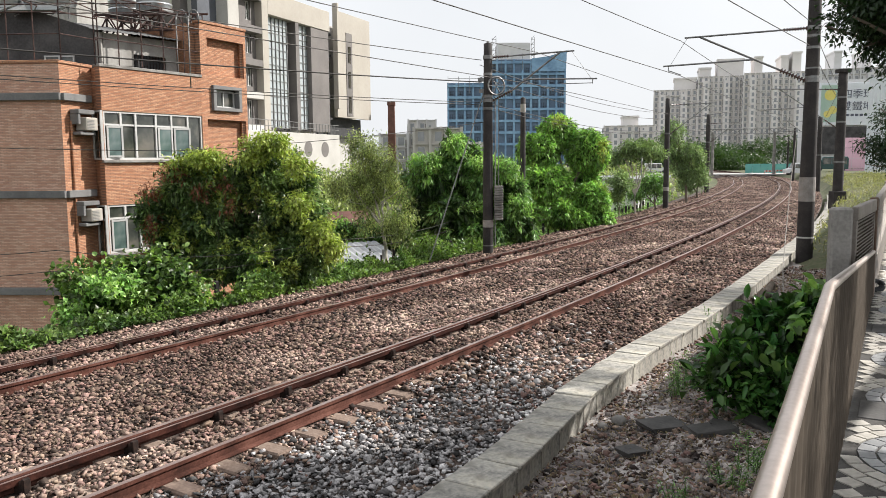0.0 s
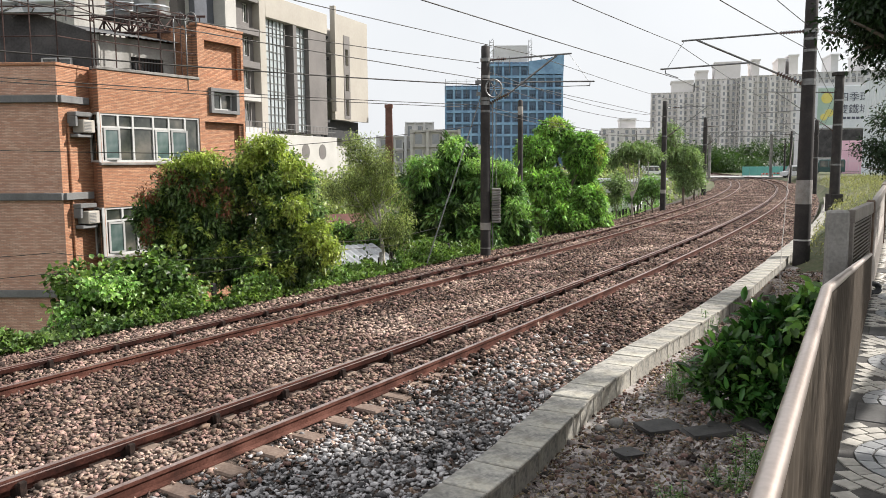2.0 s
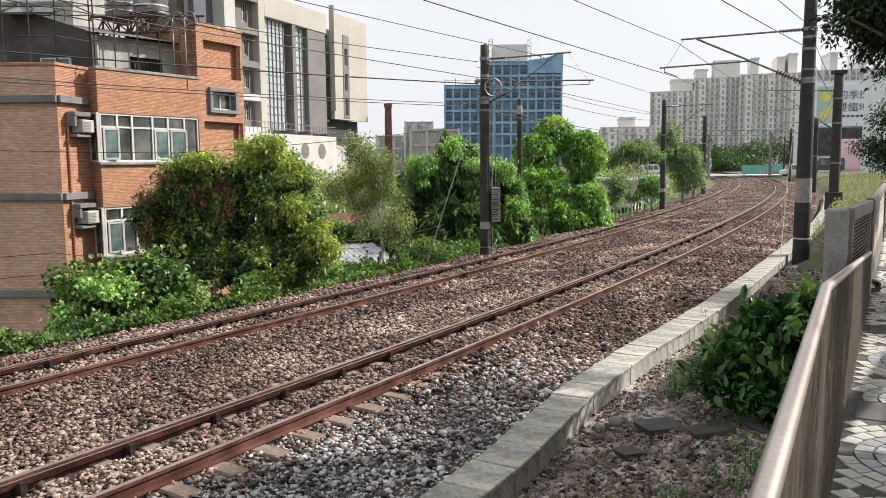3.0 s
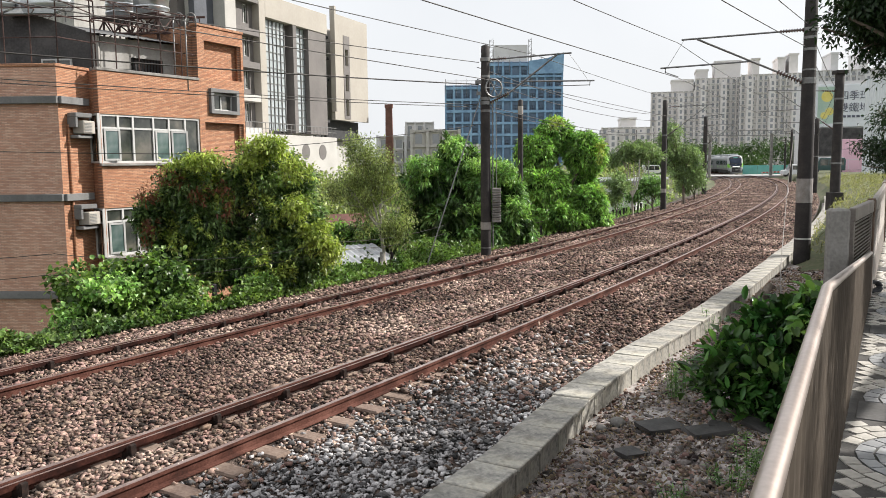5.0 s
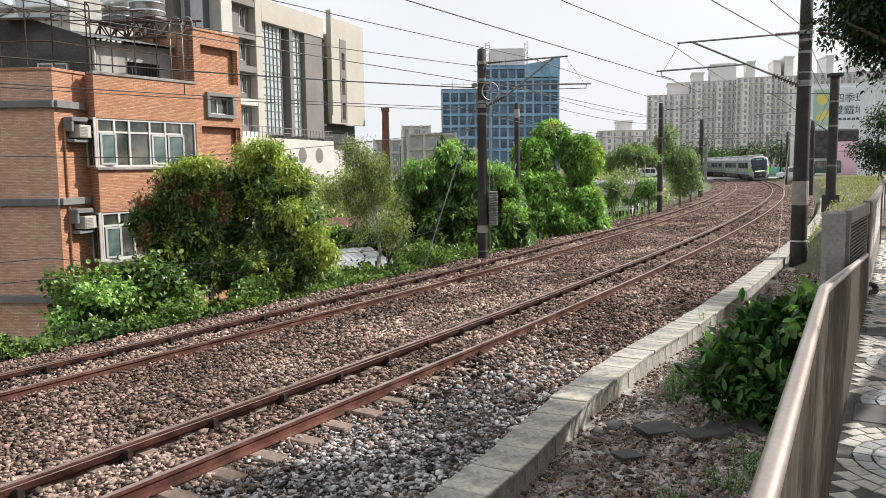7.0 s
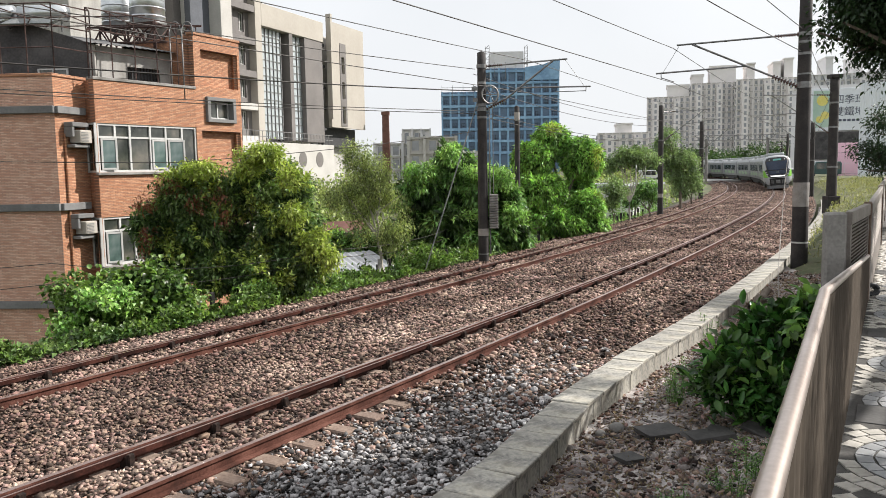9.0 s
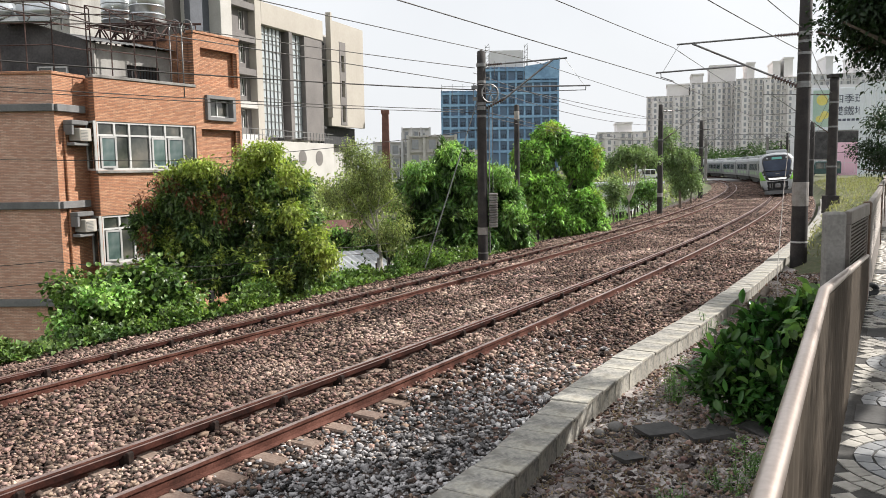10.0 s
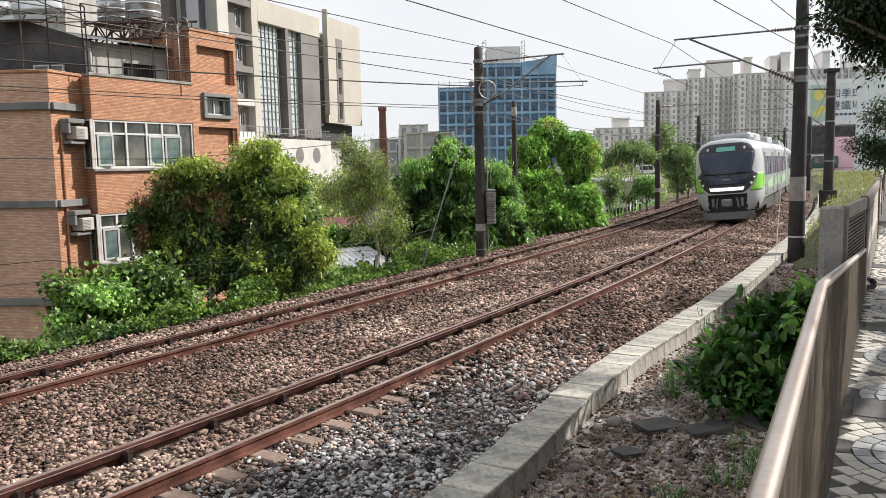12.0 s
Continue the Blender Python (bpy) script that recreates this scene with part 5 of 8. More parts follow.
def build_masts():
    # the two nearest masts stand opposite one another
    m1 = mast(1.47, 27.0, -0.35, 7.25, 0.185, 0.14, "tall dark concrete catenary mast with counterweight among the trees",
              ((1.05, 0.25, M_POLEBAND), (5.45, 0.1, M_GALV), (5.05, 0.08, M_GALV), (6.2, 0.08, M_GALV), (0.4, 0.04, M_GALV)))
    arm(m1, 3, 0.15, 6.80, (2.94, 7.02), 5.36, (0.81, 5.69), (2.44, 6.96), (1.2, 6.07), (3.74, 6.09), (2.55, 5.93))
    bm = bmesh.new()
    m = pose(0.28, -0.06, 5.85, 90, 0, 20)
    for a in range(24):
        p, q = a * math.pi / 12, (a + 1) * math.pi / 12
        tube(bm, (0.3 * math.cos(p), 0.3 * math.sin(p), 0), (0.3 * math.cos(q), 0.3 * math.sin(q), 0), 0.03, seg=6)
    for a in range(6):
        tube(bm, (0, 0, 0), (0.3 * math.cos(a * math.pi / 3), 0.3 * math.sin(a * math.pi / 3), 0), 0.018, seg=5)
    part("tension_wheel", bm, M_GALV, m1, "spoked tensioning wheel", m=m)
    for k in range(14):
        bm = bmesh.new()
        box(bm, (-0.15, -0.15, 0.085 * k), (0.15, 0.15, 0.085 * k + 0.07), 0.015)
        part("counterweight", bm, M_CONC, m1, "concrete counterweight", m=pose(0.36, -0.05, 1.3))
    bm = bmesh.new()
    tube(bm, (0.36, -0.05, 2.5), (0.36, -0.05, 5.6), 0.012, seg=5)
    tube(bm, (0.24, -0.05, 0.4), (0.24, -0.05, 5.4), 0.02, seg=5)
    part("guide_rod", bm, M_GALV, m1)
    bm = bmesh.new()
    tube(bm, (-0.15, 0, 5.6), (-2.0, -1.6, 0.1), 0.02, seg=5)
    part("stay_wire", bm, M_GALV, m1, "pale sloping stay wire")
    bm = bmesh.new()
    box(bm, (-0.34, -0.05, 6.0), (0.1, 0.05, 6.12))
    box(bm, (-0.3, -0.05, 5.62), (0.1, 0.05, 5.74))
    part("clamp", bm, M_GALV, m1)

    m2 = mast(11.28, 24.5, -0.45, 9.0, 0.255, 0.175, "thick dark concrete catenary mast beside the cable trough",
              ((2.1, 0.75, M_POLEBAND), (0.95, 0.05, M_WHITE), (0.5, 0.04, M_POLE), (5.85, 0.09, M_GALV), (6.15, 0.05, M_GALV), (6.75, 0.08, M_GALV), (7.1, 0.08, M_GALV)))
    arm(m2, 175, 0.2, 7.38, (3.85, 7.16), 5.81, (0.97, 6.14), (3.38, 7.17), (1.72, 6.47), (4.48, 6.31), (3.95, 6.03))
    m3 = mast(14.6, 52, -0.4, 7.3, 0.19, 0.15, "dark concrete catenary mast on the verge", ((1.3, 0.25, M_POLEBAND), (5.0, 0.1, M_GALV)))
    bracket(m3, 0, 3.2, 6.9, 5.0, 3.9, 6.1, 0.16)
    m4 = mast(26.6, 80, -0.4, 7.8, 0.24, 0.2, "dark concrete catenary mast on the verge", ((1.3, 0.35, M_POLEBAND), (2.0, 0.3, M_POLEBAND), (5.0, 0.1, M_GALV)))
    bracket(m4, 5, 3.2, 6.9, 5.0, 3.9, 6.1, 0.2)
    m5 = mast(22.97, 46, 0.5, 7.5, 0.29, 0.25, "dark concrete catenary mast with two rods and a box footing", ((5.9, 0.1, M_GALV), (4.5, 0.1, M_GALV), (2.2, 0.1, M_GALV)))
    bm = bmesh.new()
    box(bm, (-0.33, -0.33, 7.36), (0.33, 0.33, 7.56), 0.02)
    part("cap", bm, M_POLE, m5)
    bm = bmesh.new()
    box(bm, (-0.36, -0.36, -0.5), (0.36, 0.36, 0.55), 0.02)
    part("footing", bm, M_POLE, m5)
    bracket(m5, 170, 3.9, 6.4, 4.2, 4.3, 5.0, 0.24)
    m6 = mast(35.5, 75, 0.2, 6.6, 0.24, 0.2, "dark concrete catenary mast by the fence", ((3.0, 0.1, M_GALV),))
    bracket(m6, 172, 3.4, 6.2, 4.2, 4.0, 5.3, 0.24)
    for x, y, az in ((48.6, 110, 176), (66, 152, 176)):
        q = mast(x, y, -0.3, 7.4, 0.2, 0.16, "distant catenary mast near the level crossing")
        bracket(q, az, 3.2, 6.9, 5.0, 3.9, 6.0, 0.18)
    # slim service pole behind the mango tree
    sp = mast(3.45, 35.0, -2.5, 8.2, 0.14, 0.11, "grey concrete service pole behind the trees", ((7.6, 0.35, M_POLEBAND),), "service poles")


def chord(line, a, b, t, z, start=None):
    """Between supports a wire runs straight, with a stagger to the outside at each; the first span may begin at a given place."""
    p = (Vector((*start, 0)) if start else along(line, a, 0.22)).lerp(along(line, b, 0.22), t)
    p.z = z
    return p


def catenary_pair(line, z0, stations, start):
    """Contact wire and messenger with droppers between the stations (arc lengths)."""
    con, mes = [], []
    for a, b in zip(stations[:-1], stations[1:]):
        first = start if a == stations[0] else None
        for k in range(12):
            t = k / 12
            sag = 4 * t * (1 - t)
            con.append(chord(line, a, b, t, z0 + 5.58 - 0.02 * sag, first))
            mes.append(chord(line, a, b, t, z0 + 6.64 - 0.09 * sag, first))
    wire("contact_wire", con, 0.011, M_WIRE, "thin dark copper contact wire over the track")
    wire("messenger_wire", mes, 0.011, M_WIRE, "thin dark sagging messenger wire over the track")
    for a, b in zip(stations[:-1], stations[1:]):
        first = start if a == stations[0] else None
        for k in range(1, 6):
            t = k / 6
            sag = 4 * t * (1 - t)
            p = chord(line, a, b, t, z0 + 5.58 - 0.02 * sag, first)
            q = chord(line, a, b, t, z0 + 6.64 - 0.09 * sag, first)
            wire("dropper", [p, p.lerp(q, 0.5), q], 0.005, M_WIRE, "thin vertical dropper wire of the catenary")


def build_wires():
    catenary_pair(NEAR, 0, (-15, 29.5, 60, 92, 128, 165), (-7.99, 0.46))
    catenary_pair(FAR, -0.1, (-12, 31.5, 60, 92, 128, 165), (-13.4, 1.4))
    def feeder(pts, sag, r=0.012, label="dark feeder wire strung between masts"):
        out = []
        for a, b in zip(pts[:-1], pts[1:]):
            a, b = Vector(a), Vector(b)
            for k in range(12):
                t = k / 12
                p = a.lerp(b, t)
                p.z -= sag * 4 * t * (1 - t)
                out.append(p)
        out.append(Vector(pts[-1]))
        wire("feeder_wire", out, r, M_WIRE, label)
    # the far side's feeders, from the town across the bank to the tall mast and on along the line
    for start, dz, r in (((-13.3, 9.8), 6.36, 0.012), ((-15.2, 14.6), 5.63, 0.02), ((-15.2, 13.0), 4.95, 0.011), ((-15.4, 12.9), 4.87, 0.011)):
        feeder([(*start, dz + 0.15), (1.25, 27.0, dz)], 0.12, r)
    for dz in (6.2, 5.8, 5.0, 4.85):
        feeder([(1.2, 27.0, dz), (14.3, 52, dz - 0.2), (26.4, 80, dz), (44.0, 128, dz), (48.6, 150, dz)], 0.35)
    for back, dz in (((-4.2, 2.4), 6.4), ((-1.4, 5.2), 7.09)):
        feeder([(*back, dz + 0.1), (11.2, 24.5, dz), (22.8, 46, dz - 0.1), (35.5, 75, dz - 1.2), (48.6, 110, dz - 0.6)], 0.12)
    feeder([(-24, 22, 4.0), (-7, 20.5, 3.3), (1.4, 27, 4.3)], 0.1, 0.01, "thin black service cable")
    feeder([(-20, 17.5, 1.3), (-9, 18, 1.0), (-3, 21, 0.9), (1.4, 35, 0.8)], 0.3, 0.009, "thin black service cable")
    feeder([(-20, 17.2, 0.7), (-9, 17.7, 0.55), (-3, 21, 0.7), (1.4, 35, 0.4)], 0.3, 0.009, "thin black service cable")


def build_cable():
    wire("loose_cable", [(7.67, 17.6, -0.12), (8.07, 18.6, 0.36), (8.7, 20.0, 0.75), (10.36, 23.6, 2.22), (10.74, 24.2, 3.58)], 0.012, M_POLEBAND, "pale loose cable hanging from the mast to the ground", "cable")


# ---------------------------------------------------------------- walkway, railing, fence
WALK_Z = 1.4


def build_walkway():
    pts = run(PAVE, -10, 80, 1.0, 0, 0)
    bm = bmesh.new()
    sec = [(-0.05, -1.8), (-0.05, -0.002), (5.5, -0.002), (5.5, -1.8)]
    sweep(bm, [p + Vector((0, 0, WALK_Z)) for p in pts], sec)
    ob = mesh_object("pavement", bm, M_GROUT)
    tagged(ob, "raised pavement of cream tiles in fan pattern with dark joints", "pavement", kind="structure")
    return ob


RAIL_END = 6.72


def rail_top(s):
    """Height of the handrail over the pavement: level past the corner, then a fall to the fence shaped to fit the
    camera's view.
    """
    return 1.10 - 0.565 * max(0.0, s) / RAIL_END


def build_railing():
    ob = thing("steel_railing", "brown panelled railing with polished steel handrail tube", "railing")
    pts = run(PAVE, -4, -0.12, 0.4, 0, WALK_Z + 1.10) + [along(PAVE, s, 0.0, WALK_Z + rail_top(s)) for s in np.linspace(0.0, RAIL_END, 24)]
    bm = bmesh.new()
    sweep(bm, pts, ring_section(0.0215, 16))
    part("handrail", bm, M_STEEL, ob, "polished steel tube with pinkish light put into its colour", True)
    s = -4.0
    k = 0
    while s < RAIL_END - 0.05:
        w = min(0.62 if k % 5 else 0.1, RAIL_END - s)
        a, b = along(PAVE, s, 0.008), along(PAVE, s + w, 0.008)
        m, ln = frame_between(a, b, WALK_Z)
        bm = bmesh.new()
        n = max(1, int(ln / 0.04))
        prof = [(ln * i / n, 0.004 + 0.004 * (i // 2 % 2), rail_top(s + w * i / n) - 0.02) for i in range(n + 1)]
        ra = [[bm.verts.new((x, -y, z)) for x, y, z in ((x, y, zt if top else 0.02) for x, y, zt in prof)] for top in (0, 1)]
        rb = [[bm.verts.new((x, 0.012, z)) for x, z in ((x, zt if top else 0.02) for x, y, zt in prof)] for top in (0, 1)]
        for i in range(n):
            bm.faces.new((ra[0][i], ra[0][i + 1], ra[1][i + 1], ra[1][i]))
            bm.faces.new((rb[0][i], rb[1][i], rb[1][i + 1], rb[0][i + 1]))
            bm.faces.new((ra[1][i], ra[1][i + 1], rb[1][i + 1], rb[1][i]))
        part("panel", bm, M_PANEL, ob, "brown ribbed metal panel", m=m)
        s += w
        k += 1


def build_fence():
    post = thing("concrete_post", "weathered grey concrete end post with chipped pale edge", "post", Matrix.Translation(along(PAVE, 4.95, -0.25, 0.0)) @ pose(0, 0, 0, 0, 0, -12))
    bm = bmesh.new()
    box(bm, (-0.095, -0.07, -0.2), (0.095, 0.07, 2.53), 0.022)
    part("shaft", bm, M_CONC, post)
    ob = thing("mesh_fence", "rust-stained steel fence panels with louvred slots along the pavement", "fence")
    stations = (5.06, 6.78, 13.9, 21.0, 28.0, 35.0)
    for n, (s0, s1) in enumerate(zip(stations[:-1], stations[1:])):
        oa, ob2 = (-0.14, -0.02) if n == 0 else (0.0, 0.03)
        a, b = along(PAVE, s0, oa, 0), along(PAVE, s1, ob2, 0)
        m, w = frame_between(a, b, WALK_Z)
        for za, zb, ya in ((1.0, 1.13, 0.032), (0.0, 0.42, 0.022)):
            bm = bmesh.new()
            box(bm, (0.02, -ya, za), (w - 0.02, ya, zb), 0.006)
            if za > 0.9:
                pan = part("fence_panel", bm, M_MESH, ob, "steel fence panel with rusty edges", m=m)
            else:
                part("kick_plate", bm, M_MESH, pan)
        for x in (0.02, w - 0.12):
            bm = bmesh.new()
            box(bm, (x, -0.02, 0.42), (x + 0.1, 0.02, 1.0))
            part("stile", bm, M_MESH, pan)
        bm = bmesh.new()
        box(bm, (0.05, 0.004, 0.42), (w - 0.05, 0.01, 1.0))
        part("backing_sheet", bm, M_PANEL, pan)
        if n < 3:
            for k in range(15):
                bm = bmesh.new()
                box(bm, (0.1, -0.004, -0.013), (w - 0.1, 0.004, 0.013), m=pose(0, -0.008, 0.45 + 0.037 * k, 35))
                part("slat", bm, M_MESH, pan)
        bm = bmesh.new()
        vs = box(bm, (w - 0.04, -0.04, 0.0), (w + 0.04, 0.04, 1.15), 0.008)
        part("fence_post", bm, M_RUSTPOST, ob, "rust-flaked steel post", m=m)


build_masts()
build_wires()
build_cable()
pavement = build_walkway()
build_railing()
build_fence()


# ---------------------------------------------------------------- plants
def leaves(name, points, normals, length, width, mat, parent, rng, droop=0.3, label="", fold=0.25, oval=False):
    """Pointed leaf blades: two folded halves of two triangles, at the points, hanging by droop; oval ones have a rounded outline and a bent midrib."""
    n = len(points)
    d = rng.normal(size=(n, 3)) * 0.6 + normals
    d[:, 2] -= droop * rng.uniform(0.3, 1.6, n)
    d /= np.linalg.norm(d, axis=1)[:, None] + 1e-9
    side = np.cross(d, rng.normal(size=(n, 3)) * 0.5 + np.array([0, 0, 1.0]))
    side /= np.linalg.norm(side, axis=1)[:, None] + 1e-9
    up = np.cross(side, d)
    L = (length * rng.uniform(0.6, 1.25, n))[:, None]
    W = (width * rng.uniform(0.7, 1.2, n))[:, None]
    a = points
    tip = points + d * L - up * L * 0.12
    if oval:
        rows = [a]
        for t, k in ((0.2, 0.62), (0.52, 1.0), (0.82, 0.66)):
            m = points + d * L * t + up * (W * 0.1 - L * 0.14 * t * t)
            rows += [m + side * W * 0.5 * k + up * W * fold * k, m, m - side * W * 0.5 * k + up * W * fold * k]
        v = np.stack(rows + [tip], 1).reshape(-1, 3)
        i = (np.arange(n) * 11)[:, None]
        tri = [[0, 2, 1], [0, 3, 2]]
        for r in (1, 4):
            tri += [[r, r + 1, r + 4], [r, r + 4, r + 3], [r + 1, r + 2, r + 5], [r + 1, r + 5, r + 4]]
        tri += [[7, 8, 10], [8, 9, 10]]
        ob = from_arrays(name, v, np.concatenate([i + [q] for q in tri], 0), mat, True)
        ob.parent = parent
        if label:
            ob["label"] = label
        return ob
    mid = points + d * L * 0.45 + up * W * 0.1
    l1 = mid + side * W * 0.5 + up * W * fold
    r1 = mid - side * W * 0.5 + up * W * fold
    v = np.stack([a, l1, tip, r1, mid], 1).reshape(-1, 3)
    i = (np.arange(n) * 5)[:, None]
    f = np.concatenate([i + [[0, 4, 1]], i + [[1, 4, 2]], i + [[0, 3, 4]], i + [[3, 2, 4]]], 0)
    ob = from_arrays(name, v, f, mat)
    ob.parent = parent
    if label:
        ob["label"] = label
    return ob


def burst(rng, lobes, k=13):
    """Each lobe of a crown broken up into bunches of foliage of uneven size, so that the outline has bays and gaps."""
    out = []
    for x, y, z, a, b, c in lobes:
        for _ in range(k):
            u = rng.normal(size=3)
            u[2] += 0.25
            u /= np.linalg.norm(u)
            f = rng.uniform(0.4, 0.95)
            r = rng.uniform(0.17, 0.44)
            out.append((x + u[0] * a * f, y + u[1] * b * f, z + u[2] * c * f, a * r, b * r, c * r))
    return out


def clump_points(rng, lobes, n, clump=0.35, per=14, inner=0.35, z_min=None, bunches=13):
    """Points in twigs' clusters near the surface of several ellipsoids (x, y, z, rx, ry, rz), uneven, with gaps."""
    lobes = burst(rng, lobes, bunches) if bunches else lobes
    vol = np.array([l[3] * l[4] + l[4] * l[5] + l[3] * l[5] for l in lobes])
    pick = rng.choice(len(lobes), n // per, p=vol / vol.sum())
    lob = np.array(lobes, float)[pick]
    u = rng.normal(size=(len(pick), 3))
    u /= np.linalg.norm(u, axis=1)[:, None]
    r = (1 - inner * rng.uniform(0, 1, len(pick)) ** 1.6) * rng.normal(1.0, 0.09, len(pick))
    c = lob[:, :3] + u * lob[:, 3:] * r[:, None]
    p = np.repeat(c, per, 0) + rng.normal(size=(len(pick) * per, 3)) * clump * 0.5
    nn = np.repeat(u, per, 0)
    if z_min is not None:
        k = p[:, 2] > z_min
        p, nn = p[k], nn[k]
    return p, nn


def limb(bm, a, b, r0, r1, rng, n=5, wob=0.12):
    a, b = Vector(a), Vector(b)
    pts = [a.lerp(b, k / n) + (Vector(rng.normal(size=3)) * wob * (b - a).length * 0.12 if 0 < k < n else Vector()) for k in range(n + 1)]
    rings = []
    for k, p in enumerate(pts):
        d = (pts[min(k + 1, n)] - pts[max(k - 1, 0)]).normalized()
        q = d.to_track_quat("Z", "Y")
        r = r0 + (r1 - r0) * k / n
        rings.append([bm.verts.new(p + q @ Vector((r * math.cos(i * math.pi / 3.5), r * math.sin(i * math.pi / 3.5), 0))) for i in range(7)])
    for k in range(n):
        for i in range(7):
            bm.faces.new((rings[k][i], rings[k][(i + 1) % 7], rings[k + 1][(i + 1) % 7], rings[k + 1][i]))


def tree(name, label, base, lobes, count, leaf, mat, seed, trunk_r=0.12, droop=0.3, clump=0.35, per=14, bark=None, accents=(), inner=0.45, category="tree", dark=None, push=1.0, bunches=13, sprigs=None):
    """push moves a tree away from the camera and enlarges it in step, so that its outline in view stays, to set it on
    the bank.
    """
    rng = np.random.default_rng(seed)
    eye = (0.0, 0.0, 3.0)
    far = lambda p: tuple(e + (c - e) * push for c, e in zip(p, eye))
    if push != 1.0:
        bx, by, bz = far(base)
        base = (bx, by, float(ground_z([bx], [by])[0]))
        lobes = [(*far(l[:3]), l[3] * push, l[4] * push, l[5] * push) for l in lobes]
        accents = [(nm, [(*far(q[:3]), q[3] * push, q[4] * push) for q in spots], n, size, m2, lab) for nm, spots, n, size, m2, lab in accents]
    ob = thing(name, label, category, Matrix.Translation(base))
    b = np.array(base)
    loc = [(l[0] - b[0], l[1] - b[1], l[2] - b[2], l[3], l[4], l[5]) for l in lobes]
    bm = bmesh.new()
    top = max(l[2] for l in loc)
    cx, cy = np.mean([l[0] for l in loc]), np.mean([l[1] for l in loc])
    fork = Vector((cx * 0.4, cy * 0.4, max(0.3, top * 0.4)))
    limb(bm, (0, 0, -0.2), fork, trunk_r, trunk_r * 0.75, rng)
    for l in loc:
        c = Vector(l[:3])
        limb(bm, fork, c + Vector((0, 0, l[5] * 0.3)), trunk_r * 0.6, trunk_r * 0.15, rng)
        for _ in range(4):
            e = c + Vector(rng.normal(size=3) * np.array(l[3:]) * 0.55)
            limb(bm, fork.lerp(c, rng.uniform(0.4, 1)), e, trunk_r * 0.28, trunk_r * 0.06, rng, 3)
    part("trunk", bm, bark or M_TRUNK, ob, smooth=True)
    p, nn = clump_points(rng, loc, count, clump, per, inner, None, bunches)
    leaves("crown", p, nn, leaf[0], leaf[1], mat, ob, rng, droop, oval=len(leaf) > 2)
    # dark inner leaves put the crown's own shade into colour
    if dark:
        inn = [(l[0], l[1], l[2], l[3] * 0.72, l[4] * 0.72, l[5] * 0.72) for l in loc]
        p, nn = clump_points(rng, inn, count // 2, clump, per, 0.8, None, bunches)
        leaves("old_foliage", p, nn, leaf[0] * 1.1, leaf[1] * 1.3, dark, ob, rng, droop, "inner leaves darkened to put crown shade into their colour")
    # lighter sprigs towards camera and upper right put sunlit glints into colour
    if sprigs:
        n, each, size, m2 = sprigs
        sp = []
        for k in rng.integers(0, len(loc), n):
            l = np.array(loc[k])
            u = rng.normal(size=3) + np.array([0.35, -0.7, 0.5])
            r = rng.uniform(0.12, 0.26)
            sp.append((*(l[:3] + u / np.linalg.norm(u) * l[3:] * rng.uniform(0.85, 1.05)), r, r, r * 0.7))
        p, nn = clump_points(rng, sp, n * each, 0.1, 8, 0.9, None, 0)
        leaves("leaf_spray", p, nn, size[0], size[1], m2, ob, rng, 0.3, "lighter sprigs that put sunlit glints into leaf colour")
    # accent leaves; the yellow-green and lime ones put sunlight into leaf colour
    for nm, spots, n, size, m2, lab in accents:
        sp = [(x - b[0], y - b[1], z - b[2], a, a, c) for x, y, z, a, c in spots]
        p, nn = clump_points(rng, sp, n, 0.2, 8, 0.9)
        leaves(nm, p, nn, size[0], size[1], m2, ob, rng, 0.8 if len(size) < 3 else -0.5, lab, oval=len(size) > 2)
    return ob


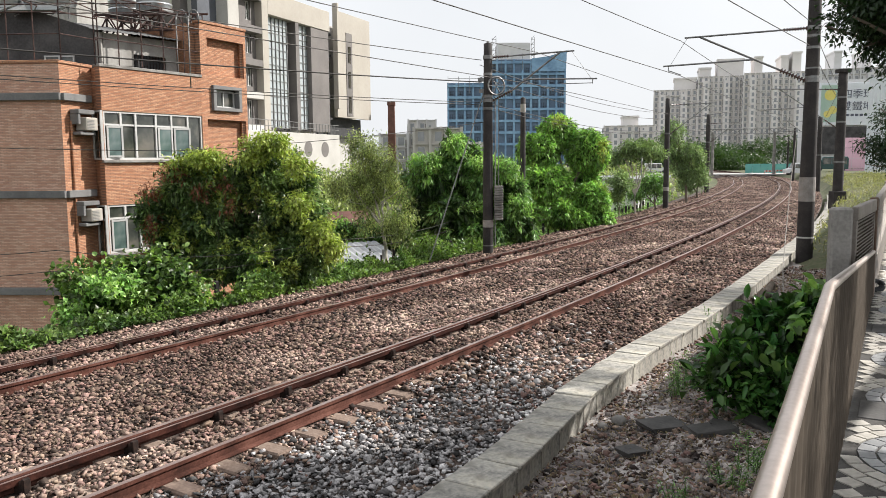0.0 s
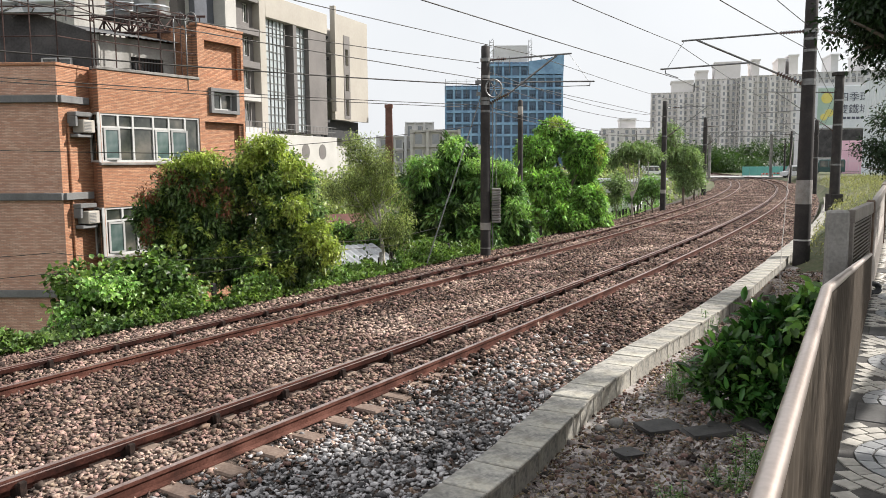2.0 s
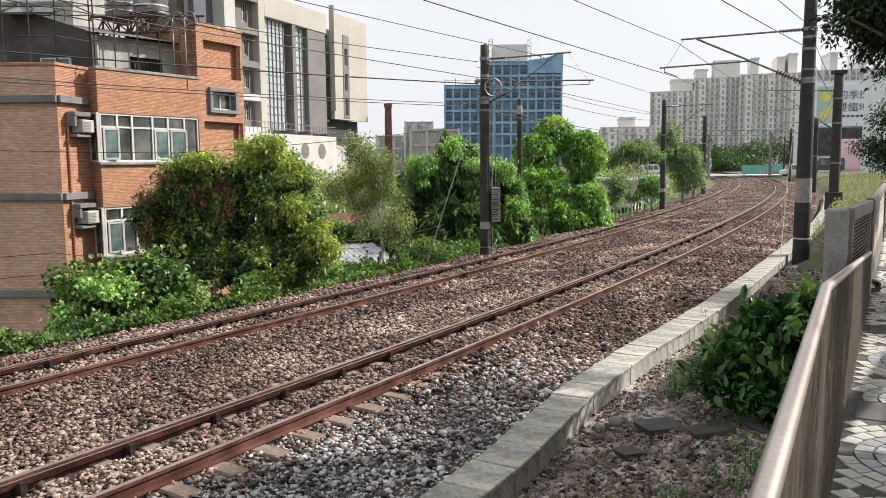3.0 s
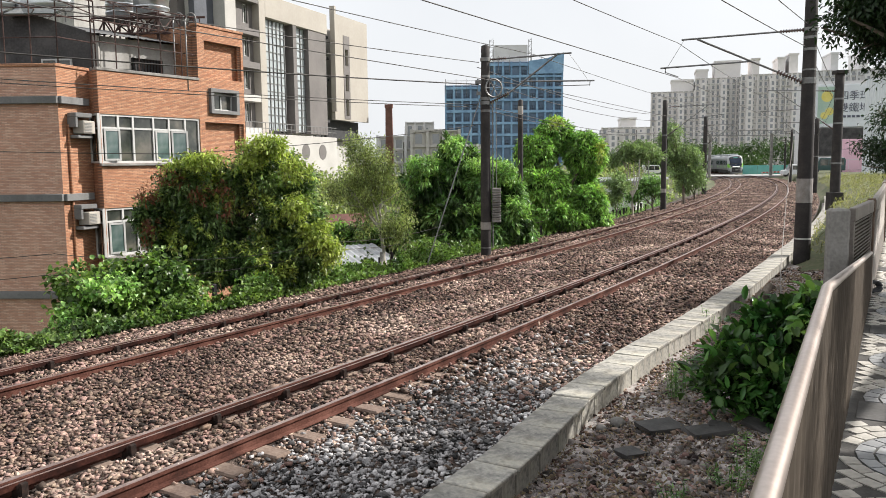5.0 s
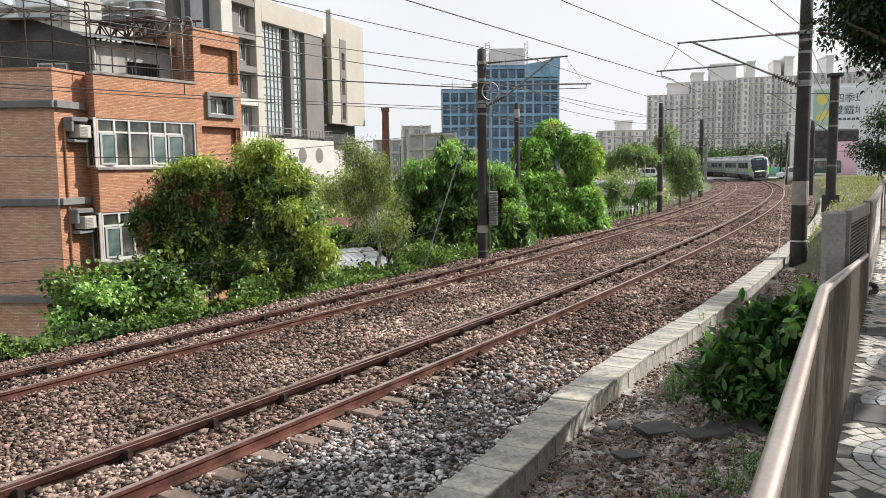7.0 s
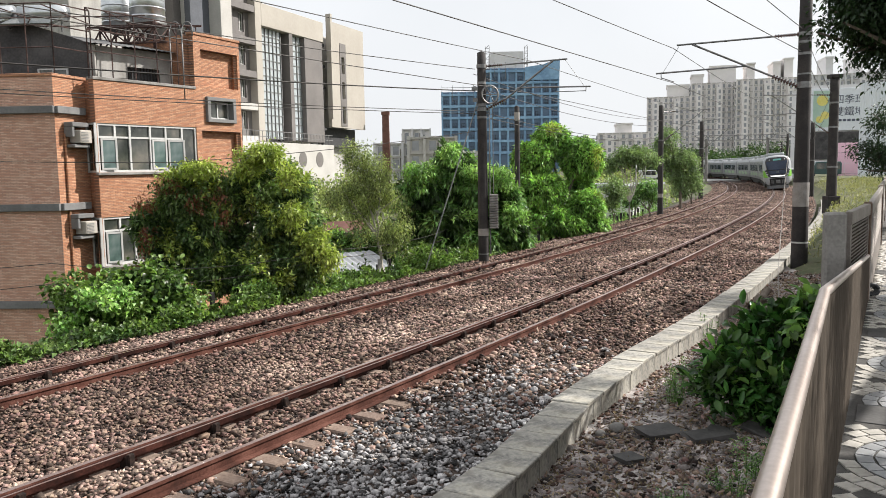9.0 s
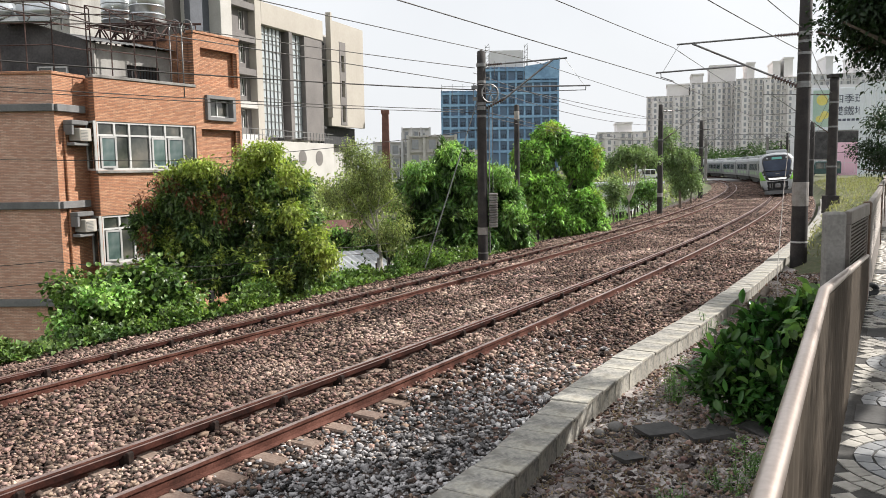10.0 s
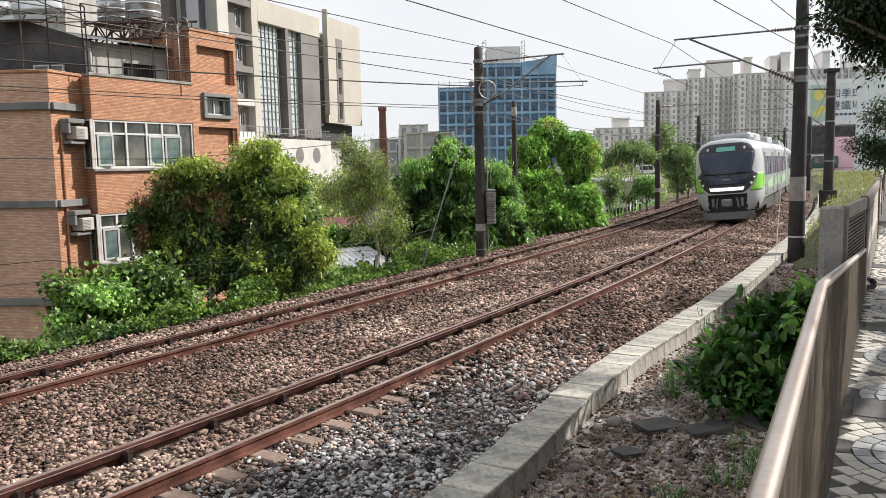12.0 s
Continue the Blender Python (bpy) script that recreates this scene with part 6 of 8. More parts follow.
def build_plants():
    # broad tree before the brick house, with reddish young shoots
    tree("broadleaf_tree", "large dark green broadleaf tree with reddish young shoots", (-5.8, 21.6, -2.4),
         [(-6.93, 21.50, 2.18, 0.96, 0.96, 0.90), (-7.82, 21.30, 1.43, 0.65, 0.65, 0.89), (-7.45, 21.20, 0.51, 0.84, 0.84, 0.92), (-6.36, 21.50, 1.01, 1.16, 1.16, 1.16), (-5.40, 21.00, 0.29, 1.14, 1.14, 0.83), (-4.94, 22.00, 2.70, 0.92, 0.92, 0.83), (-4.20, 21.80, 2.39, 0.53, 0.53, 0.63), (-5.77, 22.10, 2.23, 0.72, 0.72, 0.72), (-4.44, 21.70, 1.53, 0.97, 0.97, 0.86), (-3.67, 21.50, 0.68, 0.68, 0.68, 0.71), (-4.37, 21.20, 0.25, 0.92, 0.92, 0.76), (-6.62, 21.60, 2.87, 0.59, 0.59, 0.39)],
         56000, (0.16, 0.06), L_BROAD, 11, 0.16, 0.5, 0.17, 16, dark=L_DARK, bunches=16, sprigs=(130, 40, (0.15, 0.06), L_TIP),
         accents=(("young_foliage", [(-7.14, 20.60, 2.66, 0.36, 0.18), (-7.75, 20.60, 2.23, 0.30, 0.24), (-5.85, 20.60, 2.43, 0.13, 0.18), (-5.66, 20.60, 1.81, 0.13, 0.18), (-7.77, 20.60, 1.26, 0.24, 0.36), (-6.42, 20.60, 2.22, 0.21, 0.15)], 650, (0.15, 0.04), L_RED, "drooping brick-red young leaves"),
                  ("fresh_foliage", [(-4.63, 20.75, 3.43, 0.67, 0.24), (-6.28, 20.75, 3.14, 0.52, 0.16), (-3.91, 20.75, 2.79, 0.33, 0.37), (-3.43, 20.75, 1.14, 0.39, 0.39), (-2.99, 20.75, 0.68, 0.21, 0.30), (-5.09, 20.75, 3.09, 0.37, 0.21), (-3.94, 20.75, 1.82, 0.37, 0.27), (-7.18, 20.75, 2.88, 0.27, 0.18)], 9000, (0.13, 0.058), L_TIP, "yellow-green leaf tips coloured as if sunlit")))
    # squat vine-covered bush by the track
    tree("vine_bush", "low spreading bush covered with bright vine leaves beside the track", (-6.5, 15.6, -0.9),
         [(-7.1, 15.8, 0.25, 0.8, 0.8, 0.75), (-6.1, 15.8, 0.4, 0.85, 0.8, 0.8), (-6.6, 15.4, -0.2, 1.15, 0.6, 0.6), (-5.5, 15.8, 0.0, 0.5, 0.6, 0.65), (-8.3, 14.9, -0.9, 1.0, 0.8, 0.45)],
         11000, (0.14, 0.12, 1), L_VINE, 12, 0.06, 0.35, 0.25, 8, dark=L_DARK, category="bush", push=1.15,
         accents=(("young_foliage", [(-6.5, 14.9, 0.7, 0.5, 0.3), (-7.1, 14.7, 0.1, 0.35, 0.25)], 1400, (0.12, 0.11), L_LIME, "bright lime leaves"),))
    # slender olive-leaved tree
    tree("slender_tree", "slender thin-leaved olive green tree with pale trunks", (-1.75, 23.5, -2.0),
         [(-2.4, 23.6, 3.1, 0.55, 0.7, 0.85), (-1.75, 23.4, 2.2, 0.6, 0.7, 1.0), (-1.45, 23.2, 1.0, 0.5, 0.6, 0.8), (-2.95, 23.9, 2.2, 0.55, 0.6, 0.55), (-2.3, 23.8, 1.5, 0.5, 0.6, 0.7)],
         17000, (0.12, 0.034), L_OLIVE, 13, 0.07, 0.8, 0.24, 14, bark=M_TRUNKP, push=1.12)
    tree("bush", "leafy green bush below the bank beside the low houses", (-4.2, 33.6, -2.8),
         [(-4.6, 33.8, -0.5, 0.9, 0.8, 0.9), (-3.5, 33.6, -0.4, 0.9, 0.8, 0.85), (-2.6, 33.8, -0.6, 0.8, 0.8, 0.9)], 5000, (0.20, 0.09), L_MID, 23, 0.07, 0.3, 0.24, 12, dark=L_DARK, category="bush")
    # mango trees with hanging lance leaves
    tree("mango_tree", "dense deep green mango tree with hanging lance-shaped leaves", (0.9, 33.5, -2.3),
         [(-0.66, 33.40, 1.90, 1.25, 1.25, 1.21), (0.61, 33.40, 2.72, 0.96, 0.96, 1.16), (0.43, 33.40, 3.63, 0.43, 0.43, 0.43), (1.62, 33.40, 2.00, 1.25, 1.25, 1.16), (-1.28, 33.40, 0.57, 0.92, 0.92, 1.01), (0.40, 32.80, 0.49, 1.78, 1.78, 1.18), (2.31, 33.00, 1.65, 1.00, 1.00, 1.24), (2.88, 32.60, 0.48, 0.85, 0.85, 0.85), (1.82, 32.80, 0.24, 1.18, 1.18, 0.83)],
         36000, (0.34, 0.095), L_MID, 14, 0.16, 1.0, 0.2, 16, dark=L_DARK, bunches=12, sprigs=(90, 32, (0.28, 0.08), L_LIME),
         accents=(("fresh_foliage", [(0.41, 32.00, 3.60, 0.37, 0.32), (-0.86, 32.00, 2.97, 0.69, 0.28), (2.36, 32.00, 2.61, 0.60, 0.37), (3.05, 32.00, 1.11, 0.42, 0.69), (1.55, 32.00, 2.91, 0.60, 0.23)], 4200, (0.2, 0.055), L_LIME, "bright leaves coloured as if sunlit"),))
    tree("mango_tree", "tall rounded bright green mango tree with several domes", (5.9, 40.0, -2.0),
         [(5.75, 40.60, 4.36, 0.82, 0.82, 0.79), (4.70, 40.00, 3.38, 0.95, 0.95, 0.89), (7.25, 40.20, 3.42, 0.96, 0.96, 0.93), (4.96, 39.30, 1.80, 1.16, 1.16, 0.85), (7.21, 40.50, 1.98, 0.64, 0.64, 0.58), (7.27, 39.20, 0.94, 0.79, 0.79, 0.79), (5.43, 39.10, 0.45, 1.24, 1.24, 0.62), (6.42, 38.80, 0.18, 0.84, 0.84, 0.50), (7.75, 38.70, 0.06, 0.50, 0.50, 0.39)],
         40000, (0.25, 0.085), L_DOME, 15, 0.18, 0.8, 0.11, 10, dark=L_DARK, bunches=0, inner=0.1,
         accents=(("fresh_foliage", [(7.76, 39.00, 3.51, 0.20, 0.56), (5.66, 39.00, 4.94, 0.34, 0.14), (7.74, 39.00, 1.17, 0.28, 0.51), (7.25, 39.00, 0.16, 0.39, 0.23)], 900, (0.22, 0.065), L_TIP, "yellow-green leaves coloured as if sunlit"),))
    # papaya-like and mixed trees further on
    tree("small_tree", "small light green tree with layered fronds on a pale trunk", (11.75, 48.5, -1.2),
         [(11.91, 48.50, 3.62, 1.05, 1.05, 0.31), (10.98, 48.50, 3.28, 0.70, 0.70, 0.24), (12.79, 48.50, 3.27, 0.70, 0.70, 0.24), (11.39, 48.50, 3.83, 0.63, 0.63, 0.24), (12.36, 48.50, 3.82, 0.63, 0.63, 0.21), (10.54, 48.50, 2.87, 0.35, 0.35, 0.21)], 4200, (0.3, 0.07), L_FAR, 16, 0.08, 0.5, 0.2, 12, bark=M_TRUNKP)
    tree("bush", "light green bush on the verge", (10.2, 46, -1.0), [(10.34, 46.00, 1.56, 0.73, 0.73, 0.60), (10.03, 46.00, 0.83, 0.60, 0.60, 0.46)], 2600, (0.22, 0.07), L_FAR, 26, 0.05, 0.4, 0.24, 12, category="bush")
    tree("small_tree", "leafy green tree behind the mast", (17.9, 58, -1.0),
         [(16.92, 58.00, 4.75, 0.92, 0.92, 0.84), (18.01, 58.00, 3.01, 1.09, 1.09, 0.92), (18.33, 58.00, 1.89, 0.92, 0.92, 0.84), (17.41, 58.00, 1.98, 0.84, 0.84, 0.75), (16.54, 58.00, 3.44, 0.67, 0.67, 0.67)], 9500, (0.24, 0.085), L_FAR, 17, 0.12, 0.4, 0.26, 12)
    tree("bush", "leafy green roadside bush", (14.3, 53, -1.0), [(14.01, 53.00, 1.51, 0.92, 0.92, 0.57), (13.19, 53.00, 0.76, 0.99, 0.99, 0.46), (14.41, 53.00, 0.75, 0.54, 0.54, 0.38)], 4600, (0.22, 0.08), L_MID, 18, 0.08, 0.4, 0.26, 12, category="bush")
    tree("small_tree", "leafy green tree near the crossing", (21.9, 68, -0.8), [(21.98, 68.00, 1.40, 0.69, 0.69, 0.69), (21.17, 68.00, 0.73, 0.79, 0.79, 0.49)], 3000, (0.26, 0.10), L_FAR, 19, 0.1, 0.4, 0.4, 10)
    # dark tree whose boughs hang into view by the pavement; lobes out of view are added to cast shade
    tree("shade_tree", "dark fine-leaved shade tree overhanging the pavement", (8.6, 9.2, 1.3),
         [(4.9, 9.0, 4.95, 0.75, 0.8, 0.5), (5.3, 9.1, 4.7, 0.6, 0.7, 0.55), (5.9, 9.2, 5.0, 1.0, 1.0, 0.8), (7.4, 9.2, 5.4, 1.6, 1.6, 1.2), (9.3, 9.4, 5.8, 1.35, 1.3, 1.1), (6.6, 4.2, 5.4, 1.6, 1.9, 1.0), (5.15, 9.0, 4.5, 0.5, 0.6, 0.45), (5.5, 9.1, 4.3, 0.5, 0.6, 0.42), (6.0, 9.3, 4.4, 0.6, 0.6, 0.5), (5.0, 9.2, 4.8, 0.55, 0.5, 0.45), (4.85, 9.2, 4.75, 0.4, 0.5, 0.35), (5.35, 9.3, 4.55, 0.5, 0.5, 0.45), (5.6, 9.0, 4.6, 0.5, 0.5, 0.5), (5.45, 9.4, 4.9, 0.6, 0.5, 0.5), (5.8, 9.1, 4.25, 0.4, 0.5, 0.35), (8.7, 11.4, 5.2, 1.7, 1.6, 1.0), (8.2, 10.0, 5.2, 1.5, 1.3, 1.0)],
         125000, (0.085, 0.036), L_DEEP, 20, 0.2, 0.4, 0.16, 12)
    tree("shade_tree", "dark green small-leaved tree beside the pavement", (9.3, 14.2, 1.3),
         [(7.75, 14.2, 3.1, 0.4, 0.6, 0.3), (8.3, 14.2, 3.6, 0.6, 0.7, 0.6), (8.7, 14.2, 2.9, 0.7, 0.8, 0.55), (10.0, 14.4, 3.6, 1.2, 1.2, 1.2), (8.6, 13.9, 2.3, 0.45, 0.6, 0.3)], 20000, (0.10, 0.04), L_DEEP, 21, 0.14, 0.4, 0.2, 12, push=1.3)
    # glossy shrub in the dirt strip; bright top leaves put sunlight into colour
    tree("shrub", "glossy broad-leaved green shrub growing beside the railing", (4.0, 9.7, -0.15),
         [(3.8, 9.6, 0.42, 0.6, 0.55, 0.42), (4.3, 9.9, 0.75, 0.5, 0.45, 0.42), (3.5, 9.4, 0.28, 0.45, 0.4, 0.28), (4.1, 9.3, 0.1, 0.5, 0.45, 0.36), (4.75, 10.2, 0.8, 0.5, 0.45, 0.45)],
         2600, (0.19, 0.085, 1), L_GLOSS, 22, 0.03, -0.6, 0.13, 7, category="shrub", inner=0.6, dark=L_DARK,
         accents=(("young_foliage", [(4.75, 9.9, 1.2, 0.16, 0.08), (4.3, 9.4, 0.95, 0.14, 0.1), (4.0, 9.1, 0.55, 0.14, 0.1), (3.6, 9.2, 0.5, 0.12, 0.08)], 110, (0.18, 0.10, 1), L_LIME, "bright top leaves that put sunlight into their colour"),))
    # weeds, creepers and far woods as stuff
    rng = np.random.default_rng(30)
    def creep(name, label, line, s0, s1, o0, o1, zf, n, leaf, mat, hump=0.3):
        s, o = rng.uniform(s0, s1, n), rng.uniform(o0, o1, n)
        x, y, h = (np.interp(s, line[0], line[k]) for k in (1, 2, 3))
        px, py = x + o * np.cos(h), y - o * np.sin(h)
        gz = np.maximum(ground_z(px, py), np.where((o > -9.2) & (o < 2.9), bed_z(o) + 0.03, -9))
        lump = np.array([max(0.0, noise.noise((a * 0.75, b * 0.75, 5)) * 1.3 + 0.5 * noise.noise((a * 2.3, b * 2.3, 9)) + 0.08) for a, b in zip(px, py)])
        z = gz + 0.04 + rng.uniform(0, 1, n) ** 1.5 * (0.08 + hump * lump)
        keep = rng.uniform(0, 1, n) < 0.12 + 1.6 * lump
        p = np.c_[px, py, z][keep]
        ob = leaves(name, p, np.tile([0.1, -0.2, 0.8], (len(p), 1)), leaf[0], leaf[1], mat, None, rng, 0.2)
        tagged(ob, label, "weeds", kind="stuff")
    creep("creeping_weeds", "bright green creeping weeds on the track verge", NEAR, 15, 34, -9.6, -7.1, 0, 65000, (0.12, 0.085), L_VINE, 0.7)
    creep("creeping_vines", "dark green creeping vines on the verge", NEAR, 2, 15, -9.6, -7.3, 0, 45000, (0.13, 0.10), L_BROAD, 0.6)
    creep("creeping_weeds", "darker creeping vines on the bank", NEAR, 0, 34, -13, -9.0, 0, 30000, (0.14, 0.10), L_DARK, 1.0)
    creep("verge_weeds", "yellow-green grass and weeds along the verge", NEAR, 18, 60, -10.0, -7.9, 0, 26000, (0.16, 0.03), L_LIME, 0.5)
    creep("verge_bushes", "bushy weeds below the trees", NEAR, 22, 75, -13.5, -9.0, 0, 30000, (0.22, 0.10), L_MID, 1.6)
    creep("fence_weeds", "dry grass and weeds by the fence", NEAR, 30, 110, 3.9, 13, 0, 50000, (0.24, 0.035), L_GRASS, 0.6)
    creep("dirt_weeds", "feathery green weeds in the dirt strip", NEAR, 3.0, 8.5, 4.7, 6.2, 0, 5200, (0.12, 0.018), L_MID, 0.55)
    # far woods behind the crossing
    lob = []
    for k in range(46):
        x = rng.uniform(40, 150)
        lob.append((x, rng.uniform(215, 260), rng.uniform(0, 4.5) + max(0, (x - 85) * 0.06), rng.uniform(4, 8), rng.uniform(4, 7), rng.uniform(2.5, 5)))
    p, nn = clump_points(rng, lob, 30000, 1.6, 10, 0.4)
    tagged(leaves("far_woods", p, nn, 0.9, 0.6, L_DARK, None, rng, 0.3), "hazy dark green woods beyond the crossing", "trees", kind="stuff")
    lob = []
    for k in range(60):
        x = rng.uniform(-30, 40)
        lob.append((x, rng.uniform(52, 120), rng.uniform(-1.5, 1.2), rng.uniform(2, 4), rng.uniform(2, 4), rng.uniform(1.2, 2.2)))
    p, nn = clump_points(rng, lob, 36000, 0.9, 10, 0.4)
    o, _s = offset_of(p[:, 0], p[:, 1])
    p, nn = p[o < -11], nn[o < -11]
    tagged(leaves("back_woods", p, nn, 0.4, 0.25, L_OLIVE, None, rng, 0.3), "mixed green thicket behind the near trees", "trees", kind="stuff")


build_plants()


# ---------------------------------------------------------------- pavement tiles
def build_tiles():
    """Fans of small tiles: rings round the middle of square fields, grey in the middle, cream outside; dark slabs cross the pavement."""
    rng = random.Random(8)
    field, ring = 1.15, 0.096
    shapes = {}

    def tile_mesh(r, a, mat):
        key = (round(r, 3), round(a, 3), mat.name)
        if key not in shapes:
            bm = bmesh.new()
            g = 0.006
            h0, h1 = 0.0, 0.022
            r0, r1 = r + g, r + ring - g
            da0, da1 = a / 2 - g / max(r0, 0.05), a / 2 - g / r1
            lo = [(r0, -da0), (r1, -da1), (r1, da1), (r0, da0)]
            vs = [[bm.verts.new((rr * math.cos(t) - (r + ring / 2), rr * math.sin(t), z)) for rr, t in lo] for z in (h0, h1)]
            top = bm.faces.new(vs[1])
            for i in range(4):
                j = (i + 1) % 4
                bm.faces.new((vs[0][i], vs[0][j], vs[1][j], vs[1][i]))
            me = bpy.data.meshes.new("tile")
            bm.normal_update()
            bm.to_mesh(me)
            bm.free()
            me.materials.append(mat)
            shapes[key] = me
        return shapes[key]

    slabs = (2.2, 4.95, 9.6, 15.0)
    made = []
    s = -0.35
    row = 0
    while s < 17:
        for col in range(3):
            o = -0.08 + field * (col + 0.5)
            for k in range(9):
                r = 0.03 + ring * k
                n = max(4, int(round(2 * math.pi * (r + ring / 2) / 0.115)))
                for i in range(n):
                    t = 2 * math.pi * (i + 0.5 * (k % 2)) / n
                    x, y = (r + ring / 2) * math.cos(t), (r + ring / 2) * math.sin(t)
                    if abs(x) > field / 2 - 0.01 or abs(y) > field / 2 - 0.01:
                        continue
                    ss, oo = s + field / 2 + y, o + x
                    if oo < 0.05 or any(abs(ss - q) < 0.24 for q in slabs):
                        continue
                    p = along(PAVE, ss, oo, WALK_Z - 0.017 + 0.0008 * ((row + col) % 2))
                    if p.x > 0.60 * p.y + 0.2 or p.y < 2.9:
                        continue
                    made.append((p, t - radians(heading(PAVE, ss)), r, 2 * math.pi / n, M_TILEB if k in (1, 2, 3) else M_TILE))
        s += field
        row += 1
    made.sort(key=lambda q: q[0].y)
    for p, t, r, a, mat in made[:300]:
        m = Matrix.Translation(p + Vector((0, 0, rng.uniform(-0.001, 0.001)))) @ Matrix.Rotation(t, 4, "Z") @ pose(0, 0, 0, rng.uniform(-0.25, 0.25), rng.uniform(-0.25, 0.25))
        piece("tile", tile_mesh(r, a, mat), pavement, m)
    verts, faces = [], []
    for p, t, r, a, mat in made[300:]:
        me = tile_mesh(r, a, mat)
        m = Matrix.Translation(p) @ Matrix.Rotation(t, 4, "Z")
        base = len(verts)
        verts += [tuple(m @ v.co) for v in me.vertices]
        faces += [[base + i for i in f.vertices] for f in me.polygons]
    if faces:
        ob = from_arrays("far_tiles", np.array(verts), np.array(faces), M_TILEF)
        ob.parent = pavement
        tagged(ob, kind="stuff")
    for q in slabs:
        bm = bmesh.new()
        box(bm, (0.06, -0.2, -0.012), (4.0, 0.2, 0.004), 0.004)
        part("cross_slab", bm, M_SLAB, pavement, "dark grey concrete strip across the tiles", m=Matrix.Translation(along(PAVE, q, 0, WALK_Z)) @ pose(0, 0, 0, 0, 0, -heading(PAVE, q)))


M_TILEF = material("cream_tile_row", ((0.33, 0.31, 0.275), (0.45, 0.425, 0.38), (0.52, 0.495, 0.45)), 0.55, scale=3, fine=40, bump=0.1, island=0.16)
M_SLAB = material("dark_slab", ((0.05, 0.048, 0.046), (0.10, 0.097, 0.094)), 0.8, scale=3, fine=30, bump=0.3)
M_SLATE = material("slate_slab", ((0.04, 0.038, 0.037), (0.085, 0.08, 0.076)), 0.85, scale=4, fine=30, bump=0.4)
M_DRY = leaf_material("dry_leaf", (0.11, 0.075, 0.045), (0.32, 0.25, 0.18), island=0.5)
M_ROAD = material("road_surface", ((0.30, 0.295, 0.285), (0.40, 0.395, 0.385)), 0.9, scale=0.6, fine=9, bump=0.1)
M_TEAL = material("teal_hoarding", ((0.10, 0.34, 0.32), (0.15, 0.42, 0.39)), 0.7, scale=0.6, fine=5, bump=0.05)
M_PINK = material("pink_panel", ((0.66, 0.40, 0.50), (0.76, 0.50, 0.60)), 0.6, scale=0.4, fine=5, bump=0.03)
M_SIGN = material("sign_sheet", ((0.62, 0.66, 0.70), (0.72, 0.75, 0.78)), 0.6, scale=0.3, fine=3, bump=0.02)
M_INK = material("sign_ink", ((0.06, 0.07, 0.10), (0.10, 0.11, 0.15)), 0.6, scale=1, fine=5, bump=0)
M_YELLOW = material("sign_yellow", ((0.62, 0.55, 0.12), (0.72, 0.64, 0.22)), 0.6, scale=0.5, fine=4, bump=0)
M_SIGNGREEN = material("sign_green", ((0.32, 0.46, 0.38), (0.42, 0.54, 0.46)), 0.6, scale=0.5, fine=4, bump=0)
M_RED = material("barrier_red", ((0.42, 0.07, 0.04), (0.55, 0.11, 0.06)), 0.6, scale=1, fine=8, bump=0.03)
M_VAN = material("dark_green_paint", ((0.018, 0.05, 0.05), (0.03, 0.075, 0.072)), 0.3, scale=1, fine=9, bump=0.01)
M_CARW = material("white_car_paint", ((0.62, 0.63, 0.64), (0.70, 0.71, 0.72)), 0.3, scale=1, fine=9, bump=0.01)
M_REDROOF = material("red_tile_roof", ((0.07, 0.028, 0.022), (0.13, 0.055, 0.042)), 0.85, scale=2, fine=16, bump=0.3)
build_tiles()


# ---------------------------------------------------------------- dirt strip
def dirt_z(o):
    return float(np.interp(o, (3.2, 4.0, 5.4, 6.4, 6.7), (-0.36, -0.30, -0.20, 0.15, 0.3))) + 0.03


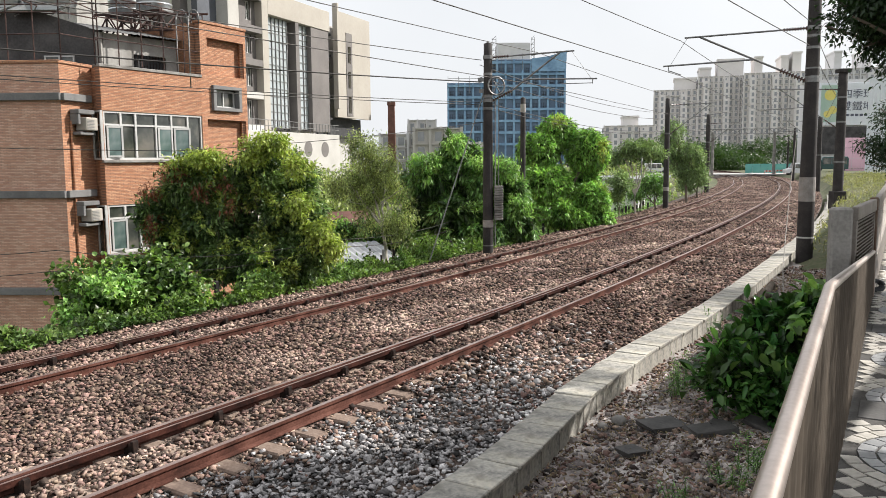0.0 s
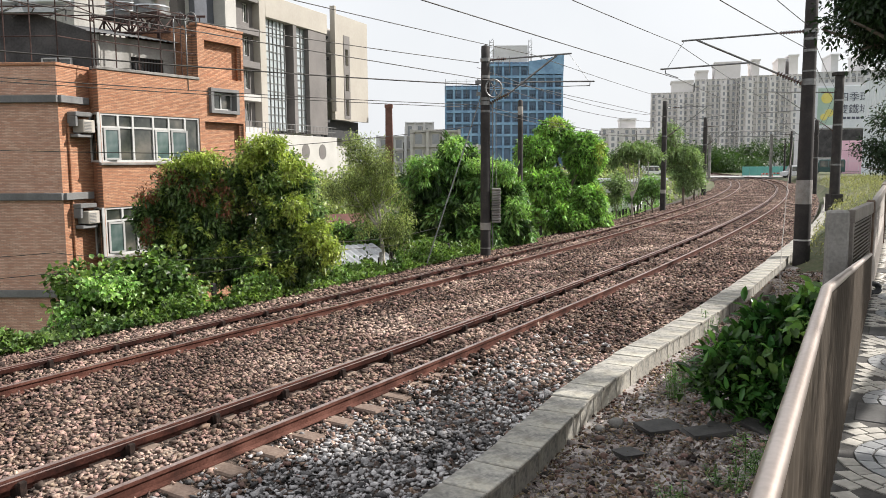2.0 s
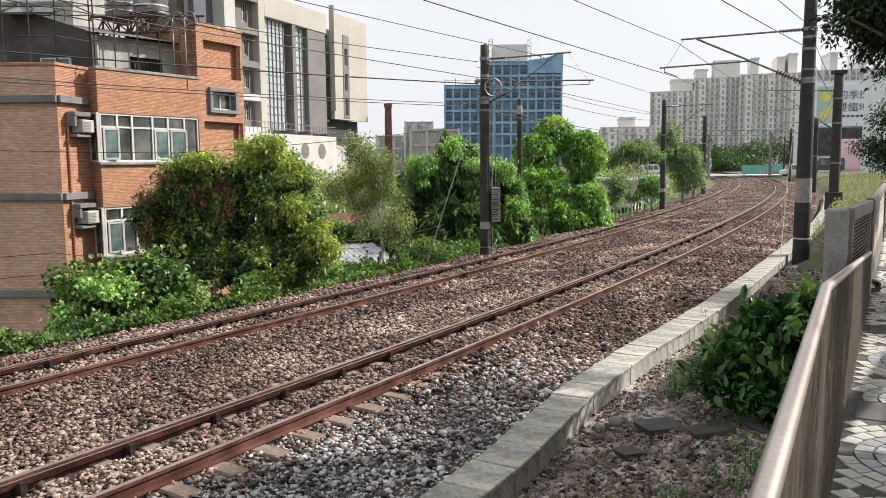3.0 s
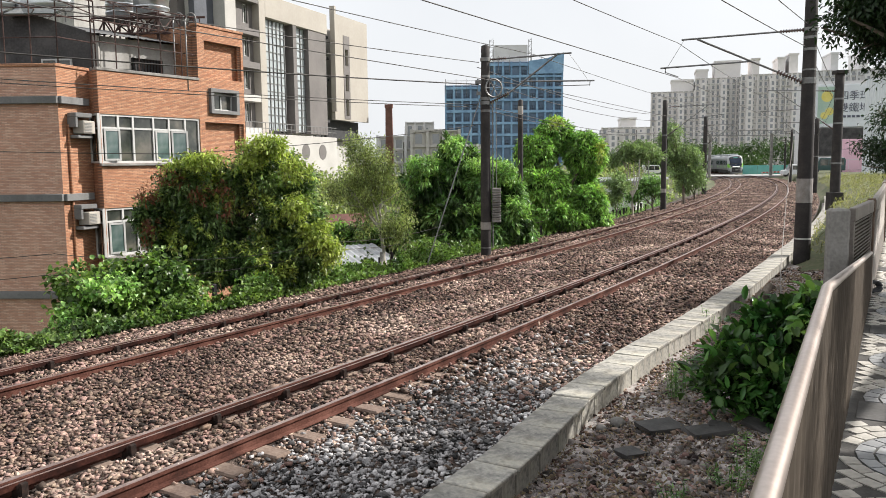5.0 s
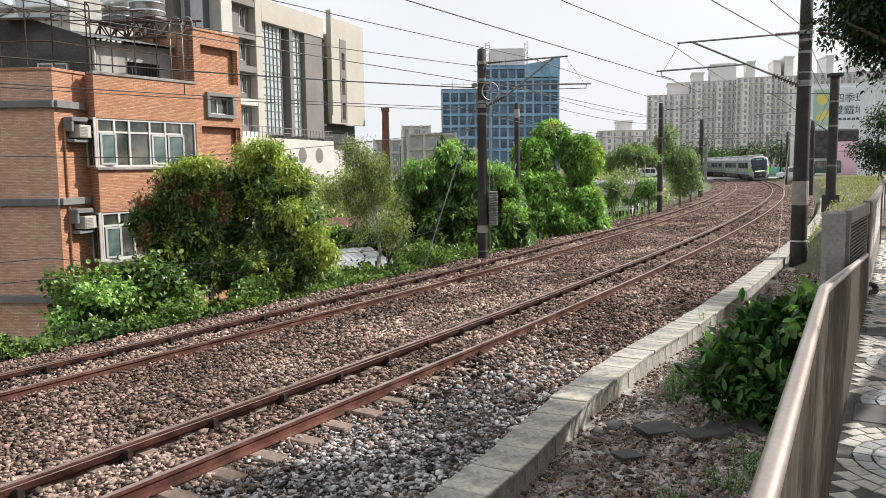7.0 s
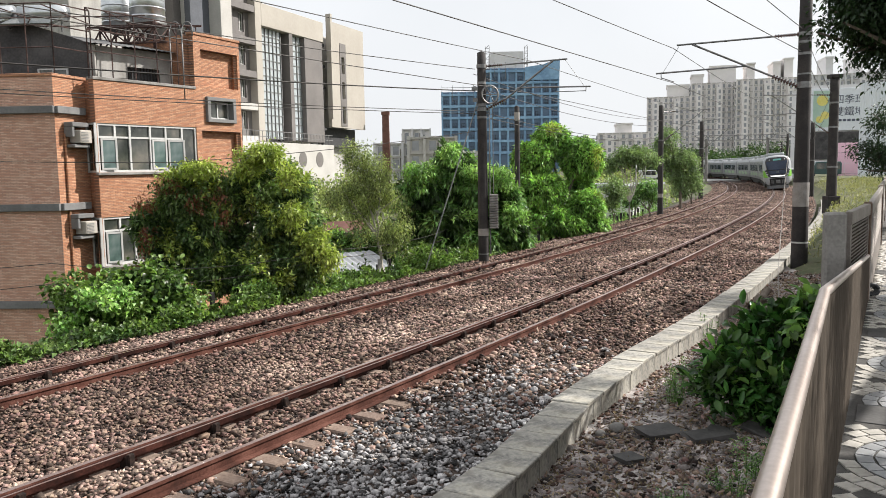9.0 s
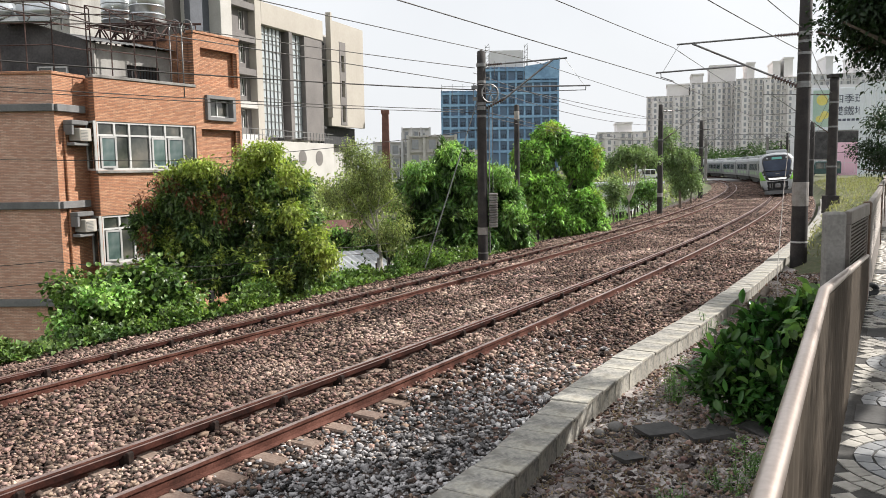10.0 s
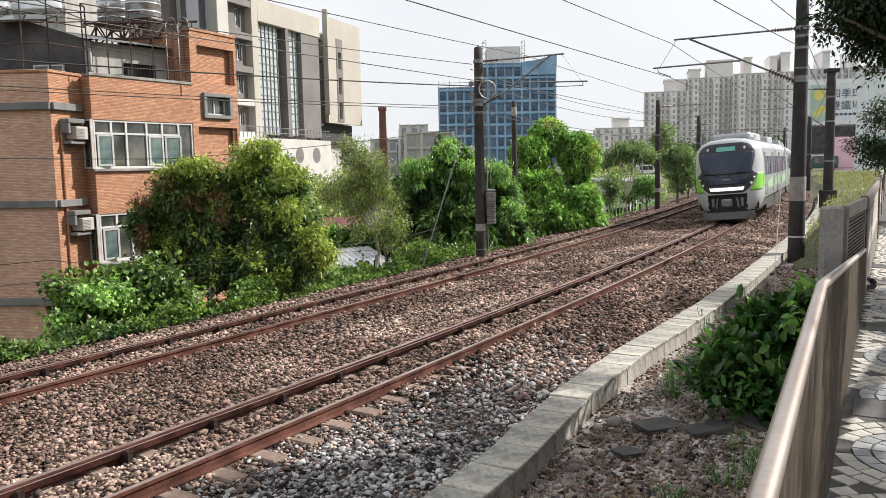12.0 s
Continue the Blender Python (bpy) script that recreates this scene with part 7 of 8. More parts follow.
def build_dirt_things():
    rng = np.random.default_rng(41)
    for x, y, w, d, rz, ry in ((2.62, 9.2, 0.56, 0.36, 25, 4), (3.1, 8.95, 0.52, 0.34, 8, -3), (3.28, 9.1, 0.22, 0.2, -14, 6), (2.05, 8.35, 0.3, 0.22, 30, 3), (3.75, 8.9, 0.5, 0.2, -38, 14)):
        o = float(offset_of([x], [y])[0][0])
        bm = bmesh.new()
        vs = box(bm, (-w / 2, -d / 2, -0.03), (w / 2, d / 2, 0.03))
        for v in vs:
            v.co.x += rng.uniform(-0.03, 0.03)
            v.co.y += rng.uniform(-0.03, 0.03)
        ob = mesh_object("stone_slab", bm, M_SLATE)
        ob.matrix_basis = pose(x, y, dirt_z(o) + 0.045, ry * 0.6, ry, rz)
        tagged(ob, "broken dark flat paving slab lying in the dirt", "slab", "loose slabs in the dirt")
    for x, y, r, mat in ((3.62, 9.7, 0.085, M_TRUNKP), (3.78, 9.75, 0.13, M_CONC), (2.15, 9.5, 0.10, M_CONC), (1.92, 9.35, 0.07, M_CONC), (2.75, 10.6, 0.05, M_WHITE), (3.9, 9.2, 0.14, M_SLATE), (4.05, 8.6, 0.2, M_SLATE), (3.95, 8.3, 0.16, M_SLATE)):
        o = float(offset_of([x], [y])[0][0])
        bm = bmesh.new()
        bmesh.ops.create_icosphere(bm, subdivisions=2, radius=r)
        for v in bm.verts:
            v.co *= 1 + 0.22 * noise.noise(v.co * (1.6 / r) + Vector((x, y, 0)))
            v.co.z *= 0.7
        ob = mesh_object("boulder", bm, mat, True)
        ob.matrix_basis = pose(x, y, dirt_z(o) + r * 0.45, 0, 0, rng.uniform(0, 180))
        tagged(ob, "rounded loose stone in the dirt", "stone", "loose stones in the dirt")
    # half-buried log
    bm = bmesh.new()
    limb(bm, (0, 0, 0), (0.9, 1.35, 0.16), 0.12, 0.08, rng, 6, 0.3)
    ob = mesh_object("fallen_log", bm, M_TRUNK, True)
    ob.matrix_basis = pose(7.0, 17.4, -0.2)
    tagged(ob, "dark rotten log lying in the dirt", "log")
    # dry leaves and twigs
    n = 24000
    s, o = 2 + 26 * rng.uniform(0, 1, n) ** 1.5, rng.uniform(3.4, 6.4, n)
    x, y, h = (np.interp(s, NEAR[0], NEAR[k]) for k in (1, 2, 3))
    z = np.interp(o, (3.2, 4.0, 5.4, 6.4, 6.7), (-0.36, -0.30, -0.20, 0.15, 0.3)) + 0.06
    ob = leaves("leaf_litter", np.c_[x + o * np.cos(h), y - o * np.sin(h), z], np.tile([0, 0, 0.15], (n, 1)), 0.055, 0.022, M_DRY, None, rng, 0.1)
    tagged(ob, "pale dry fallen leaves scattered over the dirt", "leaf litter", kind="stuff")
    n = 46000
    s, o = rng.uniform(3, 26, n), rng.uniform(3.4, 6.5, n)
    x, y, h = (np.interp(s, NEAR[0], NEAR[k]) for k in (1, 2, 3))
    z = np.interp(o, (3.2, 4.0, 5.4, 6.4, 6.7), (-0.36, -0.30, -0.20, 0.15, 0.3)) + 0.03
    px, py = x + o * np.cos(h), y - o * np.sin(h)
    k = (px < 0.6 * py) & (py > 5)
    scatter_stones("dirt_rubble", "fine dark rubble of the dirt strip", np.c_[px, py, z][k], 0.023 * rng.lognormal(0, 0.42, k.sum()), M_STONED, rng)
    # feathery weeds, clump by clump
    for cx, cy, hgt, cnt in ((3.05, 7.6, 0.42, 420), (3.35, 7.35, 0.5, 420), (2.75, 7.3, 0.3, 260), (3.2, 10.5, 0.55, 300), (3.45, 10.9, 0.6, 300), (2.2, 7.0, 0.2, 160), (5.1, 14.8, 0.5, 160)):
        o = float(offset_of([cx], [cy])[0][0])
        w = thing("weed", "feathery light green weed growing in the dirt", "weed", pose(cx, cy, dirt_z(o) - 0.02), "weeds in the dirt")
        stems = [(rng.uniform(-0.22, 0.22), rng.uniform(-0.2, 0.2), hgt * rng.uniform(0.5, 1.1)) for _ in range(9)]
        for a, b, c in stems:
            bm = bmesh.new()
            limb(bm, (a * 0.6, b * 0.6, -0.03), (a, b, c), 0.006, 0.003, rng, 3)
            part("stalk", bm, L_MID, w)
        p = []
        for _ in range(cnt):
            a, b, c = stems[rng.integers(len(stems))]
            t = rng.uniform(0.15, 1.05)
            p.append((a * (0.6 + 0.4 * t) + rng.normal(0, 0.015), b * (0.6 + 0.4 * t) + rng.normal(0, 0.015), c * t))
        p = np.array(p)
        leaves("foliage", p, rng.normal(size=p.shape) * np.array([1, 1, 0.3]), 0.075, 0.012, L_MID, w, rng, 0.1)
    # black bundle left on the pavement
    bd = thing("black_bundle", "small black rubber coil lying on the pavement", "coil", Matrix.Translation((5.16, 9.28, WALK_Z + 0.012)) @ Matrix.Scale(0.62, 4))
    for k in range(3):
        bm = bmesh.new()
        r = 0.13 - 0.02 * k
        pts = [Vector((r * math.cos(a), 0.02 * k + 0.02 * math.sin(2 * a), 0.10 + r * 0.8 * math.sin(a))) for a in np.linspace(0, 2 * math.pi, 18)]
        sweep(bm, pts, ring_section(0.035, 7), up=Vector((0, 1, 0.01)))
        part("loop", bm, M_BLACK, bd, smooth=True)
    bm = bmesh.new()
    sweep(bm, [Vector((-0.05, 0, 0.04)), Vector((-0.25, 0.05, 0.03)), Vector((-0.42, 0.02, 0.03))], ring_section(0.03, 7))
    part("tail", bm, M_BLACK, bd, smooth=True)


M_STONED = material("dark_rubble", ((0.09, 0.076, 0.071), (0.25, 0.215, 0.20), (0.48, 0.44, 0.42)), 0.95, scale=0.8, fine=40, bump=0.4, island=0.8)
build_dirt_things()


# ---------------------------------------------------------------- bank: stakes, low house, posts
def build_bank():
    rng = random.Random(5)
    # short dark stakes along the verge
    s = 16.5
    while s < 62:
        if 22.5 < s < 25 or rng.random() < 0.2:
            s += 0.8
            continue
        h = rng.uniform(0.45, 0.75)
        o = -8.5 + rng.uniform(-0.1, 0.1)
        bm = bmesh.new()
        box(bm, (-0.055, -0.055, -0.25), (0.055, 0.055, h), 0.012)
        ob = mesh_object("stake", bm, M_POLE)
        ob.matrix_basis = Matrix.Translation(along(NEAR, s, o, -0.72)) @ pose(0, 0, 0, rng.uniform(-5, 5), rng.uniform(-5, 5), rng.uniform(0, 90))
        tagged(ob, "short dark weathered post on the verge", "post", "verge posts")
        s += 0.85
    # low house with pale sheet roof below the bank
    hs = thing("low_house", "low house with pale corrugated sheet roof below the bank", "house", pose(-3.75, 27.2, -3.2, 0, 0, 32))
    bm = bmesh.new()
    box(bm, (0, 0, 0), (3.0, 3.2, 2.1))
    part("wall", bm, M_OLDWALL, hs)
    n = 26
    bm = bmesh.new()
    va, vb = [], []
    for k in range(n + 1):
        x = -0.2 + 3.4 * k / n
        dz = 0.035 * (k % 2)
        va.append(bm.verts.new((x, -0.4, 2.08 + dz)))
        vb.append(bm.verts.new((x, 3.4, 2.95 + dz)))
    for k in range(n):
        bm.faces.new((va[k], va[k + 1], vb[k + 1], vb[k]))
    part("sheet_roof", bm, M_TINROOF, hs, "pale blue-grey corrugated roof")
    rh = thing("tiled_house", "small house with dull red tiled roof among the trees", "house", pose(-6.6, 42, -2.8, 0, 0, 25))
    bm = bmesh.new()
    box(bm, (0, 0, 0), (3.2, 6, 1.4))
    part("wall", bm, M_OLDWALL, rh)
    bm = bmesh.new()
    v = [bm.verts.new(p) for p in ((-0.4, -0.5, 1.3), (3.6, -0.5, 1.3), (3.6, 3, 2.9), (-0.4, 3, 2.9), (-0.4, 6.5, 1.3), (3.6, 6.5, 1.3))]
    bm.faces.new((v[0], v[1], v[2], v[3]))
    bm.faces.new((v[3], v[2], v[5], v[4]))
    part("tiled_roof", bm, M_REDROOF, rh)
    for x, y, w, d, h in ((8.6, 60, 6, 5, 4.2), (13.5, 75, 7, 6, 4.0)):
        sh = thing("metal_shed", "grey sheet metal shed behind the trees", "shed", pose(x, y, -2.8, 0, 0, -20))
        bm = bmesh.new()
        box(bm, (0, 0, 0), (w, d, h))
        part("wall", bm, M_APART2, sh)
        bm = bmesh.new()
        vs = box(bm, (-0.3, -0.3, h), (w + 0.3, d + 0.3, h + 0.15))
        part("roof", bm, M_TINROOF, sh)
    # pale post by the slender tree
    bm = bmesh.new()
    tube(bm, (0, 0, 0), (0.06, 0, 2.5), 0.07, 0.06, seg=10)
    ob = mesh_object("pale_post", bm, M_CONC, True)
    ob.matrix_basis = pose(-2.1, 25.6, -2.4)
    tagged(ob, "pale concrete post standing by the slender tree", "post")
    for x, y, h in ((13.6, 54.5, 5.0), (16.2, 62, 5.5)):
        bm = bmesh.new()
        tube(bm, (0, 0, 0), (0, 0, h), 0.05, 0.045, seg=8)
        ob = mesh_object("pale_post", bm, M_GALV, True)
        ob.matrix_basis = pose(x, y, -1.2)
        tagged(ob, "slim pale steel post among the trees", "post")


build_bank()


# ---------------------------------------------------------------- level crossing and beyond
def vehicle(x, y, rz, label, paint, w=1.75, ln=4.4, h=1.9, roof=None):
    z = float(ground_z([x], [y])[0])
    ob = thing("van", label, "van", pose(x, y, z, 0, 0, rz), "parked vehicles")
    bm = bmesh.new()
    prof = [(-ln / 2, 0.35), (ln / 2, 0.35), (ln / 2, 0.95), (ln / 2 - 0.75, 1.05), (ln / 2 - 1.2, h - 0.08), (ln / 2 - 1.5, h), (-ln / 2 + 0.15, h), (-ln / 2, h - 0.3)]
    a = [bm.verts.new((p, -w / 2, q)) for p, q in prof]
    b = [bm.verts.new((p, w / 2, q)) for p, q in prof]
    bm.faces.new(a)
    bm.faces.new(b[::-1])
    for i in range(len(prof)):
        j = (i + 1) % len(prof)
        bm.faces.new((a[j], a[i], b[i], b[j]))
    bmesh.ops.bevel(bm, geom=bm.edges[:], offset=0.05, segments=1, affect="EDGES")
    part("body", bm, paint, ob)
    for sy in (-1, 1):
        for x0, x1 in ((-ln / 2 + 0.25, -0.1), (0.0, ln / 2 - 1.25)):
            bm = bmesh.new()
            box(bm, (x0, sy * w / 2 - 0.01, 1.1), (x1, sy * w / 2 + 0.01, h - 0.2), 0.008)
            part("side_window", bm, M_GLASS, ob)
        for px in (-ln / 2 + 0.8, ln / 2 - 0.8):
            bm = bmesh.new()
            tube(bm, (px, sy * (w / 2 - 0.16), 0.32), (px, sy * (w / 2 + 0.02), 0.32), 0.32, seg=18)
            part("wheel", bm, M_BLACK, ob)
    bm = bmesh.new()
    box(bm, (-0.02, -w / 2 + 0.15, -0.4), (0.02, w / 2 - 0.15, 0.4), m=pose(ln / 2 - 0.95, 0, 1.45, 0, -26))
    part("windscreen", bm, M_GLASS, ob)
    if roof:
        bm = bmesh.new()
        box(bm, (-ln / 2 + 0.3, -w / 2 + 0.08, h + 0.004), (ln / 2 - 1.5, w / 2 - 0.08, h + 0.07), 0.02)
        part("roof_panel", bm, roof, ob)


def build_far():
    # road over the tracks
    bm = bmesh.new()
    mid = along(NEAR, 172, -2.5, 0.0)
    hd = heading(NEAR, 172)
    box(bm, (-26, -7, -0.22), (22, 7, 0.0), 0.02)
    ob = mesh_object("crossing_road", bm, M_ROAD)
    ob.matrix_basis = Matrix.Translation(mid + Vector((0, 0, -0.03))) @ pose(0, 0, 0, 0, 0, -hd)
    tagged(ob, "pale asphalt road crossing the tracks", "road", kind="structure")
    # portal gantry
    g = thing("catenary_gantry", "grey lattice steel portal spanning the tracks", "gantry")
    for x in (50.8, 62.5):
        bm = bmesh.new()
        tube(bm, (x, 150, -0.4), (x, 150, 7.9), 0.28, seg=12)
        part("leg", bm, M_CONC, g)
    for z in (7.6, 8.5):
        bm = bmesh.new()
        tube(bm, (48.5, 150, z), (64, 150, z), 0.07, seg=6)
        part("chord", bm, M_GALV, g)
    for k in range(12):
        x = 48.5 + 15.5 * k / 12
        bm = bmesh.new()
        tube(bm, (x, 150, 7.6 if k % 2 else 8.5), (x + 15.5 / 12, 150, 8.5 if k % 2 else 7.6), 0.05, seg=5)
        part("brace", bm, M_GALV, g)
    # teal hoarding, barriers
    h = thing("hoarding", "teal sheet hoarding behind the crossing", "hoarding", pose(64.0, 168, -0.3))
    for k in range(7):
        bm = bmesh.new()
        box(bm, (1.6 * k, 0, 0), (1.6 * k + 1.55, 0.06, 2.1), 0.01)
        part("panel", bm, M_TEAL, h)
    for k in range(5):
        x, y = 62.5 + 1.7 * k, 152 - 1.0 * k
        z = float(ground_z([x], [y])[0])
        b = thing("barrier", "red and white striped road barrier at the crossing", "barrier", pose(x, y, z, 0, 0, -20), "crossing barriers")
        for j in range(6):
            bm = bmesh.new()
            box(bm, (-0.9 + 0.3 * j, -0.03, 0.75), (-0.6 + 0.3 * j, 0.03, 1.05), 0.005)
            part("stripe", bm, M_RED if j % 2 else M_WHITE, b)
        for sx in (-0.75, 0.75):
            bm = bmesh.new()
            box(bm, (sx - 0.05, -0.05, 0), (sx + 0.05, 0.05, 0.75), 0.01)
            part("leg", bm, M_RED, b)
    vehicle(57.5, 118, 170, "dark green van with pale roof parked beyond the fence", M_VAN, 1.9, 4.8, 2.2, M_CARW)
    vehicle(54.0, 120, 175, "white van parked beyond the fence", M_CARW, 1.8, 4.4, 1.9)
    vehicle(49.6, 186, 10, "white van waiting beyond the crossing", M_CARW, 1.9, 4.8, 2.3)
    # billboard block
    bb = thing("billboard_building", "plain building with a pale printed billboard on its front", "building", pose(66.0, 140, -1, 0, 0, -8))
    bm = bmesh.new()
    box(bm, (0, 0.4, 0), (22, 12, 17.6))
    part("wall", bm, M_APART2, bb)
    bm = bmesh.new()
    box(bm, (0.0, 0.0, 9.6), (8.6, 0.38, 17.0), 0.03)
    board = part("billboard", bm, M_SIGN, bb, "pale billboard sheet")
    bm = bmesh.new()
    box(bm, (0.2, -0.03, 10.2), (3.4, -0.004, 16.6), 0.01)
    part("picture_field", bm, M_SIGNGREEN, board, "green picture field")
    for cx, cz, r in ((1.7, 14.9, 0.95), (2.2, 12.3, 0.7), (1.3, 11.6, 0.6)):
        bm = bmesh.new()
        tube(bm, (cx, -0.05, cz), (cx, -0.031, cz), r, seg=22)
        part("yellow_shape", bm, M_YELLOW, board, "plain yellow shape")
    for txt, x, z, size in (("\u56db\u5b63\u7403", 3.6, 14.4, 1.75), ("\u96d9\u9435\u5730", 3.6, 12.3, 1.75)):
        cu = bpy.data.curves.new("sign_text", "FONT")
        cu.body, cu.size, cu.extrude = txt, size, 0.02
        cu.materials.append(M_INK)
        t = new("sign_text", cu)
        t.parent = board
        t.matrix_basis = pose(x, -0.03, z, 90, 0, 0)
    for k in range(6):
        bm = bmesh.new()
        box(bm, (3.7 + 0.75 * k, -0.03, 11.2), (4.25 + 0.75 * k, -0.004, 11.6))
        part("text_bar", bm, M_INK, board, "unreadable small print")
    bm = bmesh.new()
    box(bm, (0.0, 0.1, 4.6), (8.6, 0.38, 9.4))
    part("dark_storey", bm, M_DKCEMENT, bb)
    pk = thing("pink_hoarding", "pink sheet hoarding in square panels", "hoarding", pose(59.8, 119, -0.2, 0, 0, -6))
    for i in range(4):
        for j in range(4):
            bm = bmesh.new()
            box(bm, (1.5 * i, 0, 1.55 * j), (1.5 * i + 1.44, 0.08, 1.55 * j + 1.5), 0.01)
            part("panel", bm, M_PINK, pk)
    wh = thing("white_hoarding", "tall white corrugated sheet wall", "hoarding", pose(53.2, 100, 0, 0, 0, -8))
    bm = bmesh.new()
    va, vb = [], []
    for k in range(61):
        x = 0.15 * k
        va.append(bm.verts.new((x, 0.06 * (k % 2), 0.0)))
        vb.append(bm.verts.new((x, 0.06 * (k % 2), 13.0)))
    for k in range(60):
        bm.faces.new((va[k], va[k + 1], vb[k + 1], vb[k]))
    part("sheet", bm, M_SIGN, wh)
    # street lamp near the crossing
    lamp = thing("street_lamp", "slim grey street lamp at the crossing", "street lamp", pose(62.3, 140, -0.3))
    bm = bmesh.new()
    tube(bm, (0, 0, 0), (0, 0, 6.2), 0.09, 0.06, seg=8)
    tube(bm, (0, 0, 6.2), (-1.0, 0, 6.5), 0.05, seg=8)
    part("pole", bm, M_GALV, lamp)
    bm = bmesh.new()
    box(bm, (-1.6, -0.15, 6.42), (-0.9, 0.15, 6.55), 0.03)
    part("lamp_head", bm, M_GALV, lamp)


build_far()


# ---------------------------------------------------------------- train
CAR = 20.0
PITCH = 20.6
W2 = 1.43


def car_section(scale=1.0, dy=0.0):
    """Half-rounded body outline, from the lower left round the roof to the lower right."""
    pts = [(-W2 + 0.04, 0.95), (-W2, 1.25), (-W2, 2.75), (-W2 + 0.06, 3.2), (-W2 + 0.28, 3.5), (-W2 + 0.7, 3.66), (0, 3.72)]
    return pts + [(-x, z) for x, z in reversed(pts[:-1])]


def car_body(bm, y0, y1):
    sec = car_section()
    rings = [[bm.verts.new((x, y, z)) for x, z in sec] for y in (y0, y1)]
    n = len(sec)
    for i in range(n - 1):
        bm.faces.new((rings[0][i], rings[0][i + 1], rings[1][i + 1], rings[1][i]))
    bm.faces.new((rings[0][0], rings[1][0], rings[1][-1], rings[0][-1]))
    bm.faces.new(rings[1])
    bm.faces.new(rings[0][::-1])


def side_details(ob, y_first):
    """Doors, windows and the pale green stripe on both flanks."""
    for sx in (-1, 1):
        x = sx * (W2 + 0.004)
        doors = [y_first + 1.9 + 4.9 * k for k in range(4)]
        for y in doors:
            bm = bmesh.new()
            box(bm, (x - 0.012, y - 0.68, 1.1), (x + 0.012, y + 0.68, 3.02), 0.01)
            d = part("door", bm, M_TRAIN, ob)
            for dy in (-0.34, 0.34):
                bm = bmesh.new()
                box(bm, (x - 0.02, y + dy - 0.2, 1.95), (x + 0.02, y + dy + 0.2, 2.8), 0.01)
                part("door_window", bm, M_TRAINGLASS, d)
            bm = bmesh.new()
            box(bm, (x - 0.016, y - 0.015, 1.1), (x + 0.016, y + 0.015, 3.02))
            part("door_seam", bm, M_BLACK, d)
        for k in range(3):
            y = (doors[k] + doors[k + 1]) / 2
            for dy in (-0.75, 0.75):
                bm = bmesh.new()
                box(bm, (x - 0.014, y + dy - 0.6, 1.95), (x + 0.014, y + dy + 0.6, 2.8), 0.02)
                part("window", bm, M_TRAINGLASS, ob)
        bm = bmesh.new()
        y0 = y_first + 0.9
        for k in range(3):
            a, b = doors[k] + 0.75, doors[k + 1] - 0.75
            v = [bm.verts.new((x + sx * 0.003, yy, z)) for yy, z in ((a, 1.35), (b, 1.35), (b, 1.85), (a, 1.6))]
            bm.faces.new(v if sx > 0 else v[::-1])
        r = bmesh.ops.extrude_face_region(bm, geom=bm.faces[:])
        bmesh.ops.translate(bm, verts=[e for e in r["geom"] if isinstance(e, bmesh.types.BMVert)], vec=(-sx * 0.006, 0, 0))
        part("green_stripe", bm, M_LIME, ob, "pale green stripe")


def underframe(ob, y_first):
    bm = bmesh.new()
    box(bm, (-1.25, y_first + 0.6, 0.55), (1.25, y_first + 19.2, 0.95))
    box(bm, (-1.2, y_first + 5.2, 0.25), (1.2, y_first + 14.5, 0.56), 0.04)
    part("underframe", bm, M_UNDER, ob, "dark underfloor equipment")
    for yb in (y_first + 3.0, y_first + 16.8):
        bm = bmesh.new()
        for sx in (-1, 1):
            box(bm, (sx * 1.0 - 0.09, yb - 1.6, 0.36), (sx * 1.0 + 0.09, yb + 1.6, 0.62), 0.04)
        box(bm, (-1.0, yb - 0.3, 0.4), (1.0, yb + 0.3, 0.6), 0.03)
        part("bogie", bm, M_UNDER, ob)
        for dy in (-1.05, 1.05):
            for sx in (-1, 1):
                bm = bmesh.new()
                tube(bm, (sx * 0.5, yb + dy, 0.43), (sx * 0.63, yb + dy, 0.43), 0.42, seg=20)
                part("wheel", bm, M_CHAIR, ob)


def roof_gear(ob, y_first):
    for y0, y1 in ((4.2, 8.0), (12.4, 16.0)):
        bm = bmesh.new()
        box(bm, (-0.85, y_first + y0, 3.60), (0.85, y_first + y1, 3.98), 0.06)
        part("roof_unit", bm, M_TRAINW, ob, "roof air conditioning unit")


NOSE = 1.7
SHELL_Z = (0.52, 0.62, 0.95, 1.25, 1.9, 2.75, 3.2, 3.5, 3.66, 3.72)
SHELL_X = (1.10, 1.24, 1.39, 1.43, 1.43, 1.43, 1.37, 1.15, 0.73, 0.02)
BROW_Z = (0.52, 0.95, 1.4, 1.9, 2.4, 2.9, 3.3, 3.5, 3.62, 3.68, 3.72)
BROW_Y = (0.10, 0.03, 0.0, 0.03, 0.13, 0.29, 0.47, 0.60, 0.76, 0.95, 1.35)
PLAN_N = 3.2


def shell(z, a):
    """A point of the cab's skin: height z, a from -1 (one flank) through 0 (the middle of the face) to 1."""
    hw, y0 = float(np.interp(z, SHELL_Z, SHELL_X)), float(np.interp(z, BROW_Z, BROW_Y))
    t = a * math.pi / 2
    return Vector((math.copysign(hw * abs(math.sin(t)) ** (2 / PLAN_N), t), NOSE - (NOSE - y0) * max(0.0, math.cos(t)) ** (2 / PLAN_N), z))


def turn_at(x, z):
    hw = float(np.interp(z, SHELL_Z, SHELL_X))
    k = min(1.0, abs(x) / hw) ** (PLAN_N / 2)
    return math.copysign(math.asin(k) / (math.pi / 2), x)


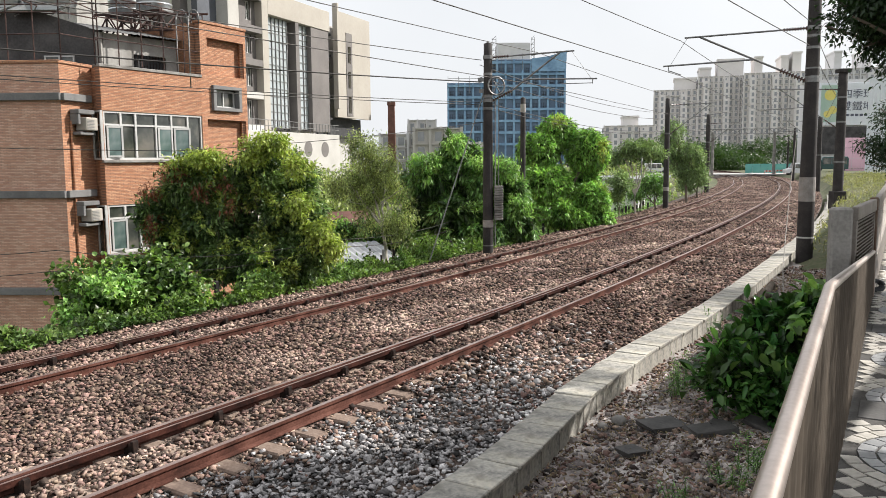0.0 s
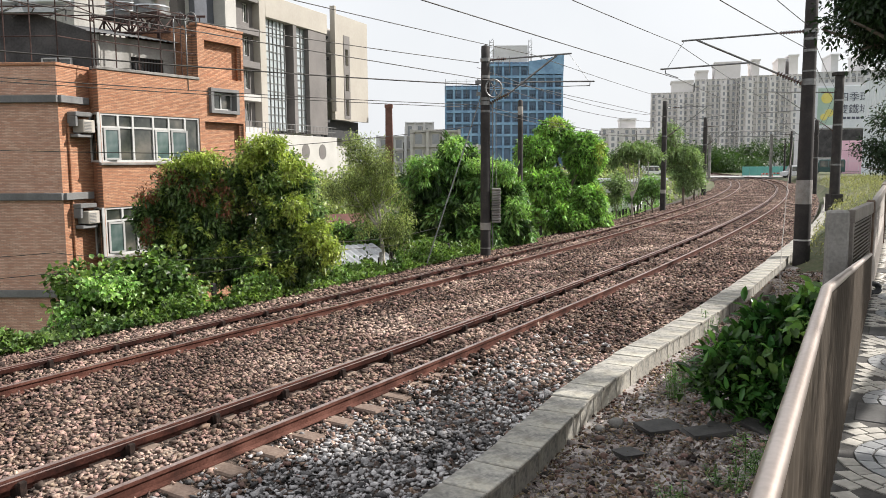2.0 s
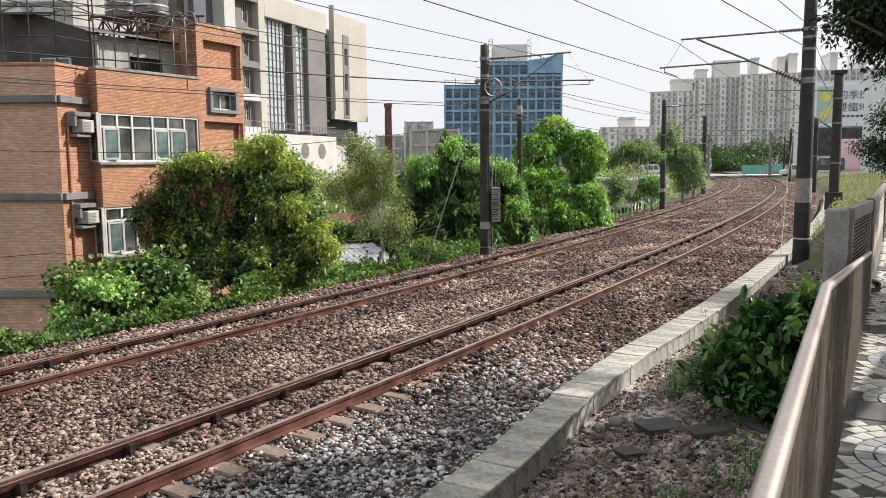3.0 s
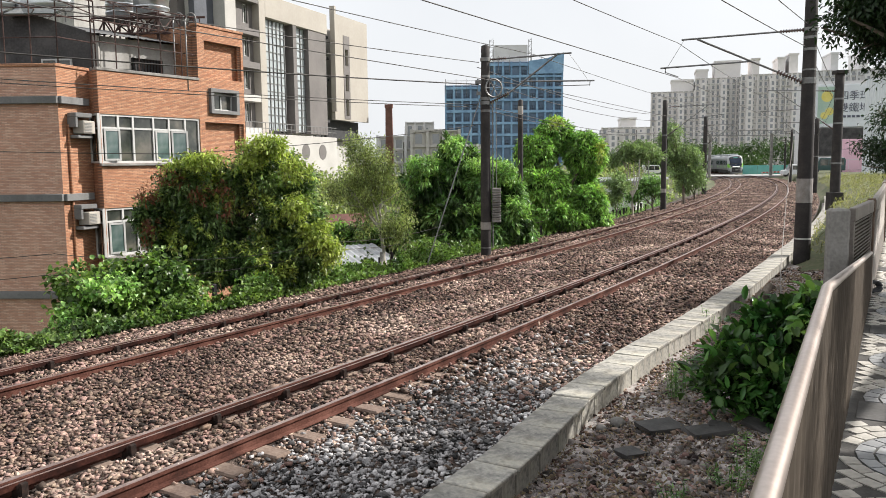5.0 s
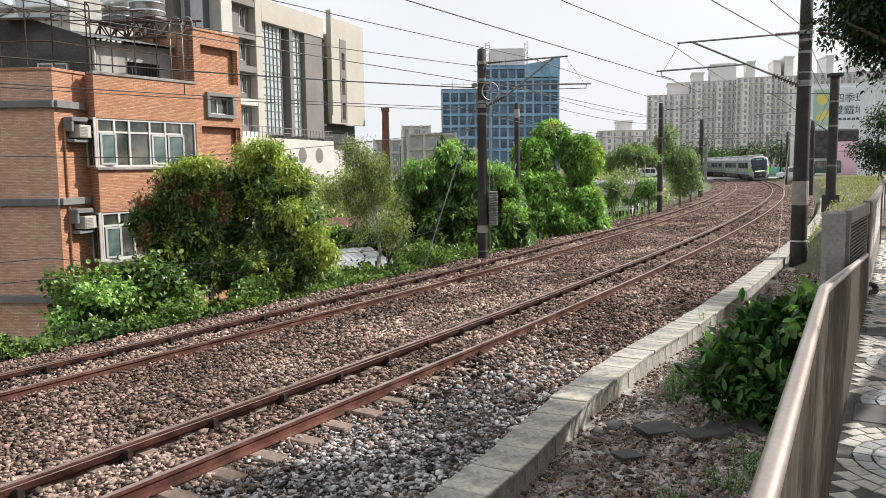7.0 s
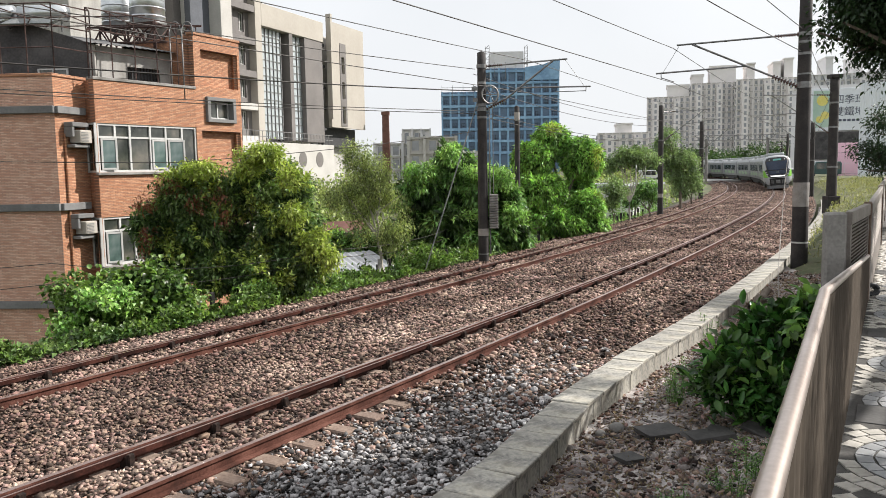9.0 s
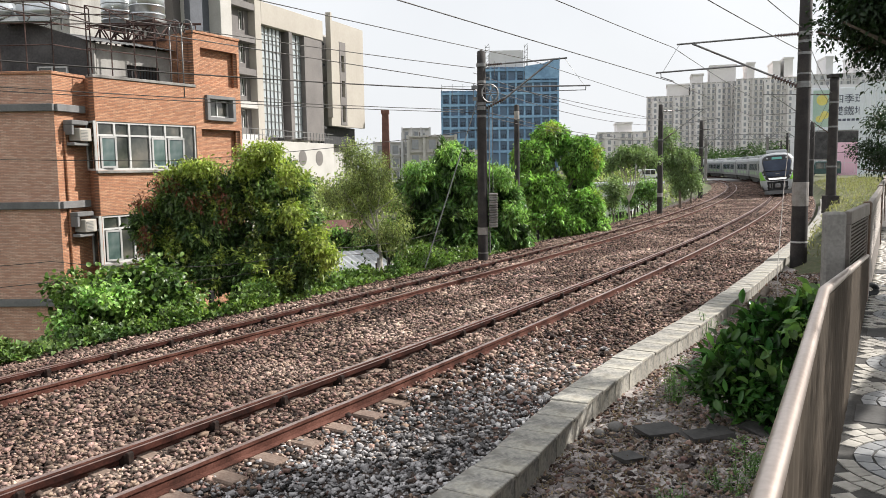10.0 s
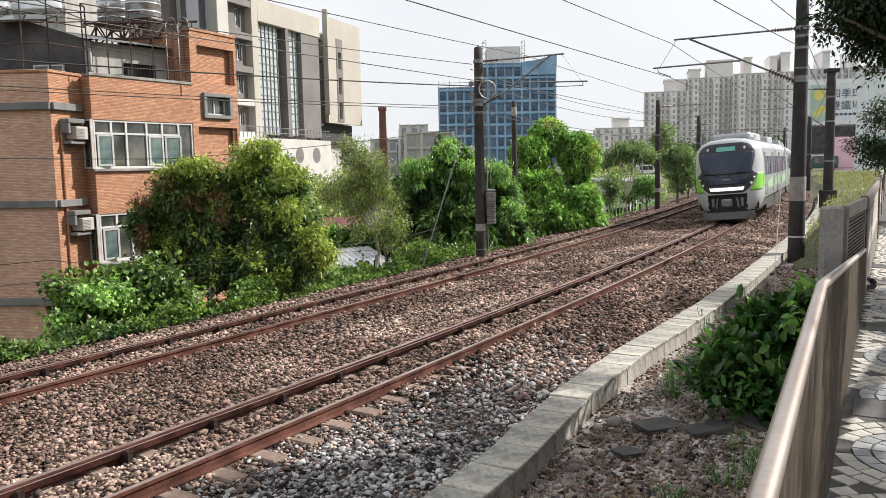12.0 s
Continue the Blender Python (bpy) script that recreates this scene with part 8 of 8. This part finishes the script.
def skin(yf, table, off, thick=0.02, cols=14, rows=12):
    """A plate that follows the cab's skin: the table gives height, and the x where it begins and ends there."""
    zs, x0, x1 = zip(*table)
    bm = bmesh.new()
    grid = [[], []]
    for i in range(rows + 1):
        z = zs[0] + (zs[-1] - zs[0]) * i / rows
        a, b = turn_at(float(np.interp(z, zs, x0)), z), turn_at(float(np.interp(z, zs, x1)), z)
        for side, depth in enumerate((off, off - thick)):
            row = []
            for j in range(cols + 1):
                u = a + (b - a) * j / cols
                q = shell(z, u)
                out = Vector((math.sin(u * math.pi / 2), -math.cos(u * math.pi / 2), 0.12)).normalized()
                row.append(bm.verts.new(q + out * depth + Vector((0, yf, 0))))
            grid[side].append(row)
    f, g = grid
    for i in range(rows):
        for j in range(cols):
            bm.faces.new((f[i][j], f[i][j + 1], f[i + 1][j + 1], f[i + 1][j]))
            bm.faces.new((g[i][j], g[i + 1][j], g[i + 1][j + 1], g[i][j + 1]))
        for j in (0, cols):
            bm.faces.new((f[i][j], f[i + 1][j], g[i + 1][j], g[i][j]))
    for i in (0, rows):
        for j in range(cols):
            bm.faces.new((f[i][j], f[i][j + 1], g[i][j + 1], g[i][j]))
    bmesh.ops.recalc_face_normals(bm, faces=bm.faces[:])
    return bm


def nose(ob, yf):
    """The cab: a raked, rounded face with black mask, tinted windscreen, light bar, lamps, green corners, coupler and deflector."""
    both = lambda rows: [(z, -x, x) for z, x in rows]
    levels = [0.52, 0.56, 0.62, 0.78, 0.95, 1.1, 1.25, 1.5, 1.75, 2.0, 2.25, 2.5, 2.75, 2.95, 3.1, 3.2, 3.32, 3.42, 3.5, 3.57, 3.62, 3.66, 3.69, 3.71, 3.72]
    bm = bmesh.new()
    grid = [[bm.verts.new(shell(z, -1 + j / 18) + Vector((0, yf, 0))) for j in range(37)] for z in levels]
    for i in range(len(levels) - 1):
        for j in range(36):
            # the coupler's mouth stays open
            mid = (grid[i][j].co + grid[i + 1][j + 1].co) / 2
            if mid.z < 1.2 and abs(mid.x) < 0.80 and mid.y < yf + 0.6:
                continue
            bm.faces.new((grid[i][j], grid[i][j + 1], grid[i + 1][j + 1], grid[i + 1][j]))
    part("nose", bm, M_TRAINW, ob, "pale rounded raked cab front", True)
    mask = both([(1.30, 0.60), (1.36, 0.78), (1.5, 0.94), (1.7, 1.06), (1.95, 1.17), (2.1, 1.24), (2.18, 1.12), (2.3, 1.05), (2.6, 1.12), (2.9, 1.17), (3.15, 1.15), (3.32, 1.06), (3.42, 0.90), (3.49, 0.62)])
    part("front_mask", skin(yf, mask, 0.022, 0.05, 24, 44), M_BLACK, ob, "glossy black front mask", True)
    glass = both([(2.12, 0.96), (2.3, 1.0), (2.6, 1.06), (2.9, 1.10), (3.06, 1.09)])
    part("windscreen", skin(yf, glass, 0.034, 0.012, 20, 16), M_TRAINGLASS, ob, "large dark tinted windscreen", True)
    part("dashboard_panel", skin(yf, both([(1.66, 0.74), (1.85, 0.86), (2.06, 0.92)]), 0.032, 0.01, 16, 8), M_TRAINGLASS, ob, "dark panel below the windscreen", True)
    part("light_bar", skin(yf, both([(1.40, 0.66), (1.55, 0.72)]), 0.045, 0.03, 14, 3), M_HEAD, ob, "white front light bar")
    part("destination_display", skin(yf, both([(3.14, 0.40), (3.33, 0.38)]), 0.032, 0.012, 8, 3), M_DISPLAY, ob, "dim green destination display")
    part("emblem", skin(yf, both([(1.86, 0.16), (1.93, 0.14)]), 0.042, 0.008, 4, 2), M_GALV, ob, "small grey emblem bar")

    def lens(x, z, r, label):
        q = shell(z, turn_at(x, z)) + Vector((0, yf, 0))
        u = turn_at(x, z) * math.pi / 2
        out = Vector((math.sin(u), -math.cos(u), 0.1)).normalized()
        b2 = bmesh.new()
        tube(b2, q, q + out * 0.05, r, r * 0.85, seg=16)
        lamp = part("headlight", b2, M_LAMP, ob, label, True)
        b2 = bmesh.new()
        tube(b2, q, q + out * 0.046, r * 1.22, r * 1.22, seg=16)
        part("bezel", b2, M_BLACK, lamp)
    for sx in (-1, 1):
        lens(sx * 0.98, 1.68, 0.075, "round headlight")
        lens(sx * 1.10, 1.92, 0.065, "round headlight")
        lens(sx * 0.74, 3.24, 0.075, "round upper lamp")
        corner = [(1.36, 0.90, 1.36), (1.5, 1.02, 1.4299), (1.7, 1.12, 1.4299), (1.95, 1.22, 1.4299), (2.12, 1.27, 1.40)]
        part("green_corner", skin(yf, [(z, sx * a, sx * b) for z, a, b in corner], 0.008, 0.012, 10, 10), M_GREEN, ob, "vivid green corner patch", True)
        b2 = bmesh.new()
        v = [b2.verts.new((sx * (W2 + 0.008), yf + y, z)) for y, z in ((NOSE - 0.5, 1.5), (NOSE + 0.75, 1.62), (NOSE + 0.75, 1.86), (NOSE - 0.5, 2.04))]
        f = b2.faces.new(v)
        r = bmesh.ops.extrude_face_region(b2, geom=[f])
        bmesh.ops.translate(b2, verts=[e for e in r["geom"] if isinstance(e, bmesh.types.BMVert)], vec=(-sx * 0.012, 0, 0))
        bmesh.ops.recalc_face_normals(b2, faces=b2.faces[:])
        part("green_flank", b2, M_GREEN, ob, "vivid green flank patch")
        b2 = bmesh.new()
        pts = [shell(z, turn_at(x, z)) + Vector((0, yf - 0.07, 0)) for x, z in ((sx * 0.16 - 0.1, 2.02), (sx * 0.42 - 0.1, 2.16), (sx * 0.62 - 0.1, 2.20), (sx * 0.86 - 0.1, 2.20))]
        for a, b in zip(pts[:-1], pts[1:]):
            tube(b2, a, b, 0.018, seg=6)
        part("wiper", b2, M_BLACK, ob)
        b2 = bmesh.new()
        tube(b2, (sx * 0.46, yf + 0.02, 0.66), (sx * 0.40, yf + 0.06, 1.08), 0.035, seg=8)
        tube(b2, (sx * 0.60, yf + 0.10, 0.72), (sx * 0.60, yf + 0.10, 0.98), 0.06, seg=10)
        part("hose", b2, M_GALV, ob, "pale brake hoses and jumper sockets")
        b2 = bmesh.new()
        tube(b2, (sx * 0.60, yf + 0.06, 1.02), (sx * 0.60, yf + 0.12, 1.02), 0.07, seg=12)
        part("jumper_socket", b2, M_GALV, ob)
    b2 = bmesh.new()
    box(b2, (-0.86, yf + 0.5, 0.30), (0.86, yf + 1.2, 1.30), 0.03)
    part("coupler_bay", b2, M_BLACK, ob, "black coupler recess")
    b2 = bmesh.new()
    tube(b2, (0, yf - 0.20, 0.88), (0, yf + 0.6, 0.88), 0.15, seg=14)
    box(b2, (-0.22, yf - 0.30, 0.70), (0.22, yf - 0.05, 1.06), 0.06)
    part("coupler", b2, M_GALV, ob, "worn grey coupler head")
    b2 = bmesh.new()
    front = [(-1.08, 0.32), (-0.75, 0.02), (0.75, 0.02), (1.08, 0.32)]
    for (xa, ya), (xb, yb) in zip(front[:-1], front[1:]):
        v = [b2.verts.new(q) for q in ((xa, yf + ya, 0.15), (xb, yf + yb, 0.15), (xb, yf + yb - 0.06, 0.47), (xa, yf + ya - 0.06, 0.47),
                                       (xa, yf + ya + 0.08, 0.15), (xb, yf + yb + 0.08, 0.15), (xb, yf + yb + 0.08, 0.47), (xa, yf + ya + 0.08, 0.47))]
        for k in ((0, 1, 2, 3), (4, 7, 6, 5), (3, 2, 6, 7), (0, 4, 5, 1), (0, 3, 7, 4), (1, 5, 6, 2)):
            b2.faces.new([v[i] for i in k])
    part("obstacle_deflector", b2, M_DEFLECT, ob, "grey obstacle deflector plate")


def train_car(lead):
    name = "leading_train_car" if lead else "train_car"
    ob = thing(name, "silver electric train car with dark wraparound windscreen and green corners" if lead else "silver electric train car with pale green stripe and dark windows",
               "train", group="cars of the train")
    yf = -10.0
    bm = bmesh.new()
    car_body(bm, yf + (NOSE if lead else 0), yf + CAR)
    part("body", bm, M_TRAIN, ob, "silver body shell")
    side_details(ob, yf + (0.9 if lead else 0.4))
    underframe(ob, yf)
    roof_gear(ob, yf)
    if lead:
        nose(ob, yf)
        b2 = bmesh.new()
        box(b2, (-0.85, yf + 2.4, 3.64), (0.85, yf + 5.4, 3.98), 0.1)
        part("roof_pod", b2, M_TRAINW, ob)
    return ob


def glow_material(name, color, strength):
    m = material(name, (color, color), 0.3, scale=1, fine=5, bump=0)
    b = m.node_tree.nodes["Principled BSDF"]
    b.inputs["Emission Color"].default_value = (*color, 1)
    b.inputs["Emission Strength"].default_value = strength
    return m


M_HEAD = glow_material("light_bar_white", (0.9, 0.92, 0.9), 0.5)
M_LAMP = glow_material("lamp_lens", (0.5, 0.53, 0.56), 0.05)
M_DEFLECT = material("deflector_grey", ((0.12, 0.125, 0.13), (0.19, 0.195, 0.2)), 0.6, scale=2, fine=14, bump=0.1)
M_DISPLAY = glow_material("display_green", (0.08, 0.25, 0.22), 0.3)
CARS = [train_car(True)]
second = train_car(False)
CARS.append(second)
for _k in range(6):
    CARS.append(copy_thing(second, pose(0, 0, 0)))
for _car in CARS:
    _car.scale = (1.07, 1.0, 1.07)

SPEED = 19.7
FRONT_AT_END = 42.8
LEAN = 3.8


def car_pose(s_front, k):
    c = s_front + 10.0 + PITCH * k
    a, b = along(NEAR, c - 6.9), along(NEAR, c + 6.9)
    d = b - a
    return Matrix.Translation((a + b) / 2) @ Matrix.Rotation(-math.atan2(d.x, d.y), 4, "Z") @ Matrix.Rotation(radians(-LEAN), 4, "Y")


def motions():
    times = [0.5 * i for i in range(25)]
    for k, car in enumerate(CARS):
        walk(car, [(t, car_pose(FRONT_AT_END + SPEED * (12.0 - t), k)) for t in times])


motions()
